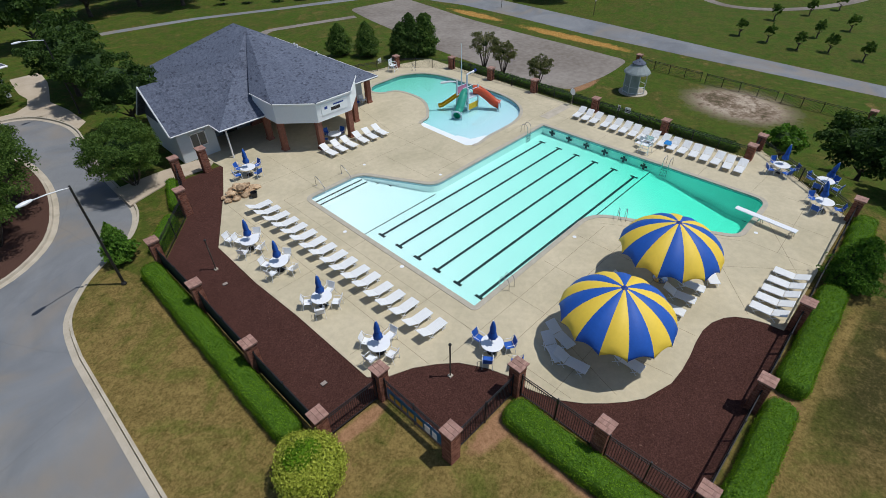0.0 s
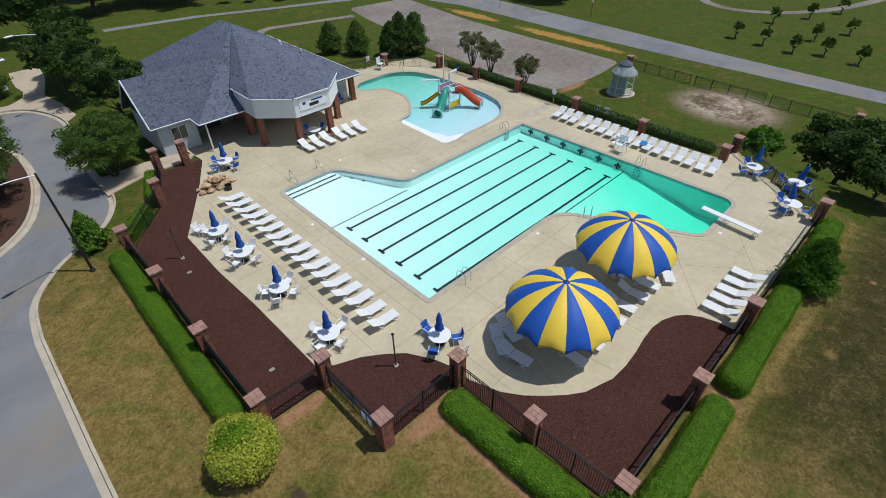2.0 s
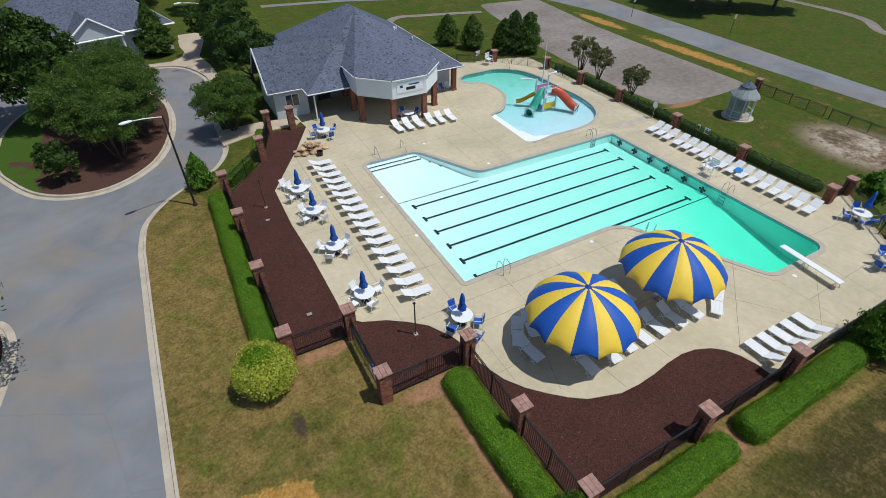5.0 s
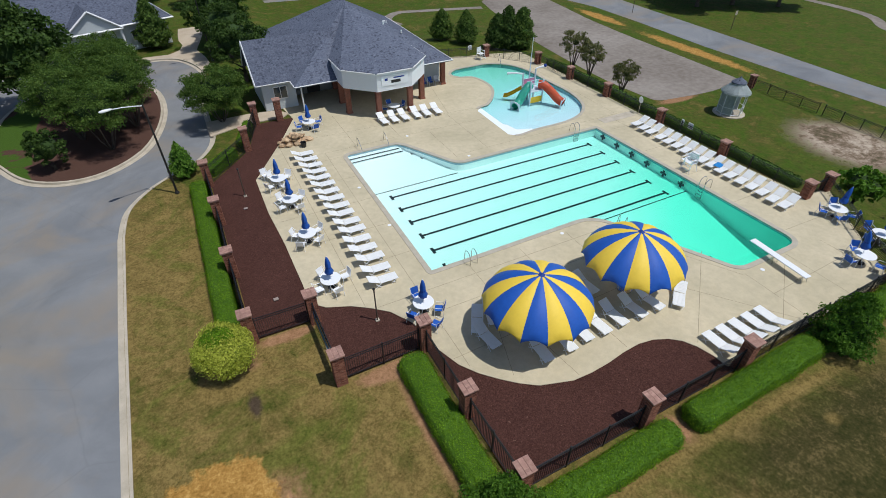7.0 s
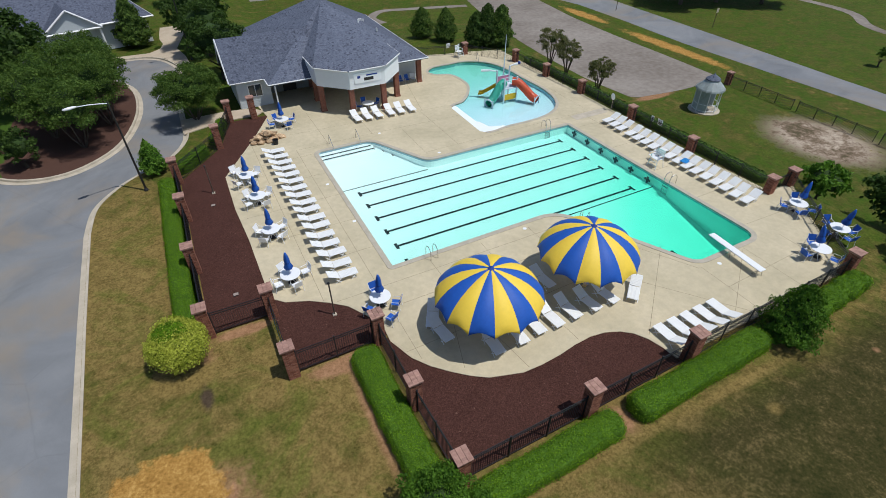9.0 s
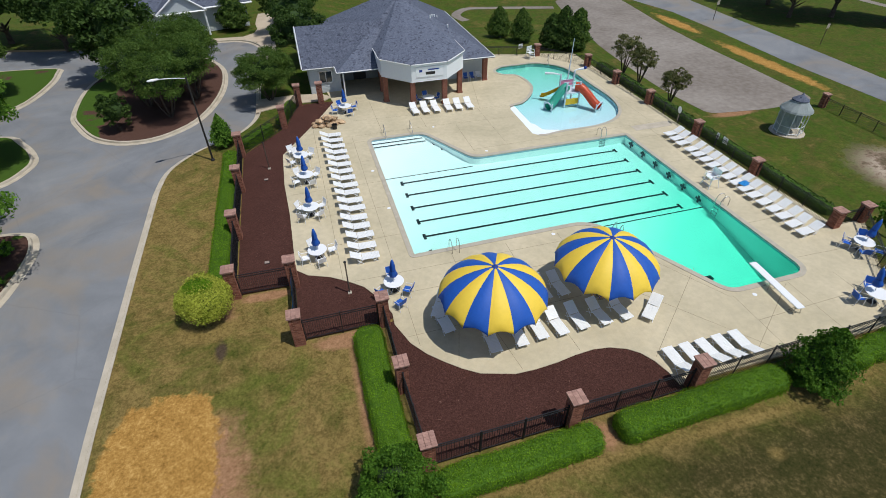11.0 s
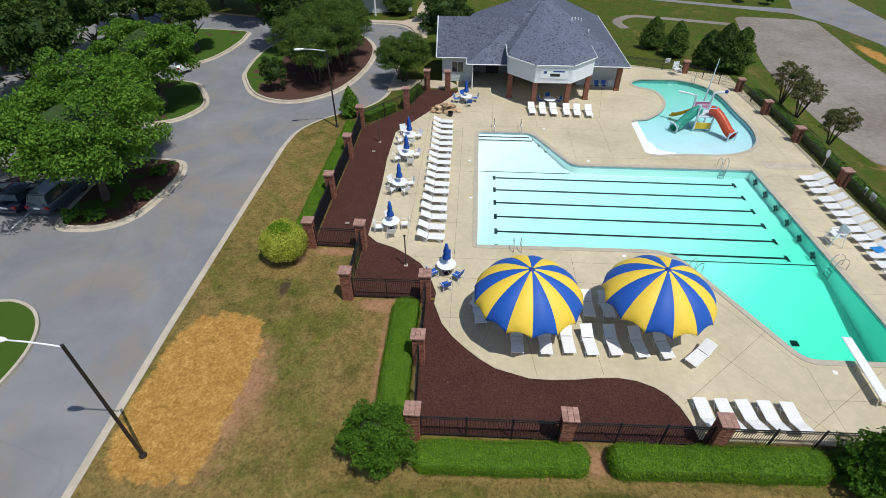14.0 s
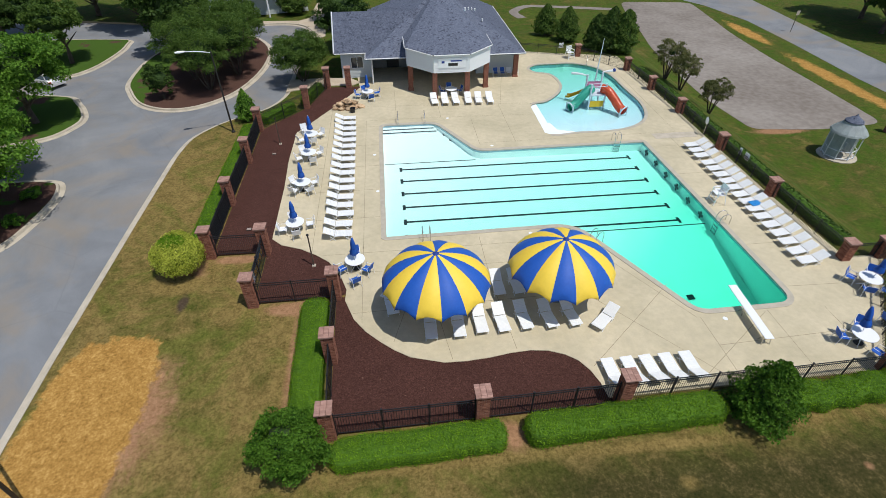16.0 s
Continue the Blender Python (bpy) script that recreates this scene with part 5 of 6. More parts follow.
def chair(m, cloth, key, label, first={}):
    if key in first:
        return copy_thing(first[key], m)
    t = thing("patio_chair", m, label, "chair", "patio chairs")
    bm = bmesh.new()
    box(bm, -0.24, 0.24, -0.22, 0.26, 0.40, 0.425)
    bmesh.ops.bevel(bm, geom=bm.edges[:], offset=0.01, segments=1, affect="EDGES")
    part("seat", bm, cloth, t)
    bm = bmesh.new()
    box(bm, -0.24, 0.24, -0.012, 0.012, 0.02, 0.46, Matrix.Translation((0, -0.24, 0.42)) @ Matrix.Rotation(radians(14), 4, "X"))
    part("backrest", bm, cloth, t)
    for s in (-0.27, 0.27):
        bm = bmesh.new()
        tube(bm, [(s, 0.27, 0.0), (s, 0.24, 0.42), (s, 0.22, 0.62), (s, -0.2, 0.64), (s, -0.34, 0.88)], 0.016, 6)
        part("side_frame", bm, PLASTIC, t)
        bm = bmesh.new()
        tube(bm, [(s, -0.2, 0.62), (s, -0.3, 0.0)], 0.016, 6)
        part("leg", bm, PLASTIC, t)
    first[key] = t
    return t


def table(x, y, first=[]):
    if first:
        return copy_thing(first[0], pose(x, y, 0))
    t = thing("patio_table", pose(x, y, 0), "round white patio table with a molded top", "table", "patio tables")
    bm = bmesh.new()
    lathe(bm, [(0.03, 0.70), (0.58, 0.70), (0.61, 0.715), (0.61, 0.735), (0.585, 0.745), (0.03, 0.742)], 28)
    part("tabletop", bm, PLASTIC, t)
    bm = bmesh.new()
    lathe(bm, [(0.045, 0.1), (0.045, 0.70)], 10)
    part("column", bm, PLASTIC, t)
    for k in range(4):
        a = math.pi / 4 + k * math.pi / 2
        bm = bmesh.new()
        tube(bm, [(0.04 * math.cos(a), 0.04 * math.sin(a), 0.30), (0.25 * math.cos(a), 0.25 * math.sin(a), 0.10), (0.42 * math.cos(a), 0.42 * math.sin(a), 0.0)], 0.02, 6)
        part("leg", bm, PLASTIC, t)
    first.append(t)
    return t


def shut_umbrella(x, y, lean=0.0, first=[]):
    m = pose(x, y, 0.0, lean, lean * 0.6, R.uniform(0, 360))
    if first:
        return copy_thing(first[0], m)
    t = thing("table_umbrella", m, "closed royal blue market umbrella standing in a patio table", "umbrella", "closed table umbrellas")
    bm = bmesh.new()
    tube(bm, [(0, 0, 0.06), (0, 0, 2.42)], 0.02, 8)
    part("pole", bm, PLASTIC, t)
    bm = bmesh.new()
    n = 16
    rows = []
    for z, r in ((1.12, 0.20), (1.3, 0.215), (1.5, 0.15), (1.62, 0.13), (1.85, 0.135), (2.15, 0.09), (2.38, 0.035)):
        rows.append([bm.verts.new((r * (1 + (0.28 if k % 2 else -0.22)) * math.cos(2 * math.pi * k / n), r * (1 + (0.28 if k % 2 else -0.22)) * math.sin(2 * math.pi * k / n), z + (0.05 if k % 2 and z < 1.2 else 0))) for k in range(n)])
    for a, b in zip(rows, rows[1:]):
        for k in range(n):
            bm.faces.new((a[k], a[(k + 1) % n], b[(k + 1) % n], b[k]))
    bm.faces.new(rows[0][::-1]), bm.faces.new(rows[-1])
    part("canopy", bm, BLUE, t, "folded blue canvas", True)
    bm = bmesh.new()
    lathe(bm, [(0.142, 1.56), (0.148, 1.6), (0.142, 1.64)], 12, False)
    part("tie", bm, NAVY, t)
    bm = bmesh.new()
    lathe(bm, [(0.24, 0), (0.24, 0.05), (0.05, 0.09), (0.04, 0.3)], 16)
    part("base", bm, DARKPOLE, t)
    first.append(t)
    return t


def table_set(x, y, cloth, key, label, n=4, turn=30, lean=0.0):
    table(x, y)
    shut_umbrella(x, y, lean)
    for k in range(n):
        a = turn + 360 * k / n + R.uniform(-12, 12)
        d = R.uniform(0.82, 1.0)
        chair(pose(x + d * math.cos(radians(a)), y + d * math.sin(radians(a)), 0, 0, 0, a + 90 + R.uniform(-15, 15)), cloth, key, label)


WL, BL = "white resin patio chair beside a round table", "patio chair with royal blue sling and white frame"
for x, y, tn in ((-5.98, 1.58, 20), (-6.02, 6.7, 40), (-6.0, 11.35, 30), (-6.15, 14.72, 25)):
    table_set(x, y, PLASTIC, "white", WL, 4, tn)
chair(pose(-6.9, 16.2, 0, 0, 0, 200), PLASTIC, "white", WL)
table_set(-1.88, -2.74, BLUE, "blue", BL, 3, 80)
chair(pose(-1.85, -4.3, 0, 0, 0, 30), BLUE, "blue", BL)
table_set(-1.3, 23.7, BLUE, "blue", BL, 4, 10)
table(7.2, 23.4)
for cx, cy, ca in ((6.35, 23.75, 65), (7.1, 24.4, 0), (8.1, 23.7, 290)):
    chair(pose(cx, cy, 0, 0, 0, ca + 180), BLUE, "blue", BL)
table_set(28.05, -7.75, BLUE, "blue", BL, 4, 40, 7)
table_set(27.7, -10.9, BLUE, "blue", BL, 4, 70, 6)
table_set(24.5, -11.65, BLUE, "blue", BL, 3, 50, 9)
for k in range(4):
    chair(pose(12.75 + 0.76 * k, 28.15, 0, 0, 0, 180), BLUE if k < 2 else PLASTIC, "blue" if k < 2 else "white", BL if k < 2 else WL)

# blue towel over a lounger
tw = thing("towel", pose(26.3, 0.75, 0.37, 0, 0, 12), "bright blue towel thrown over a sun lounger", "towel")
bm = bmesh.new()
bmesh.ops.create_grid(bm, x_segments=14, y_segments=10, size=0.5, matrix=Matrix.Diagonal((0.85, 0.6, 1, 1)))
for v in bm.verts:
    v.co.z = 0.03 + 0.05 * noise.noise((v.co.x * 6, v.co.y * 6, 2)) - 0.35 * max(0, abs(v.co.y) - 0.24)
bmesh.ops.solidify(bm, geom=bm.faces[:], thickness=0.01)
part("cloth", bm, plain("towel_blue", (0.02, 0.22, 0.55), 0.9), tw)


def guard_chair(x, y, turn, h):
    t = thing("lifeguard_chair", pose(x, y, 0, 0, 0, turn), "white painted lifeguard chair with a slatted seat", "lifeguard chair", "lifeguard chairs")
    for sx in (-0.36, 0.36):
        for sy in (-0.38, 0.38):
            bm = bmesh.new()
            tube(bm, [(sx * 1.25, sy * 1.2, 0), (sx, sy * 0.8, h), (sx, sy * 0.8, h + (0.32 if sy > 0 else 0.75))], 0.03, 6)
            part("leg", bm, PLASTIC, t)
        bm = bmesh.new()
        box(bm, sx - 0.04, sx + 0.04, -0.34, 0.34, h + 0.30, h + 0.34)
        part("armrest", bm, PLASTIC, t)
    for k in range(5):
        bm = bmesh.new()
        box(bm, -0.38, 0.38, -0.3 + 0.125 * k, -0.19 + 0.125 * k, h, h + 0.03)
        part("seat_slat", bm, PLASTIC, t)
    for k in range(4):
        bm = bmesh.new()
        box(bm, -0.38, 0.38, -0.34, -0.31, h + 0.1 + 0.16 * k, h + 0.22 + 0.16 * k)
        part("back_slat", bm, PLASTIC, t)
    for k in range(max(1, int(h / 0.3))):
        bm = bmesh.new()
        tube(bm, [(-0.42, 0.42 - 0.04 * k, 0.25 + 0.3 * k), (0.42, 0.42 - 0.04 * k, 0.25 + 0.3 * k)], 0.02, 6)
        part("rung", bm, PLASTIC, t)
    return t


guard_chair(24.0, 1.7, 90, 0.75)
guard_chair(22.7, 33.0, 200, 0.7)
chair(pose(24.6, 2.6, 0, 0, 0, 75), PLASTIC, "white", WL)


# ---- pool fittings ----
def ladder(x, y, turn):
    t = thing("pool_ladder", pose(x, y, 0, 0, 0, turn), "stainless steel pool ladder with curved grab rails", "pool ladder", "pool ladders")
    for s in (-0.25, 0.25):
        bm = bmesh.new()
        tube(bm, [(s, -0.62, 0.0), (s, -0.6, 0.55), (s, -0.45, 0.78), (s, -0.2, 0.85), (s, 0.05, 0.72), (s, 0.14, 0.4), (s, 0.14, -0.9)], 0.024, 8)
        part("grab_rail", bm, STEEL, t, "", True)
    for k in range(3):
        bm = bmesh.new()
        box(bm, -0.25, 0.25, 0.09, 0.19, -0.3 - 0.27 * k, -0.26 - 0.27 * k)
        part("tread", bm, STEEL, t)
    return t


ladder(2.7, 0.12, 0), ladder(22.85, -0.75, 90), ladder(14.0, -1.6, -60), ladder(20.3, 11.4, 180)


def step_rail(x, y, turn):
    t = thing("step_rail", pose(x, y, 0, 0, 0, turn), "stainless steel hand rail beside the pool steps", "hand rail", "pool hand rails")
    bm = bmesh.new()
    tube(bm, [(0, -0.5, 0), (0, -0.5, 0.75), (0, -0.38, 0.88), (0, 0.1, 0.7), (0, 0.7, 0.25), (0, 0.72, -0.4)], 0.024, 8)
    part("rail", bm, STEEL, t, "", True)
    bm = bmesh.new()
    lathe(bm, [(0.06, 0.0), (0.06, 0.015), (0.03, 0.03)], 12)
    ob = part("flange", bm, STEEL, t)
    ob.matrix_basis = pose(0, -0.5, 0)
    return t


step_rail(1.5, 17.75, 180), step_rail(4.0, 17.75, 180), step_rail(24.2, 31.0, 160)

bd = thing("diving_board", pose(19.72, -9.35, 0, 0, 0, -4), "white fibreglass diving board on a low steel stand", "diving board")
bm = bmesh.new()
box(bm, -0.25, 0.25, -1.95, 2.1, 0.50, 0.555)
bmesh.ops.bevel(bm, geom=bm.edges[:], offset=0.015, segments=2, affect="EDGES")
part("plank", bm, PLASTIC, bd)
for yy in (-1.75, 0.3):
    bm = bmesh.new()
    for s in (-0.22, 0.22):
        tube(bm, [(s, yy - 0.12, 0.0), (s, yy, 0.49)], 0.03, 8)
        tube(bm, [(s, yy + 0.25, 0.0), (s, yy, 0.49)], 0.03, 8)
    tube(bm, [(-0.26, yy, 0.475), (0.26, yy, 0.475)], 0.03, 8)
    part("stand", bm, STEEL, bd)
for k in range(6):
    x, y = ((-0.48, 5.9), (-0.7, 11.6), (6.2, 18.0), (9.4, 12.1), (9.7, -0.45), (18.5, -9.25))[k]
    t = thing("skimmer_lid", pose(x, y, 0.003), "round white skimmer lid set in the deck", "skimmer lid", "skimmer lids")
    bm = bmesh.new()
    lathe(bm, [(0.135, 0.0), (0.135, 0.010), (0.12, 0.014)], 18)
    part("lid", bm, PLASTIC, t)
# drain grates on the deep floor
for x, y in ((19.0, -5.6), (18.0, -5.9), (18.9, -7.4)):
    t = thing("floor_drain", pose(x, y, -pool_depth(x, y) + 0.02), "dark square drain grate on the deep pool floor", "drain", "pool floor drains")
    bm = bmesh.new()
    box(bm, -0.22, 0.22, -0.22, 0.22, 0, 0.015)
    for k in range(5):
        box(bm, -0.2, 0.2, -0.19 + 0.085 * k, -0.15 + 0.085 * k, 0.015, 0.025)
    part("grate", bm, plain("drain_green", (0.05, 0.10, 0.09), 0.6) if k == 0 else LANE, t)


# ---- rock pile ----
rk = thing("rock_waterfall", pose(-3.3, 21.5, 0), "pile of brown and tan boulders, a small dry rock waterfall", "rock pile")
rr = random.Random(11)
ROCK = mottled("tan_rock", (0.20, 0.105, 0.048), (0.66, 0.49, 0.31), 2.6, 22, 0.9, 0.6, vary=0.6, bdist=0.04)
for k in range(44):
    bm = bmesh.new()
    bmesh.ops.create_icosphere(bm, subdivisions=2, radius=1)
    s = rr.uniform(0.14, 0.36)
    lay = 0 if k < 22 else (1 if k < 36 else 2)
    rad = (1.15, 0.75, 0.35)[lay]
    a, d = rr.uniform(0, 6.28), math.sqrt(rr.uniform(0.1, 1)) * rad
    o = Vector((d * math.cos(a) * 1.15, d * math.sin(a) * 0.8, 0.12 + 0.28 * lay))
    for v in bm.verts:
        q = v.co * (1 + 0.55 * noise.noise(v.co * 1.4 + Vector((k * 3.1, 0, 0))))
        v.co = Vector((q.x * s * 1.25, q.y * s, q.z * s * 0.6)) + o
    part("boulder", bm, ROCK, rk)
bk = thing("dark_bucket", pose(-2.75, 20.35, 0), "black plastic tub beside the boulders", "tub")
bm = bmesh.new()
lathe(bm, [(0.2, 0), (0.26, 0.42), (0.28, 0.44), (0.25, 0.44), (0.19, 0.03)], 16, False)
part("body", bm, BLACK, bk)


# ---- play structure in the wading pool ----
pl = thing("water_play_structure", pose(0, 0, -0.3), "children's water play tower with green, orange and yellow slides", "play structure")
PX, PY = 21.0, 19.6
TEAL = plain("teal_plastic", (0.09, 0.60, 0.45), 0.3)
ORANGE = plain("orange_plastic", (0.88, 0.18, 0.08), 0.3)
YEL = plain("yellow_plastic", (0.72, 0.47, 0.02), 0.35)
PINK = plain("pink_plastic", (0.65, 0.25, 0.40), 0.4)
PALE = plain("pale_blue_post", (0.62, 0.70, 0.76), 0.45)
for sx, sy, hh in ((-0.75, -0.75, 2.6), (0.75, -0.75, 2.6), (-0.75, 0.75, 3.0), (0.75, 0.75, 3.2)):
    bm = bmesh.new()
    tube(bm, [(PX + sx, PY + sy, 0.0), (PX + sx, PY + sy, hh)], 0.09, 10)
    part("post", bm, PALE, pl)
bm = bmesh.new()
box(bm, PX - 0.8, PX + 0.8, PY - 0.8, PY + 0.8, 1.45, 1.55)
part("platform", bm, PALE, pl)
for sx, sy in ((0, -0.78), (0, 0.78)):
    bm = bmesh.new()
    box(bm, PX - 0.72, PX + 0.72, PY + sy - 0.03, PY + sy + 0.03, 1.65 if sy > 0 else 0.35, 2.3 if sy > 0 else 0.95)
    part("panel", bm, PINK if sy > 0 else YEL, pl)
bm = bmesh.new()
tube(bm, [(PX + 0.1, PY + 0.9, 0.0), (PX + 0.25, PY + 1.05, 3.6), (PX + 0.45, PY + 1.3, 6.2)], [0.09, 0.06, 0.02], 10)
part("mast", bm, PALE, pl)


def pipe_slide(pts, mat, r=0.42):
    pts = smooth3(pts, 6)
    bm = bmesh.new()
    tube(bm, pts, r, 16, False)
    bmesh.ops.solidify(bm, geom=bm.faces[:], thickness=0.03)
    s = part("slide", bm, mat, pl, "closed tube slide", True)
    e, d = Vector(pts[-1]), (Vector(pts[-1]) - Vector(pts[-3])).normalized()
    bm = bmesh.new()
    q = d.to_track_quat("Z", "Y").to_matrix().to_4x4()
    lathe(bm, [(r - 0.03, -0.04), (r + 0.12, -0.04), (r + 0.12, 0.03), (r - 0.03, 0.03)], 16, False)
    for v in bm.verts:
        v.co = e + q @ v.co
    part("mouth_rim", bm, PALE, s)
    for sx in (-0.5, 0.5):
        bm = bmesh.new()
        a = Vector((-d.y, d.x, 0)).normalized() * sx
        tube(bm, [(e.x + a.x, e.y + a.y, 0.0), (e.x + a.x, e.y + a.y, 0.95)], 0.05, 8)
        part("support", bm, PALE, s)


def smooth3(pts, steps):
    P = [Vector(p) for p in pts]
    out = []
    for i in range(len(P) - 1):
        a, b, c, d = P[max(i - 1, 0)], P[i], P[i + 1], P[min(i + 2, len(P) - 1)]
        for k in range(steps):
            t = k / steps
            out.append(0.5 * (2 * b + (c - a) * t + (2 * a - 5 * b + 4 * c - d) * t * t + (3 * b - a - 3 * c + d) * t ** 3))
    return [tuple(p) for p in out + [P[-1]]]


pipe_slide([(PX - 0.4, PY - 0.1, 1.95), (PX - 0.9, PY - 0.3, 1.85), (PX - 1.6, PY - 0.6, 1.3), (PX - 2.2, PY - 0.85, 0.75), (PX - 2.75, PY - 1.1, 0.55)], TEAL)
pipe_slide([(PX + 0.5, PY - 0.3, 2.0), (PX + 0.9, PY - 0.7, 1.95), (PX + 1.4, PY - 1.35, 1.4), (PX + 1.8, PY - 2.0, 0.8), (PX + 2.1, PY - 2.55, 0.55)], ORANGE)
bm = bmesh.new()
rows = []
for x, z in ((-0.7, 1.5), (-1.3, 1.2), (-2.0, 0.75), (-2.6, 0.42), (-3.0, 0.36)):
    rows.append([bm.verts.new((PX + x * 0.72 + w * 0.6, PY + 0.2 - x * 0.6 + w * 0.8, z + h)) for w, h in ((-0.33, 0.24), (-0.30, 0.02), (0.30, 0.02), (0.33, 0.24))])
for a, b in zip(rows, rows[1:]):
    for k in range(3):
        bm.faces.new((a[k], a[k + 1], b[k + 1], b[k]))
bmesh.ops.solidify(bm, geom=bm.faces[:], thickness=0.03)
part("chute", bm, YEL, pl, "open yellow slide chute")
for pts in ([(PX - 0.75, PY + 0.75, 2.6), (PX - 0.8, PY + 0.8, 2.9), (PX - 1.3, PY + 1.2, 2.95), (PX - 2.0, PY + 1.8, 2.85)], [(PX + 0.75, PY + 0.75, 2.9), (PX + 0.8, PY + 0.8, 3.2), (PX + 1.2, PY + 0.7, 3.3), (PX + 1.6, PY + 0.6, 3.35)]):
    bm = bmesh.new()
    tube(bm, pts, [0.06, 0.07, 0.09, 0.13], 10)
    part("water_cannon", bm, PLASTIC, pl, "white water cannon")
bm = bmesh.new()
bmesh.ops.create_icosphere(bm, subdivisions=2, radius=0.17, matrix=Matrix.Translation((PX + 1.75, PY + 0.58, 3.42)))
part("float_ball", bm, NAVY, pl)
for k in range(3):
    bm = bmesh.new()
    tube(bm, [(PX - 0.75, PY - 0.75 + 0.75 * k, 2.35), (PX + 0.75, PY - 0.75 + 0.75 * k, 2.35)], 0.035, 6)
    part("crossbar", bm, PALE, pl)


# ---- signs, lamps, stakes ----
def stake(x, y, h):
    t = thing("path_light", pose(x, y, -0.03), "thin dark post with a small concrete footing in the mulch", "post", "posts in the mulch")
    bm = bmesh.new()
    tube(bm, [(0, 0, 0), (0, 0, h)], 0.04, 8)
    part("post", bm, BARK, t)
    bm = bmesh.new()
    lathe(bm, [(0.06, h), (0.09, h + 0.02), (0.05, h + 0.09)], 10)
    part("lamp_head", bm, DARKPOLE, t)
    bm = bmesh.new()
    box(bm, -0.11, 0.11, -0.11, 0.11, 0, 0.07)
    part("footing", bm, CURB, t)


stake(-4.5, -2.2, 2.4), stake(-8.85, 14.5, 2.35)
for x, y in ((-9.12, 12.75), (-9.24, 2.12)):
    t = thing("valve_box", pose(x, y, -0.03), "small square valve box lid in the mulch", "valve box", "valve boxes")
    bm = bmesh.new()
    box(bm, -0.14, 0.14, -0.11, 0.11, 0, 0.05)
    part("lid", bm, MORTAR, t)
    bm = bmesh.new()
    box(bm, -0.16, 0.16, -0.13, 0.13, -0.01, 0.035)
    part("frame", bm, DARKPOLE, t)
sg2 = thing("life_ring", pose(28.45, 12.0, 0), "white round sign on a thin post by the fence", "sign")
bm = bmesh.new()
lathe(bm, [(0.30, -0.02), (0.33, 0.0), (0.30, 0.02)], 20)
ob = part("disc", bm, PLASTIC, sg2)
ob.matrix_basis = pose(0, 0, 1.35, 90, 0, 80)
bm = bmesh.new()
tube(bm, [(0.05, 0, 0), (0.05, 0, 1.5)], 0.02, 6)
part("post", bm, STEEL, sg2)
for x, y, rz, wd in ((28.55, 6.0, 90, 0.55), (28.55, 6.9, 90, 0.3), (22.0, 34.6, 10, 0.6)):
    t = thing("notice_board", pose(x, y, 0.85, 0, 0, rz), "white notice board wired to the picket fence", "sign", "notice boards")
    bm = bmesh.new()
    box(bm, -wd / 2, wd / 2, -0.07, -0.055, -0.05, 0.5)
    part("board", bm, PLASTIC, t)
    for k in range(4):
        for s in (0.0, 0.017):
            bm = bmesh.new()
            box(bm, -wd / 2 + 0.05, wd / 2 - 0.05, -0.072 + s, -0.071 + s, 0.06 + 0.1 * k, 0.09 + 0.1 * k)
            part("text_bar", bm, DARKPOLE, t)


def street_lamp(x, y, turn, h=7.3, z0=Z_GRASS):
    t = thing("street_lamp", pose(x, y, z0, 0, 0, turn), "dark street lamp pole with a pale curved arm and cobra head", "street lamp", "street lamps")
    bm = bmesh.new()
    tube(bm, [(0, 0, 0), (0, 0, h)], [0.085, 0.06], 10)
    part("pole", bm, DARKPOLE, t)
    bm = bmesh.new()
    lathe(bm, [(0.17, 0), (0.17, 0.08), (0.1, 0.2)], 12)
    part("base", bm, DARKPOLE, t)
    bm = bmesh.new()
    tube(bm, [(0, 0, h - 0.12), (0.5, 0, h + 0.0), (1.2, 0, h + 0.13), (1.9, 0, h + 0.2)], 0.035, 8)
    part("arm", bm, PLASTIC, t, "pale aluminium arm", True)
    bm = bmesh.new()
    rows = []
    for xx, w, hh in ((1.85, 0.05, 0.04), (2.0, 0.12, 0.08), (2.3, 0.16, 0.1), (2.6, 0.13, 0.07), (2.68, 0.04, 0.03)):
        rows.append([bm.verts.new((xx, w * math.cos(a), h + 0.22 + hh * math.sin(a))) for a in (k * math.pi / 4 for k in range(8))])
    for a, b in zip(rows, rows[1:]):
        for k in range(8):
            bm.faces.new((a[k], a[(k + 1) % 8], b[(k + 1) % 8], b[k]))
    bm.faces.new(rows[0][::-1]), bm.faces.new(rows[-1])
    part("lamp_head", bm, PLASTIC, t, "pale cobra-head luminaire", True)
    return t


street_lamp(-13.47, 17.55, 198, 7.2)
street_lamp(-14.76, -15.68, 182, 7.6)
street_lamp(-6.9, 48.4, 190, 7.4)


# ---- trees and shrubs ----
def trunk_mesh(t, h, r, rng, limbs=5, spread=0.5, lean=0.0):
    bm = bmesh.new()
    top = (lean * h, 0, h)
    tube(bm, [(0, 0, 0), (0.04 * h * rng.uniform(-1, 1), 0.03 * h, h * 0.45), top], [r, r * 0.75, r * 0.4], 9)
    part("trunk", bm, BARK, t)
    for k in range(limbs):
        a = 2 * math.pi * (k + rng.uniform(0, 0.6)) / limbs
        z = h * rng.uniform(0.45, 0.85)
        L = spread * h
        bm = bmesh.new()
        tube(bm, [(lean * z, 0, z), (lean * z + 0.45 * L * math.cos(a), 0.45 * L * math.sin(a), z + 0.35 * L), (lean * z + L * math.cos(a), L * math.sin(a), z + 0.8 * L)], [r * 0.45, r * 0.3, r * 0.1], 6)
        part("limb", bm, BARK, t)


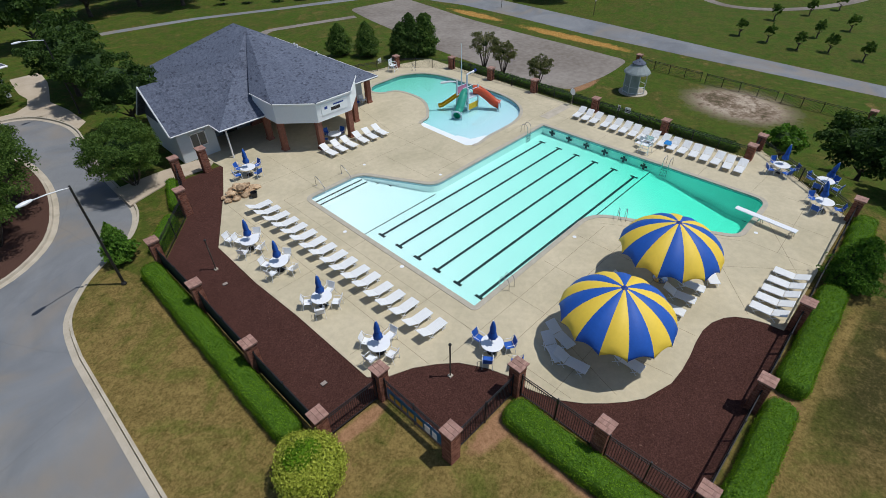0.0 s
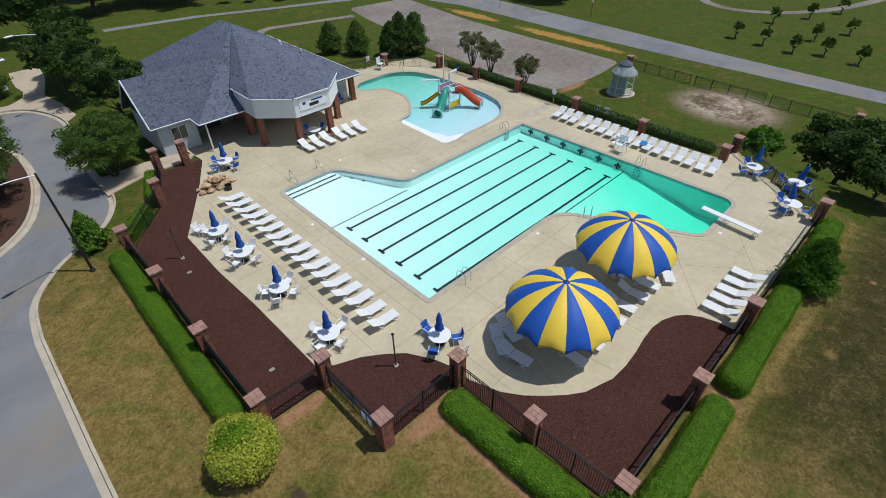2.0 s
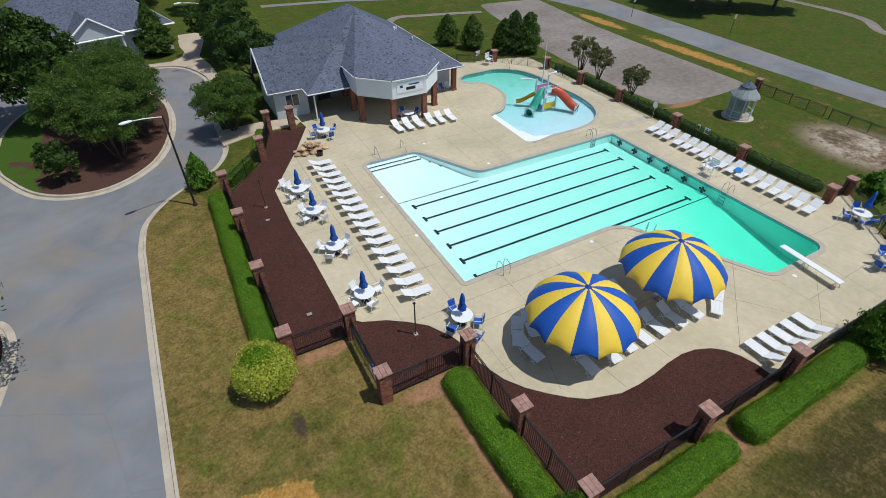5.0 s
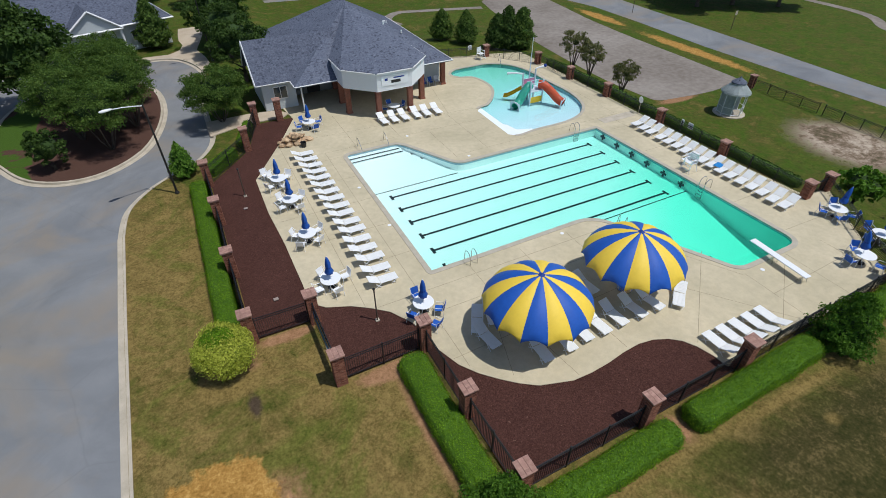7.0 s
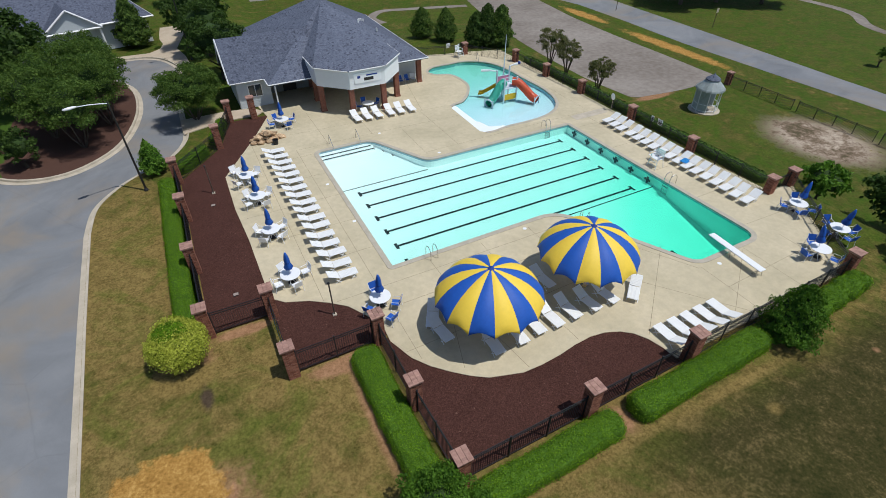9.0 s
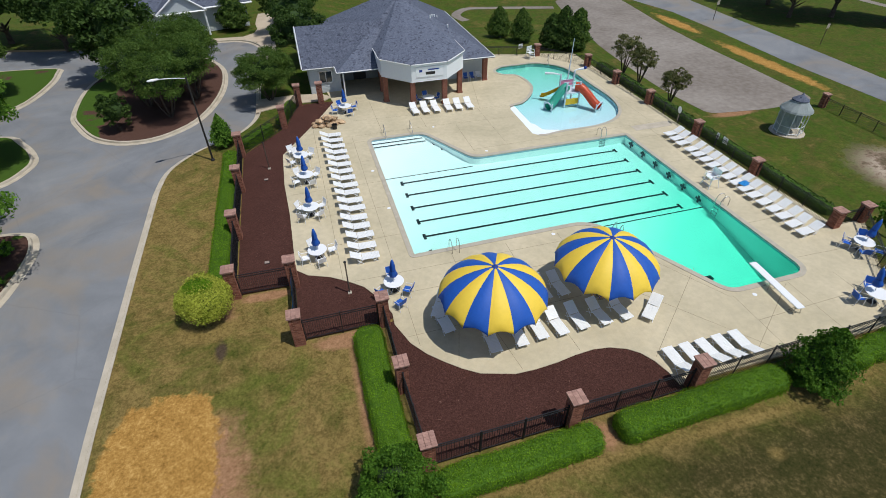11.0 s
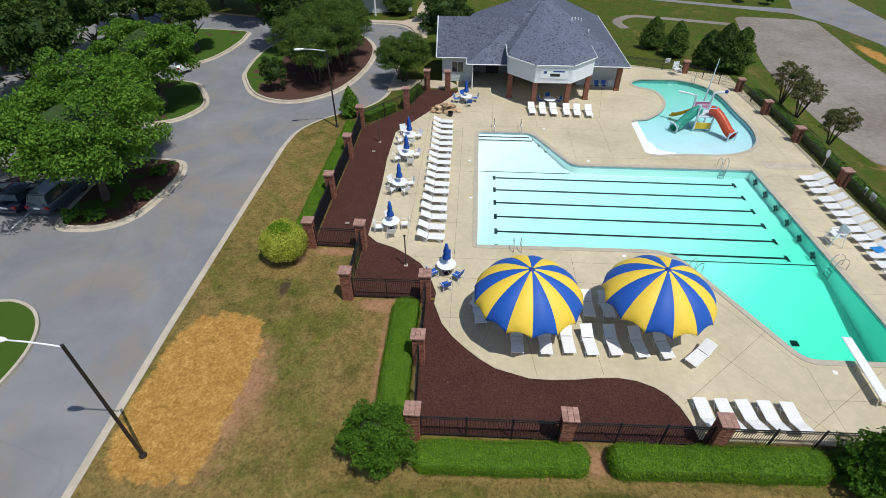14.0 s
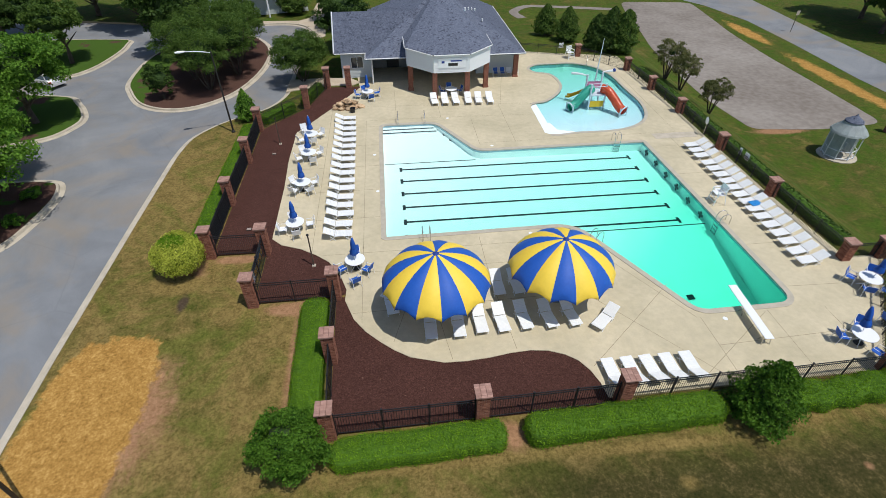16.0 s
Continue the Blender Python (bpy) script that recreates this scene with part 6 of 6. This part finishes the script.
def tree(x, y, h, r, mat, seed, label, cat="tree", leaves=3500, leaf=0.2, z0=None, trunk=0.35, blobs=11, group="trees", flat=1.0, stems=0, core=0.74):
    """Broad tree: trunk, limbs and a crown heaped from leafy masses."""
    rng = np.random.default_rng(seed)
    z = land(x, y) if z0 is None else z0
    t = thing("tree", pose(x, y, z), label, cat, group)
    th = h * trunk
    if stems:
        for k in range(stems):
            a = 2 * math.pi * k / stems + rng.uniform(0, 0.5)
            bm = bmesh.new()
            q = r * 0.55
            tube(bm, [(0.12 * math.cos(a), 0.12 * math.sin(a), 0), (0.35 * q * math.cos(a), 0.35 * q * math.sin(a), th * 0.7), (q * math.cos(a), q * math.sin(a), h * 0.75)], [0.07, 0.055, 0.02], 6)
            part("stem", bm, BARK, t, "slender grey-brown stem")
    else:
        trunk_mesh(t, th * 1.25, 0.035 * h + 0.03, rng)
    zc, rz = (th + h) / 2, (h - th) / 2 * min(1.1, flat)
    inner = [(0, 0, zc, r, r, rz)]
    B = [(0, 0, zc, r * 0.62, r * 0.62, rz * 0.62)]
    # leafy clumps at the branch ends, in an uneven shell
    for k in range(blobs * 6):
        w = rng.uniform(-0.75, 0.97)
        a = 2.39996 * k + rng.uniform(0, 0.8)
        f = rng.uniform(0.62, 0.92) * (1 + 0.10 * math.sin(2 * a + seed) + 0.07 * math.sin(5 * a - seed))
        c = math.sqrt(1 - w * w)
        s = r * rng.uniform(0.13, 0.25)
        B.append((r * f * c * math.cos(a), r * f * c * math.sin(a), zc + rz * f * w, s, s, s * rng.uniform(0.55, 0.95)))
    P, N = on_blobs(B, leaves, rng, 0.55)
    leaf_cloud("crown", t, mat, P, N, leaf, rng, "leafy crown", 1.0)
    # dark ellipsoid whose colour stands for shade deep in the crown
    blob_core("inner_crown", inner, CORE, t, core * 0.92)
    return t


def cone_tree(x, y, h, r, mat, seed, label, leaves=1800, leaf=0.13, group="evergreens", z0=None, base=0.08, blunt=0.8):
    rng = np.random.default_rng(seed)
    t = thing("conifer", pose(x, y, land(x, y) if z0 is None else z0), label, "conifer", group)
    bm = bmesh.new()
    tube(bm, [(0, 0, 0), (0, 0, h * 0.8)], [0.09, 0.03], 8)
    part("trunk", bm, BARK, t)
    u = rng.uniform(0, 1, leaves) ** 0.75
    zz = h * (base + (1 - base) * (1 - u))
    prof = r * np.minimum(1.0, 1.25 * (u ** blunt)) * (1 - 0.35 * np.clip((u - 0.85) / 0.15, 0, 1))
    a = rng.uniform(0, 2 * math.pi, leaves)
    lump = 1 + 0.17 * np.sin(a * 3 + zz * 4 + seed) + 0.13 * np.sin(a * 7 - zz * 6) + 0.10 * np.sin(a * 11 + zz * 13)
    rr = prof * lump * (1 - 0.35 * rng.uniform(0, 1, leaves) ** 2)
    P = np.stack([rr * np.cos(a), rr * np.sin(a), zz], 1)
    N = np.stack([np.cos(a), np.sin(a), np.full(leaves, 0.45)], 1)
    leaf_cloud("crown", t, mat, P, N, leaf, rng, "dense pointed crown")
    # dark filling, shade of the inner crown painted in its colour
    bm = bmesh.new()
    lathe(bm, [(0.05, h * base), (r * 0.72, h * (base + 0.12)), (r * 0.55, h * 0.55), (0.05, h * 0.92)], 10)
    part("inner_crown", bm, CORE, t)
    return t


def round_bush(x, y, h, r, mat, seed, label, leaves=5200, leaf=0.085, core=None):
    rng = np.random.default_rng(seed)
    t = thing("bush", pose(x, y, land(x, y)), label, "bush", "round bushes")
    B = [(0, 0, h * 0.5, r, r, h * 0.52)]
    for k in range(9):
        a = k * 0.7 + rng.uniform(0, 0.5)
        B.append((0.35 * r * math.cos(a), 0.35 * r * math.sin(a), h * rng.uniform(0.35, 0.7), r * 0.66, r * 0.66, h * 0.34))
    P, N = on_blobs(B, leaves, rng, 0.16)
    P[:, 2] = np.maximum(P[:, 2], 0.05)
    leaf_cloud("leaves", t, mat, P, N, leaf, rng, spread=0.8)
    # greener new growth in the hollow of the top
    P, N = on_blobs([(-0.1, 0.15, h * 0.84, r * 0.55, r * 0.45, h * 0.22)], 2600, rng, 0.3)
    leaf_cloud("top_growth", t, L_HEDGE, P, N, leaf, rng, "darker green leaves in the crown", 0.9)
    # core in a darkened leaf colour, painted shade behind the leaves
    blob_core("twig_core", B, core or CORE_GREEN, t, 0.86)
    return t


round_bush(-12.45, -1.72, 2.4, 1.52, L_YEL, 21, "round clipped yellow-green shrub on dry grass", 17000, 0.055, CORE_YEL)
tree(-4.15, -15.05, 2.85, 1.66, L_SHRUB, 22, "large loose green round shrub at the hedge corner", "bush", 24000, 0.055, trunk=0.03, blobs=26, group="round bushes", core=0.7)
cone_tree(16.75, -15.0, 3.7, 1.4, L_SHRUB, 23, "dense green pointed shrub between the hedges", 11000, 0.065, base=0.03, blunt=0.62)
cone_tree(-12.6, 20.1, 3.0, 1.0, L_OAK, 24, "pointed green conifer shrub by the street lamp", 3000, 0.10)
tree(-8.4, 29.3, 5.0, 3.1, L_MID, 25, "multi-stemmed crepe myrtle with a rounded green crown", "tree", 22000, 0.075, trunk=0.20, blobs=20, stems=6, flat=1.1, core=0.66)
for x, y, s in ((31.9, 26.6, 1), (32.6, 24.2, 2), (33.9, 19.9, 3)):
    tree(x, y, 4.9 - 0.4 * s, 2.1 - 0.15 * s, L_MYRTLE, 30 + s, "multi-stemmed crepe myrtle with russet leaves outside the fence", "tree", 3600, 0.085, trunk=0.30, blobs=11, stems=7, group="crepe myrtles", core=0.22)
for k, (x, y, h) in enumerate(((28.2, 35.4, 4.6), (29.8, 34.6, 5.0), (29.0, 36.8, 4.8), (30.6, 36.0, 4.6), (27.0, 36.2, 4.2))):
    cone_tree(x, y, h, 1.4, L_MID if k % 2 else L_DARK, 40 + k, "dark dense evergreen in a cluster behind the fence", 3200, 0.14, base=0.03, blunt=0.5)
cone_tree(22.4, 43.0, 3.9, 1.5, L_MID, 46, "green pyramid evergreen on the lawn", 3000, 0.13, blunt=0.6)
cone_tree(24.4, 39.8, 4.2, 1.45, L_MID, 47, "green pyramid evergreen on the lawn", 3000, 0.13, blunt=0.6)
tree(33.0, -6.6, 3.0, 1.7, L_OAK, 48, "loose yellow-green shrub beyond the gate", "shrub", 1800, 0.15, trunk=0.15, group="shrubs by the gate")
tree(35.5, -12.5, 6.2, 4.0, L_DARK, 49, "broad dark tree beyond the pool corner", "tree", 5500, 0.2, trunk=0.22)
tree(30.5, -15.5, 3.4, 2.2, L_DARK, 50, "dark shrubby tree beyond the pool corner", "shrub", 3000, 0.16, trunk=0.15, group="shrubs by the gate")
# along the drive
tree(-28.3, 4.2, 8.6, 5.7, L_OAK, 51, "large bright green shade tree on a planting island", "tree", 36480, 0.113, trunk=0.27, blobs=18, group="shade trees")
tree(-30.2, 9.6, 9.2, 4.7, L_OAK, 52, "large green shade tree on a planting island", "tree", 25840, 0.123, trunk=0.25, blobs=16, group="shade trees")
tree(-32.4, 21.6, 8.5, 4.8, L_OAK, 53, "large green shade tree on a planting island", "tree", 25840, 0.123, trunk=0.25, blobs=16, group="shade trees")
tree(-38.5, 3.0, 8.0, 4.6, L_OAK, 54, "green shade tree in the car park", "tree", 21280, 0.123, trunk=0.25, blobs=14, group="shade trees")
tree(-36.5, 38.5, 7.0, 3.2, L_MID, 55, "slender dark tree on a mulched island", "tree", 7980, 0.145, trunk=0.4, group="island trees")
tree(-40.5, 41.0, 7.5, 3.6, L_DARK, 56, "slender dark tree on a mulched island", "tree", 7980, 0.158, trunk=0.4, group="island trees")
for k, (x, y, h, r) in enumerate(((-18.0, 28.0, 6.2, 3.2), (-15.9, 32.2, 6.6, 3.1), (-20.4, 31.4, 7.0, 3.4), (-16.4, 37.0, 6.6, 3.2), (-20.0, 37.0, 7.2, 3.5), (-17.2, 42.0, 6.2, 2.8))):
    tree(x, y, h, r, L_MID, 60 + k, "dense crepe myrtle on the mulched island", "tree", 13000, 0.082, trunk=0.24, blobs=18, stems=6, group="island myrtles", core=0.6)
tree(-22.2, 26.2, 3.6, 1.5, L_DARK, 65, "upright dark shrub at the island edge", "shrub", 3000, 0.10, trunk=0.1, group="island shrubs")
tree(-24.2, 40.6, 10.5, 5.0, L_DARK, 66, "tall dark glossy magnolia tree", "tree", 11000, 0.19, trunk=0.14, blobs=20, group="magnolias", core=0.66)
tree(-33.5, 54.0, 11, 6.0, L_DARK, 67, "tall dark broadleaf tree behind the drive", "tree", 11400, 0.224, trunk=0.2, blobs=16, group="back trees")
tree(-4.6, 48.8, 6.9, 3.4, L_DARK, 68, "dark rounded tree beside the forecourt", "tree", 8550, 0.132, trunk=0.25, group="forecourt trees")
tree(-4.3, 39.4, 7.0, 3.4, L_DARK, 69, "dark rounded tree behind the pool house", "tree", 7600, 0.132, trunk=0.25, group="forecourt trees")
tree(-5.4, 53.7, 7.0, 3.4, L_DARK, 70, "dark rounded tree beside the forecourt", "tree", 7220, 0.145, trunk=0.25, group="forecourt trees")
cone_tree(-12.6, 57.3, 6.6, 2.0, L_MID, 71, "pointed evergreen by the neighbouring house", 5000, 0.15)
for k, (x, y) in enumerate(((-46, 22), (-48, 36), (-47, 8), (-50, 50), (-42, 60), (-56, 30))):
    tree(x, y, 10.5, 6.2, L_DARK, 80 + k, "dark woodland tree beyond the car park", "tree", 8000, 0.25, trunk=0.2, blobs=14, group="woodland trees")
tree(-3.6, 78.0, 9.0, 5.2, L_DARK, 86, "dark broad tree behind the forecourt", "tree", 7000, 0.25, trunk=0.2, blobs=15, group="back trees")
tree(-13.0, 88.0, 10.0, 6.0, L_DARK, 87, "dark broad tree behind the forecourt", "tree", 7000, 0.27, trunk=0.2, blobs=15, group="back trees")
tree(-3.6, 58.0, 7.5, 3.8, L_DARK, 88, "dark rounded tree behind the forecourt", "tree", 5000, 0.2, trunk=0.22, blobs=14, group="forecourt trees")
# park trees behind
for k, (x, y, h, r) in enumerate(((9.8, 103, 11, 6.5), (1.0, 100, 12, 7), (19, 104, 11, 6.5), (25, 98, 11, 6), (-8, 112, 12, 7), (31, 108, 12, 7), (14, 118, 13, 8), (40, 118, 12, 8), (52, 112, 12, 8), (-20, 104, 12, 7), (62, 125, 12, 8))):
    tree(x, y, h, r, L_DARK, 90 + k, "large dark park tree with its own shade on the lawn", "tree", 6000, 0.30, trunk=0.24, blobs=13, group="park trees")
for k, (x, y) in enumerate(((34.5, 89.6), (39.2, 86), (42.8, 83.6), (49.6, 80.8), (53.8, 79.0), (30.6, 92.4))):
    tree(x, y, 2.3, 1.3, L_DARK, 110 + k, "clipped dark roadside bush", "bush", 500, 0.22, trunk=0.1, blobs=5, group="roadside bushes")
for k, (x, y, h, r) in enumerate(((77, 47, 10, 6.5), (84, 45, 11, 6.5), (90, 40, 10, 6), (80, 55, 11, 7))):
    tree(x, y, h, r, L_DARK, 120 + k, "large dark tree across the street", "tree", 4200, 0.4, trunk=0.26, blobs=14, group="trees across the street")
for k, (x, y) in enumerate(((74.4, 10.9), (86.8, 9.7), (73.6, 6.6), (72.8, 2.3), (80.8, 1.8), (93.5, 6.2), (100.4, 3.3), (87.7, -1.1), (74.4, -1.3), (73.4, -5.7))):
    tree(x, y, 2.6, 0.85, L_MID, 130 + k, "young staked tree with a small crown on the park lawn", "tree", 420, 0.17, trunk=0.3, blobs=5, group="young park trees", core=0.4)
for k, (x, y, h) in enumerate(((-29.2, 1.5, 0.9), (-27.6, 1.7, 0.7), (-25.6, 4.6, 0.6), (-26.0, 8.0, 0.7))):
    tree(x, y, h, 0.8, L_OAK, 140 + k, "low shrub at the edge of a planting island", "shrub", 700, 0.10, trunk=0.05, blobs=5, group="island edge shrubs", z0=Z_GRASS)


# ---- parked cars ----
def car(x, y, turn, paint, label, tall=False):
    """A parked car seen from behind; its nose at +y."""
    t = thing("car", pose(x, y, Z_ROAD, 0, 0, turn), label, "car", "parked cars")
    W = 0.89
    roof = 1.62 if tall else 1.43
    side = [(-2.25, 0.32), (-2.3, 0.62), (-2.22, 0.98), (-1.9, 1.0 if not tall else 1.02), (1.0, 0.98), (2.1, 0.84), (2.28, 0.6), (2.2, 0.3)]
    bm = bmesh.new()
    rows = []
    for s in (-W, -W * 0.97, W * 0.97, W):
        inset = 0.06 if abs(s) == W else 0.0
        rows.append([bm.verts.new((s * (1.0), yy * (1 - 0.01 * inset), zz - (inset * (zz - 0.3)))) for yy, zz in side])
    for a, b in zip(rows, rows[1:]):
        for k in range(len(side)):
            bm.faces.new((a[k], b[k], b[(k + 1) % len(side)], a[(k + 1) % len(side)]))
    bm.faces.new(rows[0]), bm.faces.new(rows[-1][::-1])
    bmesh.ops.recalc_face_normals(bm, faces=bm.faces[:])
    bmesh.ops.bevel(bm, geom=bm.edges[:], offset=0.04, segments=2, affect="EDGES")
    part("body", bm, paint, t, "", True)
    rear = -2.1 if tall else -1.75
    cab = [(rear, 0.97), (rear + 0.25, roof - 0.06), (rear + 0.6, roof), (0.1, roof - 0.02), (0.95, 0.97)]
    bm = bmesh.new()
    A = [bm.verts.new((-0.80 + 0.16 * (z > 1.1), yy, z)) for yy, z in cab]
    B = [bm.verts.new((0.80 - 0.16 * (z > 1.1), yy, z)) for yy, z in cab]
    for k in range(5):
        bm.faces.new((A[k], B[k], B[(k + 1) % 5], A[(k + 1) % 5]))
    bm.faces.new(A), bm.faces.new(B[::-1])
    bmesh.ops.recalc_face_normals(bm, faces=bm.faces[:])
    part("cabin_glass", bm, GLASS, t, "dark tinted windows")
    bm = bmesh.new()
    box(bm, -0.63, 0.63, rear + 0.28, 0.12, roof - 0.02, roof + 0.025)
    for s in (-1, 1):
        for (ya, za), (yb, zb) in zip(cab, cab[1:]):
            tube(bm, [(s * (0.80 - 0.16 * (za > 1.1)), ya, za), (s * (0.80 - 0.16 * (zb > 1.1)), yb, zb)], 0.035, 5)
    part("roof", bm, paint, t)
    for sx in (-0.78, 0.78):
        for yy in (-1.42, 1.42):
            bm = bmesh.new()
            lathe(bm, [(0.2, -0.1), (0.31, -0.1), (0.33, -0.05), (0.33, 0.05), (0.31, 0.1), (0.2, 0.1)], 18, False)
            wheel = part("wheel", bm, BLACK, t, "black tyre")
            wheel.matrix_basis = pose(sx, yy, 0.33, 0, 90, 0)
            bm = bmesh.new()
            lathe(bm, [(0.21, -0.085), (0.21, 0.085)], 14)
            part("rim", bm, STEEL, wheel)
        bm = bmesh.new()
        box(bm, sx - 0.13, sx + 0.13, -2.315, -2.2, 0.68, 0.9)
        part("tail_light", bm, plain("tail_red", (0.45, 0.02, 0.02), 0.25), t)
        bm = bmesh.new()
        box(bm, sx - 0.14, sx + 0.14, 2.1, 2.27, 0.62, 0.76)
        part("headlight", bm, STEEL, t)
    bm = bmesh.new()
    box(bm, -0.26, 0.26, -2.325, -2.29, 0.66, 0.8)
    part("plate", bm, PLASTIC, t)
    bm = bmesh.new()
    box(bm, -0.85, 0.85, -2.34, -2.24, 0.34, 0.56)
    part("bumper", bm, paint, t)
    return t


def paint(name, c):
    m, nt, b = material(name, 0.3, 0.25, 0.5)
    v = coords(nt)
    nt.links.new(mix(nt, noise_tex(nt, v, 3.0), tuple(x * 0.85 for x in c), c), b.inputs["Base Color"])
    b.inputs["Coat Weight"].default_value = 0.7
    return m


car(-31.85, 4.2, -3, paint("steel_blue_paint", (0.075, 0.10, 0.13)), "blue-grey estate car parked beside an island", True)
car(-34.3, 4.1, -2, paint("navy_paint", (0.012, 0.022, 0.055)), "dark navy saloon parked in a bay")
car(-36.75, 4.1, -3, paint("maroon_paint", (0.05, 0.012, 0.018)), "dark maroon saloon parked in a bay")
car(-36.5, 32.0, 60, paint("white_car_paint", (0.7, 0.7, 0.7)), "white saloon parked behind the trees")


# ---- gazebo on the lawn ----
gz = thing("gazebo", pose(42.95, 12.1, land(42.95, 12.1)), "round pale metal gazebo partly wrapped in cloudy sheeting", "gazebo")
WRAP = plain("cloudy_sheeting", (0.60, 0.66, 0.66), 0.55, k=0.7, scale=1.5)
for k in range(8):
    a = 2 * math.pi * k / 8
    bm = bmesh.new()
    tube(bm, [(1.32 * math.cos(a), 1.32 * math.sin(a), 0), (1.32 * math.cos(a), 1.32 * math.sin(a), 2.5)], 0.05, 6)
    part("post", bm, PLASTIC, gz)
    b2 = a + 2 * math.pi / 8
    if k not in (2, 5, 6, 7):
        bm = bmesh.new()
        S = 5
        g = [[bm.verts.new((1.28 * (math.cos(a) * (1 - s / S) + math.cos(b2) * s / S) * (1 + 0.05 * noise.noise((k, s * 1.3, z * 2))), 1.28 * (math.sin(a) * (1 - s / S) + math.sin(b2) * s / S) * (1 + 0.05 * noise.noise((k + 9, s * 1.3, z * 2))), z)) for z in (0.1, 0.7, 1.3, 1.9, 2.45)] for s in range(S + 1)]
        for p, q in zip(g, g[1:]):
            for i in range(4):
                bm.faces.new((p[i], q[i], q[i + 1], p[i + 1]))
        bmesh.ops.solidify(bm, geom=bm.faces[:], thickness=0.01)
        part("sheeting", bm, WRAP, gz, "cloudy plastic sheeting")
    for z in (0.25, 0.95, 2.4):
        bm = bmesh.new()
        tube(bm, [(1.32 * math.cos(a), 1.32 * math.sin(a), z), (1.32 * math.cos(b2), 1.32 * math.sin(b2), z)], 0.035, 6)
        part("rail", bm, PLASTIC, gz)
bm = bmesh.new()
lathe(bm, [(1.56, 2.45), (1.48, 2.62), (0.75, 3.35), (0.72, 3.4)], 16, False)
bmesh.ops.solidify(bm, geom=bm.faces[:], thickness=0.05)
part("roof", bm, WRAP, gz)
bm = bmesh.new()
lathe(bm, [(0.8, 3.45), (0.78, 3.55), (0.12, 4.0), (0.02, 4.2)], 12)
part("cupola", bm, SHINGLE, gz, "small grey cupola")
bm = bmesh.new()
lathe(bm, [(1.7, -0.05), (1.7, 0.08)], 16)
part("floor", bm, CURB, gz)

# ---- neighbouring house ----
nb = thing("clubhouse", pose(-21.5, 61.5, 0, 0, 0, 14), "neighbouring clubhouse with a grey-blue hip roof and white gable", "building")
slab("roof", nb, SHINGLE, [[(-9, -6, 3.3), (10.6, -6, 3.3), (5, 2, 7.6), (-3, 2, 7.6)], [(10.6, -6, 3.3), (10.6, 10, 3.3), (5, 2, 7.6)], [(10.6, 10, 3.3), (-9, 10, 3.3), (-3, 2, 7.6), (5, 2, 7.6)], [(-9, 10, 3.3), (-9, -6, 3.3), (-3, 2, 7.6)]], 0.15, "grey-blue shingle hip roof")
slab("gable_roof", nb, SHINGLE, [[(-2.2, -7.2, 3.3), (-2.2, -1, 3.3), (1, -1, 5.6), (1, -7.2, 5.6)], [(4.2, -1, 3.3), (4.2, -7.2, 3.3), (1, -7.2, 5.6), (1, -1, 5.6)]], 0.15)
bm = bmesh.new()
poly(bm, [(-1.9, -7.0, 3.35), (3.9, -7.0, 3.35), (1, -7.0, 5.4)])
part("gable", bm, SIDING, nb, "pale blue siding gable")
for p, q in (((-2.2, -7.25, 3.3), (1, -7.25, 5.62)), ((1, -7.25, 5.62), (4.2, -7.25, 3.3)), ((-2.2, -7.25, 3.25), (4.2, -7.25, 3.25)), ((-9, -6.05, 3.25), (10.6, -6.05, 3.25)), ((10.6, -6, 3.25), (10.6, 10, 3.25))):
    bm = bmesh.new()
    tube(bm, [p, q], 0.12, 4)
    part("trim", bm, FASCIA, nb)
boards("wall", nb, (-8.4, -5.2), (9.8, -5.2), 0, 3.2, 1, SIDING, 0.2)
boards("wall", nb, (9.8, -5.2), (9.8, 9.2), 0, 3.2, 1, SIDING, 0.2)
boards("wall", nb, (9.8, 9.2), (-8.4, 9.2), 0, 3.2, 1, SIDING, 0.2)
boards("wall", nb, (-8.4, 9.2), (-8.4, -5.2), 0, 3.2, 1, SIDING, 0.2)
for xx in (-7, -4, 5.2, 7.6):
    window(nb, xx, xx + 1.3, -5.2, 1.0, 2.4)
for xx in (-1.9, 3.9):
    bm = bmesh.new()
    tube(bm, [(xx, -7.0, 0), (xx, -7.0, 3.25)], 0.14, 10)
    part("column", bm, FASCIA, nb, "white porch column")

# ---- posts along the street ----
for x, y, h in ((63.8, 49.5, 3.2), (70.2, 34.0, 3.0)):
    t = thing("sign_post", pose(x, y, land(x, y)), "thin roadside sign post with a small pale plate", "sign post", "roadside sign posts")
    bm = bmesh.new()
    tube(bm, [(0, 0, 0), (0, 0, h)], 0.05, 6)
    part("post", bm, BARK, t)
    bm = bmesh.new()
    box(bm, -0.25, 0.25, -0.07, -0.05, h - 0.75, h - 0.1)
    part("plate", bm, CURB, t)
